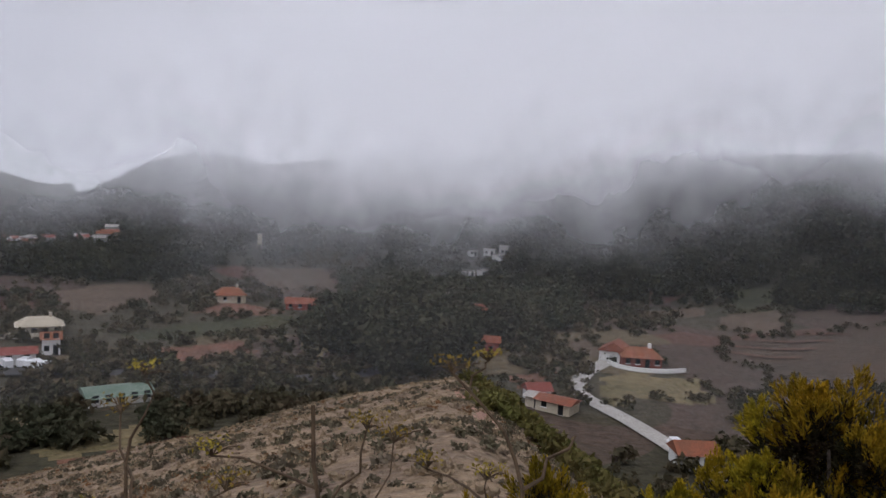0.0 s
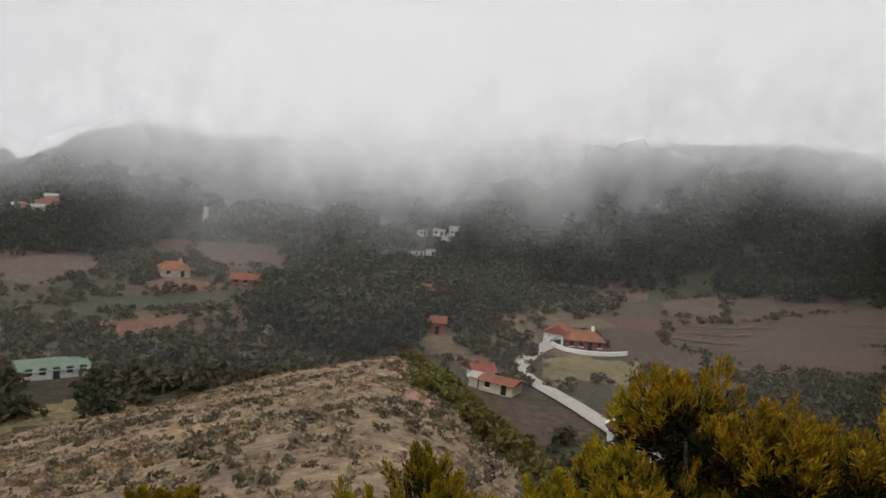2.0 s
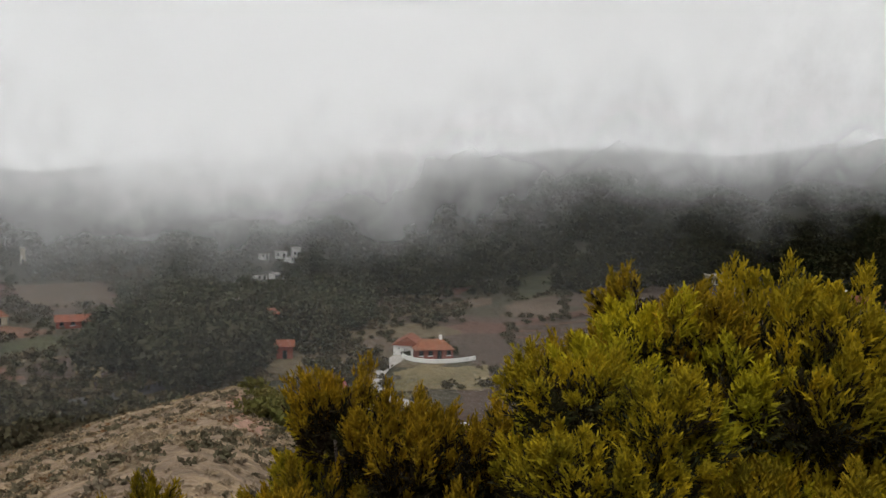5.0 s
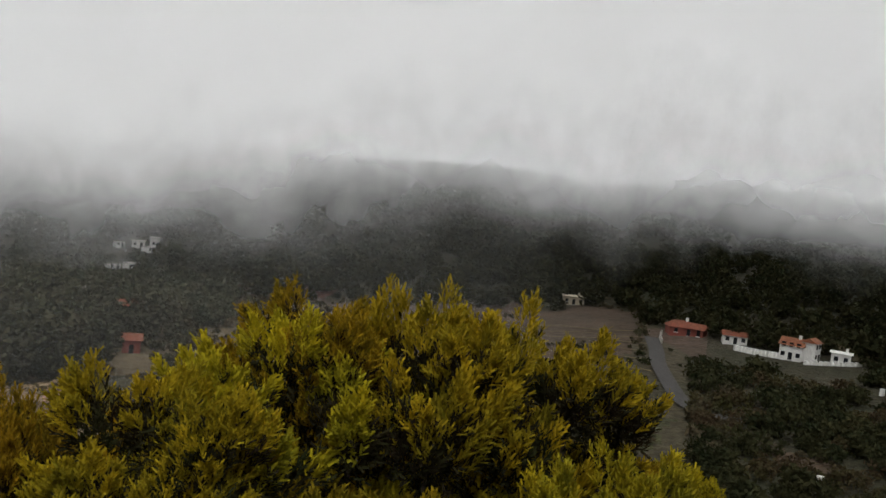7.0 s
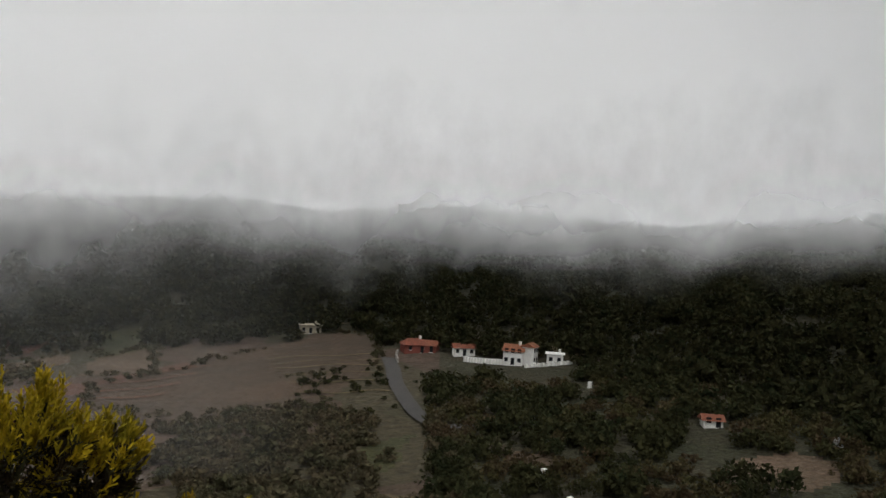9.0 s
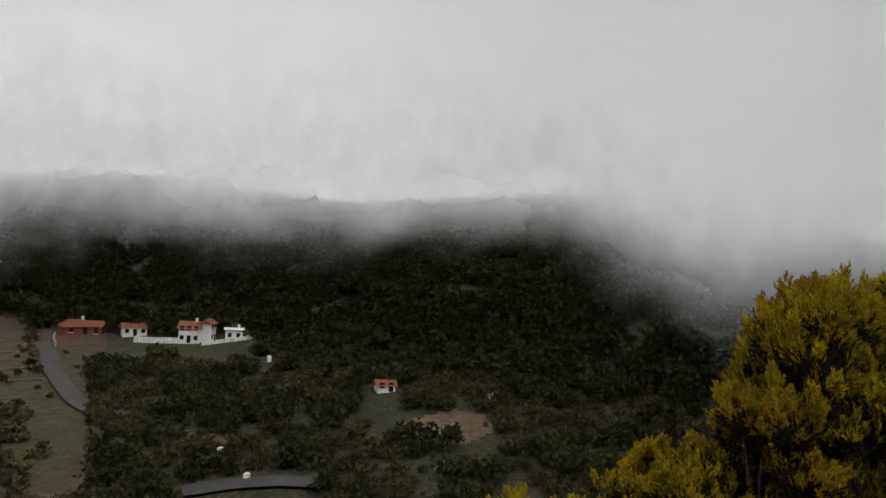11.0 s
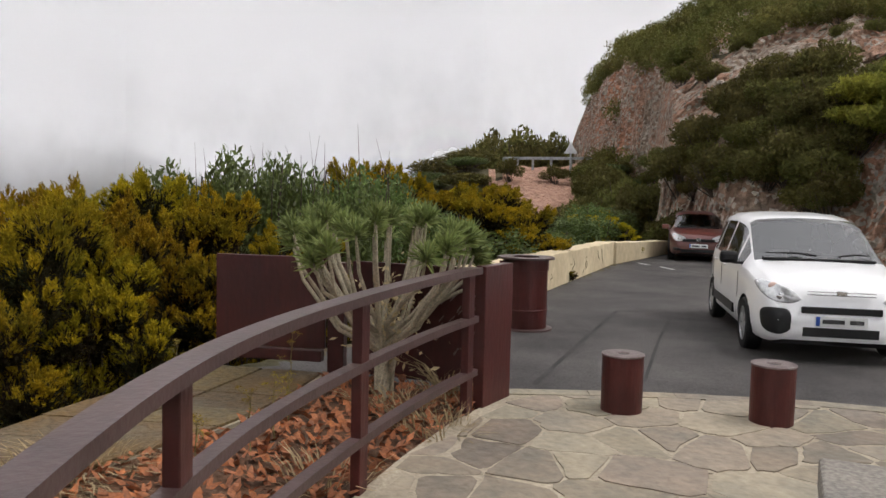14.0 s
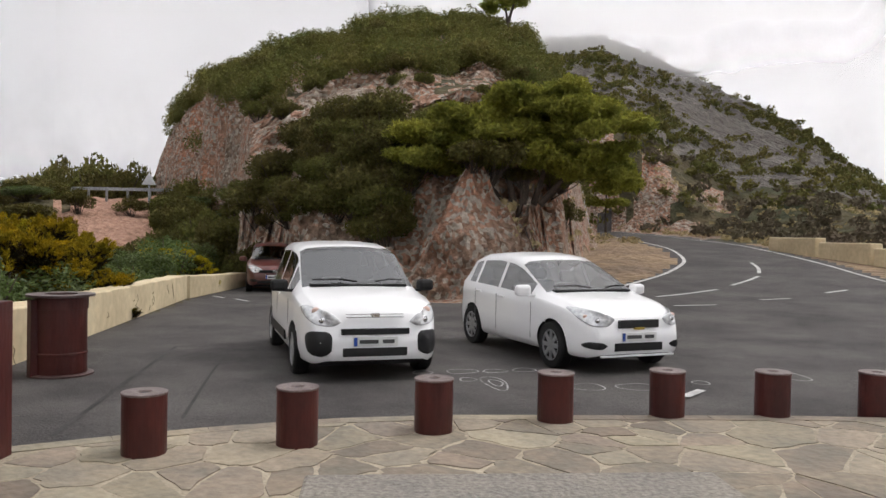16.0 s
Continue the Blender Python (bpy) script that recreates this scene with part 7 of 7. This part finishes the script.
def low_wall(name, pts, h, th, mat, label, arches=False):
    """A thin wall along plan points that follows the ground."""
    p = spread(pts, max(6, len(pts) * 4))
    bm = bmesh.new()
    for i, (a, b) in enumerate(zip(p, p[1:])):
        L = math.hypot(b[0] - a[0], b[1] - a[1])
        z = height((a[0] + b[0]) / 2, (a[1] + b[1]) / 2)
        box(bm, 0, -th / 2, -1.0, L + 0.02, th / 2, h, pose(a[0], a[1], z, 0, 0, math.degrees(math.atan2(b[1] - a[1], b[0] - a[0]))))
        if arches:
            box(bm, -th, -th, -1.0, th, th, h * 1.5, pose(a[0], a[1], z))
    return tagged(part(name, bm, M[mat]), label, "wall")


house("red_house", 35.8, 196, 10.4, 9.5, 6.5, 2.5, "brickred", "tile", "large red-walled house with a clay tile hip roof", 1, True, 14, 4)
house("house_wing", 30.5, 199.5, 10.4, 6, 7, 2.9, "white", "tile", "white wing with a clay tile roof beside the red house", 1, False, 80, 2, False)
low_wall("garden_wall", [(28, 195), (30, 190), (35, 187.5), (42, 188.5), (46, 191)], 1.0, 0.4, "white", "curved white balustrade wall round the red house")
house("red_roof_hut", 8, 158, 2.9, 4.5, 4, 2.2, "white", "brickred", "small white hut with a bright red roof", 1, False, 20, 1, False)
house("ochre_shed", 11.5, 151, 4.2, 7, 5, 2.2, "sand", "tile", "low ochre shed with a flat sandy roof", 1, False, -25, 2, False, None, 0.12)
house("grey_shed", 8.5, 153, 4.2, 5, 4, 2.2, "sand", "concrete", "low shed with a grey roof", 1, False, -25, 1, False, None, 0.12)
house("roadside_house", 31, 127, 13.7, 6, 5, 2.6, "white", "tile", "white house with an orange tile roof by the lane", 1, False, 20, 2, False)
house("green_hall", -70, 139.5, -26.7, 11, 8, 1.7, "white", "greenroof", "long hall with a green sheet roof", 1, False, 12, 5, False, None, 0.12)
house("clay_house", -87, 256, -18.8, 9, 7, 2.6, "sand", "tile", "low house with a clay tile roof among trees", 1, True, 10, 2)
house("long_house", -61, 252, -13.6, 12, 5, 2.2, "brickred", "tile", "long low house with clay tile roofs", 1, False, 0, 4, False)
house("white_cottage", -17, 281, -3.5, 4, 4, 4.2, "white", "concrete", "small white cottage among dark trees", 1, False, 0, 1, False, None, 0.1)
house("white_hut", -22, 283, -4.4, 2, 3, 2.6, "white", "concrete", "tiny white hut among dark trees", 1, False, 0, 1, False, None, 0.1)
for i, (x, y, w, h) in enumerate([(-1, 379, 9, 5), (6, 382, 6, 7), (-9, 377, 6, 3.5), (-10, 342, 8, 3), (-4, 343, 4, 4.5), (3, 371, 5, 4)]):
    house("hill_house", x, y, 0, w * 0.6, 4, h * 0.6, "white", "concrete", "white flat-roofed house on the wooded hillside", 1, False, 10 * i, 2, False, None, 0.08)
house("red_cottage", -2, 259, -0.3, 7, 5, 2.6, "brickred", "tile", "dark red cottage among trees", 1, False, 0, 2, False)
house("pink_cottage", -1, 200, -0.3, 4, 4, 3.2, "brickred", "tile", "pinkish cottage at the edge of the grove", 1, False, 0, 1, False)
house("cream_villa", -112, 187, -31.2, 10, 6, 2.6, "sand", "sand", "cream villa with terraces", 1, True, 0, 4)
low_wall("villa_wall", [(-121, 179), (-113, 180.5), (-106, 183)], 1.4, 0.4, "sand", "long cream terrace wall below the villa")
house("white_villa", -99.5, 170, -30.7, 3.6, 4, 3.6, "white", "tile", "two-storey whitish house with a tile roof", 2, False, 0, 2, False)
house("red_stall", -103, 160, -32.1, 10, 6, 2.4, "white", "brickred", "roadside building with a bright red roof", 1, False, 0, 3, False, None, 0.15)
rh = np.random.default_rng(44)
for i in range(16):
    a, d = rh.uniform(-33, -26), rh.uniform(425, 475)
    x, y = polar(a, d)
    house("town_house", x, y, a, rh.uniform(4, 8), 6, rh.uniform(2.6, 5), ("white", "white", "sand", "brickred")[i % 4], ("tile", "concrete")[i % 2], "small pale town house in the haze", 1, False, rh.uniform(-20, 20), 2, False, None, 0.2)
house("stone_tower", -110, 369, -16.7, 2, 2, 7, "sand", "concrete", "slim pale tower on the hillside", 1, False, 0, 1, False, None, 0.1)
house("field_house", 157, 265, 30.7, 8, 5, 3.2, "sand", "sand", "small cream house alone above the brown field", 1, False, 5, 3, True, None, 0.08)
house("orange_house", 164, 209, 38.6, 8, 6, 2.6, "brickred", "tile", "low house with bright orange tile roofs", 1, True, 15, 2)
house("orange_annex", 168, 206, 39.2, 6, 5, 2.2, "brickred", "tile", "annex with an orange tile roof", 1, False, -15, 2, False)
house("white_annex", 172.5, 193.5, 42.0, 7, 4, 2.6, "white", "tile", "small white building with an orange roof", 1, False, 10, 3, False)
house("white_house", 175.5, 173, 45.6, 6, 6, 4.2, "white", "tile", "two-storey white house with an orange tile roof", 2, False, -12, 3)
house("white_house_wing", 178.5, 169.5, 46.6, 4.5, 3.8, 5.4, "white", "tile", "tall white gable wing with dark windows", 2, False, 72, 2, False)
house("white_terrace_house", 184, 164, 48, 5, 4, 3.2, "white", "white", "white terrace building beside the house", 1, False, 0, 2, True, None, 0.1)
low_wall("terrace_wall", [(166.5, 186), (168.5, 180), (171, 176), (173, 172.5)], 1.1, 0.35, "white", "white arcaded terrace wall", True)
low_wall("white_garden_wall", [(174, 166.5), (180, 163), (187, 159.5)], 0.7, 0.4, "white", "white garden wall along the terrace", True)
house("wood_hut", 158.5, 95, 59.1, 4.2, 3.5, 1.5, "white", "tile", "small white hut with an orange roof in the woods", 1, False, 15, 2, False)
for nm, x, y, h in (("white_pillar", 168, 137, 1.7), ("gate_pillar", 110.5, 100.5, 1.8), ("gate_pillar", 109, 101.5, 1.4), ("white_block", 105.3, 89.6, 0.9)):
    ob = boxed(nm, (-0.5, -0.4, -1, 0.5, 0.4, h), M["white"], None, "", None, 0.08)
    ob.matrix_world = pose(x, y, height(x, y))
    tagged(ob, "plain white masonry pillar on the wooded slope", "pillar")


def small_van(x, y, turn):
    e = empty("white_van", pose(x, y, height(x, y), 0, 0, turn), "small white van parked far off", "van")
    bm = bmesh.new()
    box(bm, -2.0, -0.85, 0.3, 1.2, 0.85, 1.9, None, 0.15)
    box(bm, 1.0, -0.85, 0.3, 2.1, 0.85, 1.1, None, 0.15)
    part("body", bm, M["paint"], e)
    for a in (-1.3, 1.3):
        for sgn in (1, -1):
            bm = bmesh.new()
            lathe(bm, [(0.3, -0.1), (0.32, 0), (0.3, 0.1)], 14, pose(a, 0.8 * sgn, 0.32, 90, 0, 0))
            part("wheel", bm, M["rubber"], e)


small_van(161, 69, 30)
small_van(30, 134, 100)
for i in range(9):
    small_van(-93 - 2.6 * i, 156 + 0.9 * (i % 3), 20 + 37 * i)

ribbon("road_lane_house", spread([(28.5, 197), (21.5, 184), (17.4, 172), (17.2, 162), (21, 154), (24.5, 147), (30, 133), (33, 124), (38, 112)], 60), 4.2, "concrete", "pale concrete lane winding up to the red house", "lane", 0.35)
ribbon("road_valley", spread([(-140, 152), (-99, 151), (-64, 160), (-45, 158), (-30, 166), (-20, 180)], 60), 5.5, "lane", "grey valley road behind the trees", "road", 0.5)
ribbon("road_lane_woods", spread([(151, 206), (143, 192), (134, 179), (126, 164), (119, 150), (116, 140), (122, 132)], 50), 4.5, "lane", "dark lane running up between the trees", "lane", 0.4)
ribbon("road_car_park", spread([(96, 95), (102, 90), (107, 83), (109, 76)], 30), 6.0, "lane", "dark tarmac car park below the woods", "car park", 0.35)
ribbon("trim_bay_line", spread([(98, 91.5), (102.5, 87.5), (106, 82)], 20), 0.7, "line", "white bay marks in the car park", "road marking", 0.42)
low_wall("gate_wall", [(150, 199), (154, 206), (158, 210)], 1.4, 0.4, "concrete", "grey gate wall beside the lane")
for i, d in enumerate((214, 226, 237, 247, 254, 262)):
    a0, a1 = 29.5 - 0.4 * i, 36.5 - 0.3 * (i % 3)
    run = [polar(a0 + (a1 - a0) * k / 12, d + 1.2 * math.sin(k * 0.8 + i)) for k in range(13)]
    ribbon("trim_furrow", run, 0.8 + 0.4 * (i % 2), "stubble", "pale dry furrow edge across the brown field", "field edge", 0.3)
for i, d in enumerate((226, 236, 246, 256)):
    run = [polar(15.5 + 1.0 * i + 5.5 * k / 10, d + 1.5 * math.sin(k * 0.6 + i)) for k in range(11)]
    ribbon("trim_terrace_edge", run, 1.6, "redsoil", "brown terrace edge on the hillside field", "field edge", 0.4)
# ---- pieces of the paving ----
STRIP = [(KERB[i], KERB[i + 1]) for i in range(len(KERB) - 1)]
rp = np.random.default_rng(21)
for a, b in STRIP:
    a, b = np.array(a), np.array(b)
    L = np.linalg.norm(b - a)
    d = (b - a) / L
    nn = np.array([d[1], -d[0]])
    if nn @ (np.array([0, -2]) - a) < 0:
        nn = -nn
    k = max(1, int(round(L / 0.8)))
    for i in range(k):
        p, q = a + d * (L * i / k + 0.006), a + d * (L * (i + 1) / k - 0.006)
        bm = bmesh.new()
        prism(bm, [tuple(p), tuple(q), tuple(q + nn * 0.17), tuple(p + nn * 0.17)], -0.14, 0.006)
        bmesh.ops.recalc_face_normals(bm, faces=bm.faces[:])
        ob = part("kerb_stone", bm, M["flag"])
        ob.parent = pave

area = [p for p in KERB[:9]] + [(-1.2, -9.6), (-2.2, -4.0), (-1.5, 0.2), (0.9, 0.95)] + RAIL[2::6] + [(6.0, -2.30)]
sites = []
tries = 0
while len(sites) < 290 and tries < 30000:
    tries += 1
    x, y = rp.uniform(-2, 6.2), rp.uniform(-9.5, 1.0)
    near = math.hypot(x - 3.5, y + 3.5)
    if not bool(inside(area, np.array([x]), np.array([y]))[0]):
        continue
    gap = 0.15 + 0.46 * rp.uniform(0, 1) ** 2.2
    if all((x - u) ** 2 + (y - v) ** 2 > gap * gap for u, v in sites):
        sites.append((x, y))
for i, p in enumerate(sites):
    cell = [(p[0] - 0.62, p[1] - 0.5), (p[0] + 0.5, p[1] - 0.58), (p[0] + 0.6, p[1] + 0.5), (p[0] - 0.5, p[1] + 0.6)]
    for q in sites:
        if q != p and abs(q[0] - p[0]) < 1.3 and abs(q[1] - p[1]) < 1.3:
            cell = clip_cell(cell, p, q)
    if len(cell) < 3:
        continue
    c = np.mean(cell, 0)
    pts = []
    for k in range(len(cell)):
        a, b = np.array(cell[k]), np.array(cell[(k + 1) % len(cell)])
        for t in (0.1, 0.36, 0.64, 0.9):
            v = a + (b - a) * t + rp.normal(size=2) * 0.008
            r = np.linalg.norm(v - c)
            pts.append(c + (v - c) * max(0.5, (r - 0.007 - abs(rp.normal()) * 0.013) / max(r, 0.05)))
    pts = [tuple(v) for v in pts]
    if not inside(PAVED, np.array([v[0] for v in pts]), np.array([v[1] for v in pts])).all():
        cc = np.array(KERB)
        pts = [v for v in pts if bool(inside(PAVED, np.array([v[0]]), np.array([v[1]]))[0])]
        if len(pts) < 4:
            continue
    far_k = min(math.hypot(c[0] - u, c[1] - v) for u, v in KERB)
    bm = bmesh.new()
    prism(bm, pts, -0.05, 0.002 + rp.uniform(-0.004, 0.004))
    ob = part("flagstone", bm, M["flag"])
    ob.parent = pave
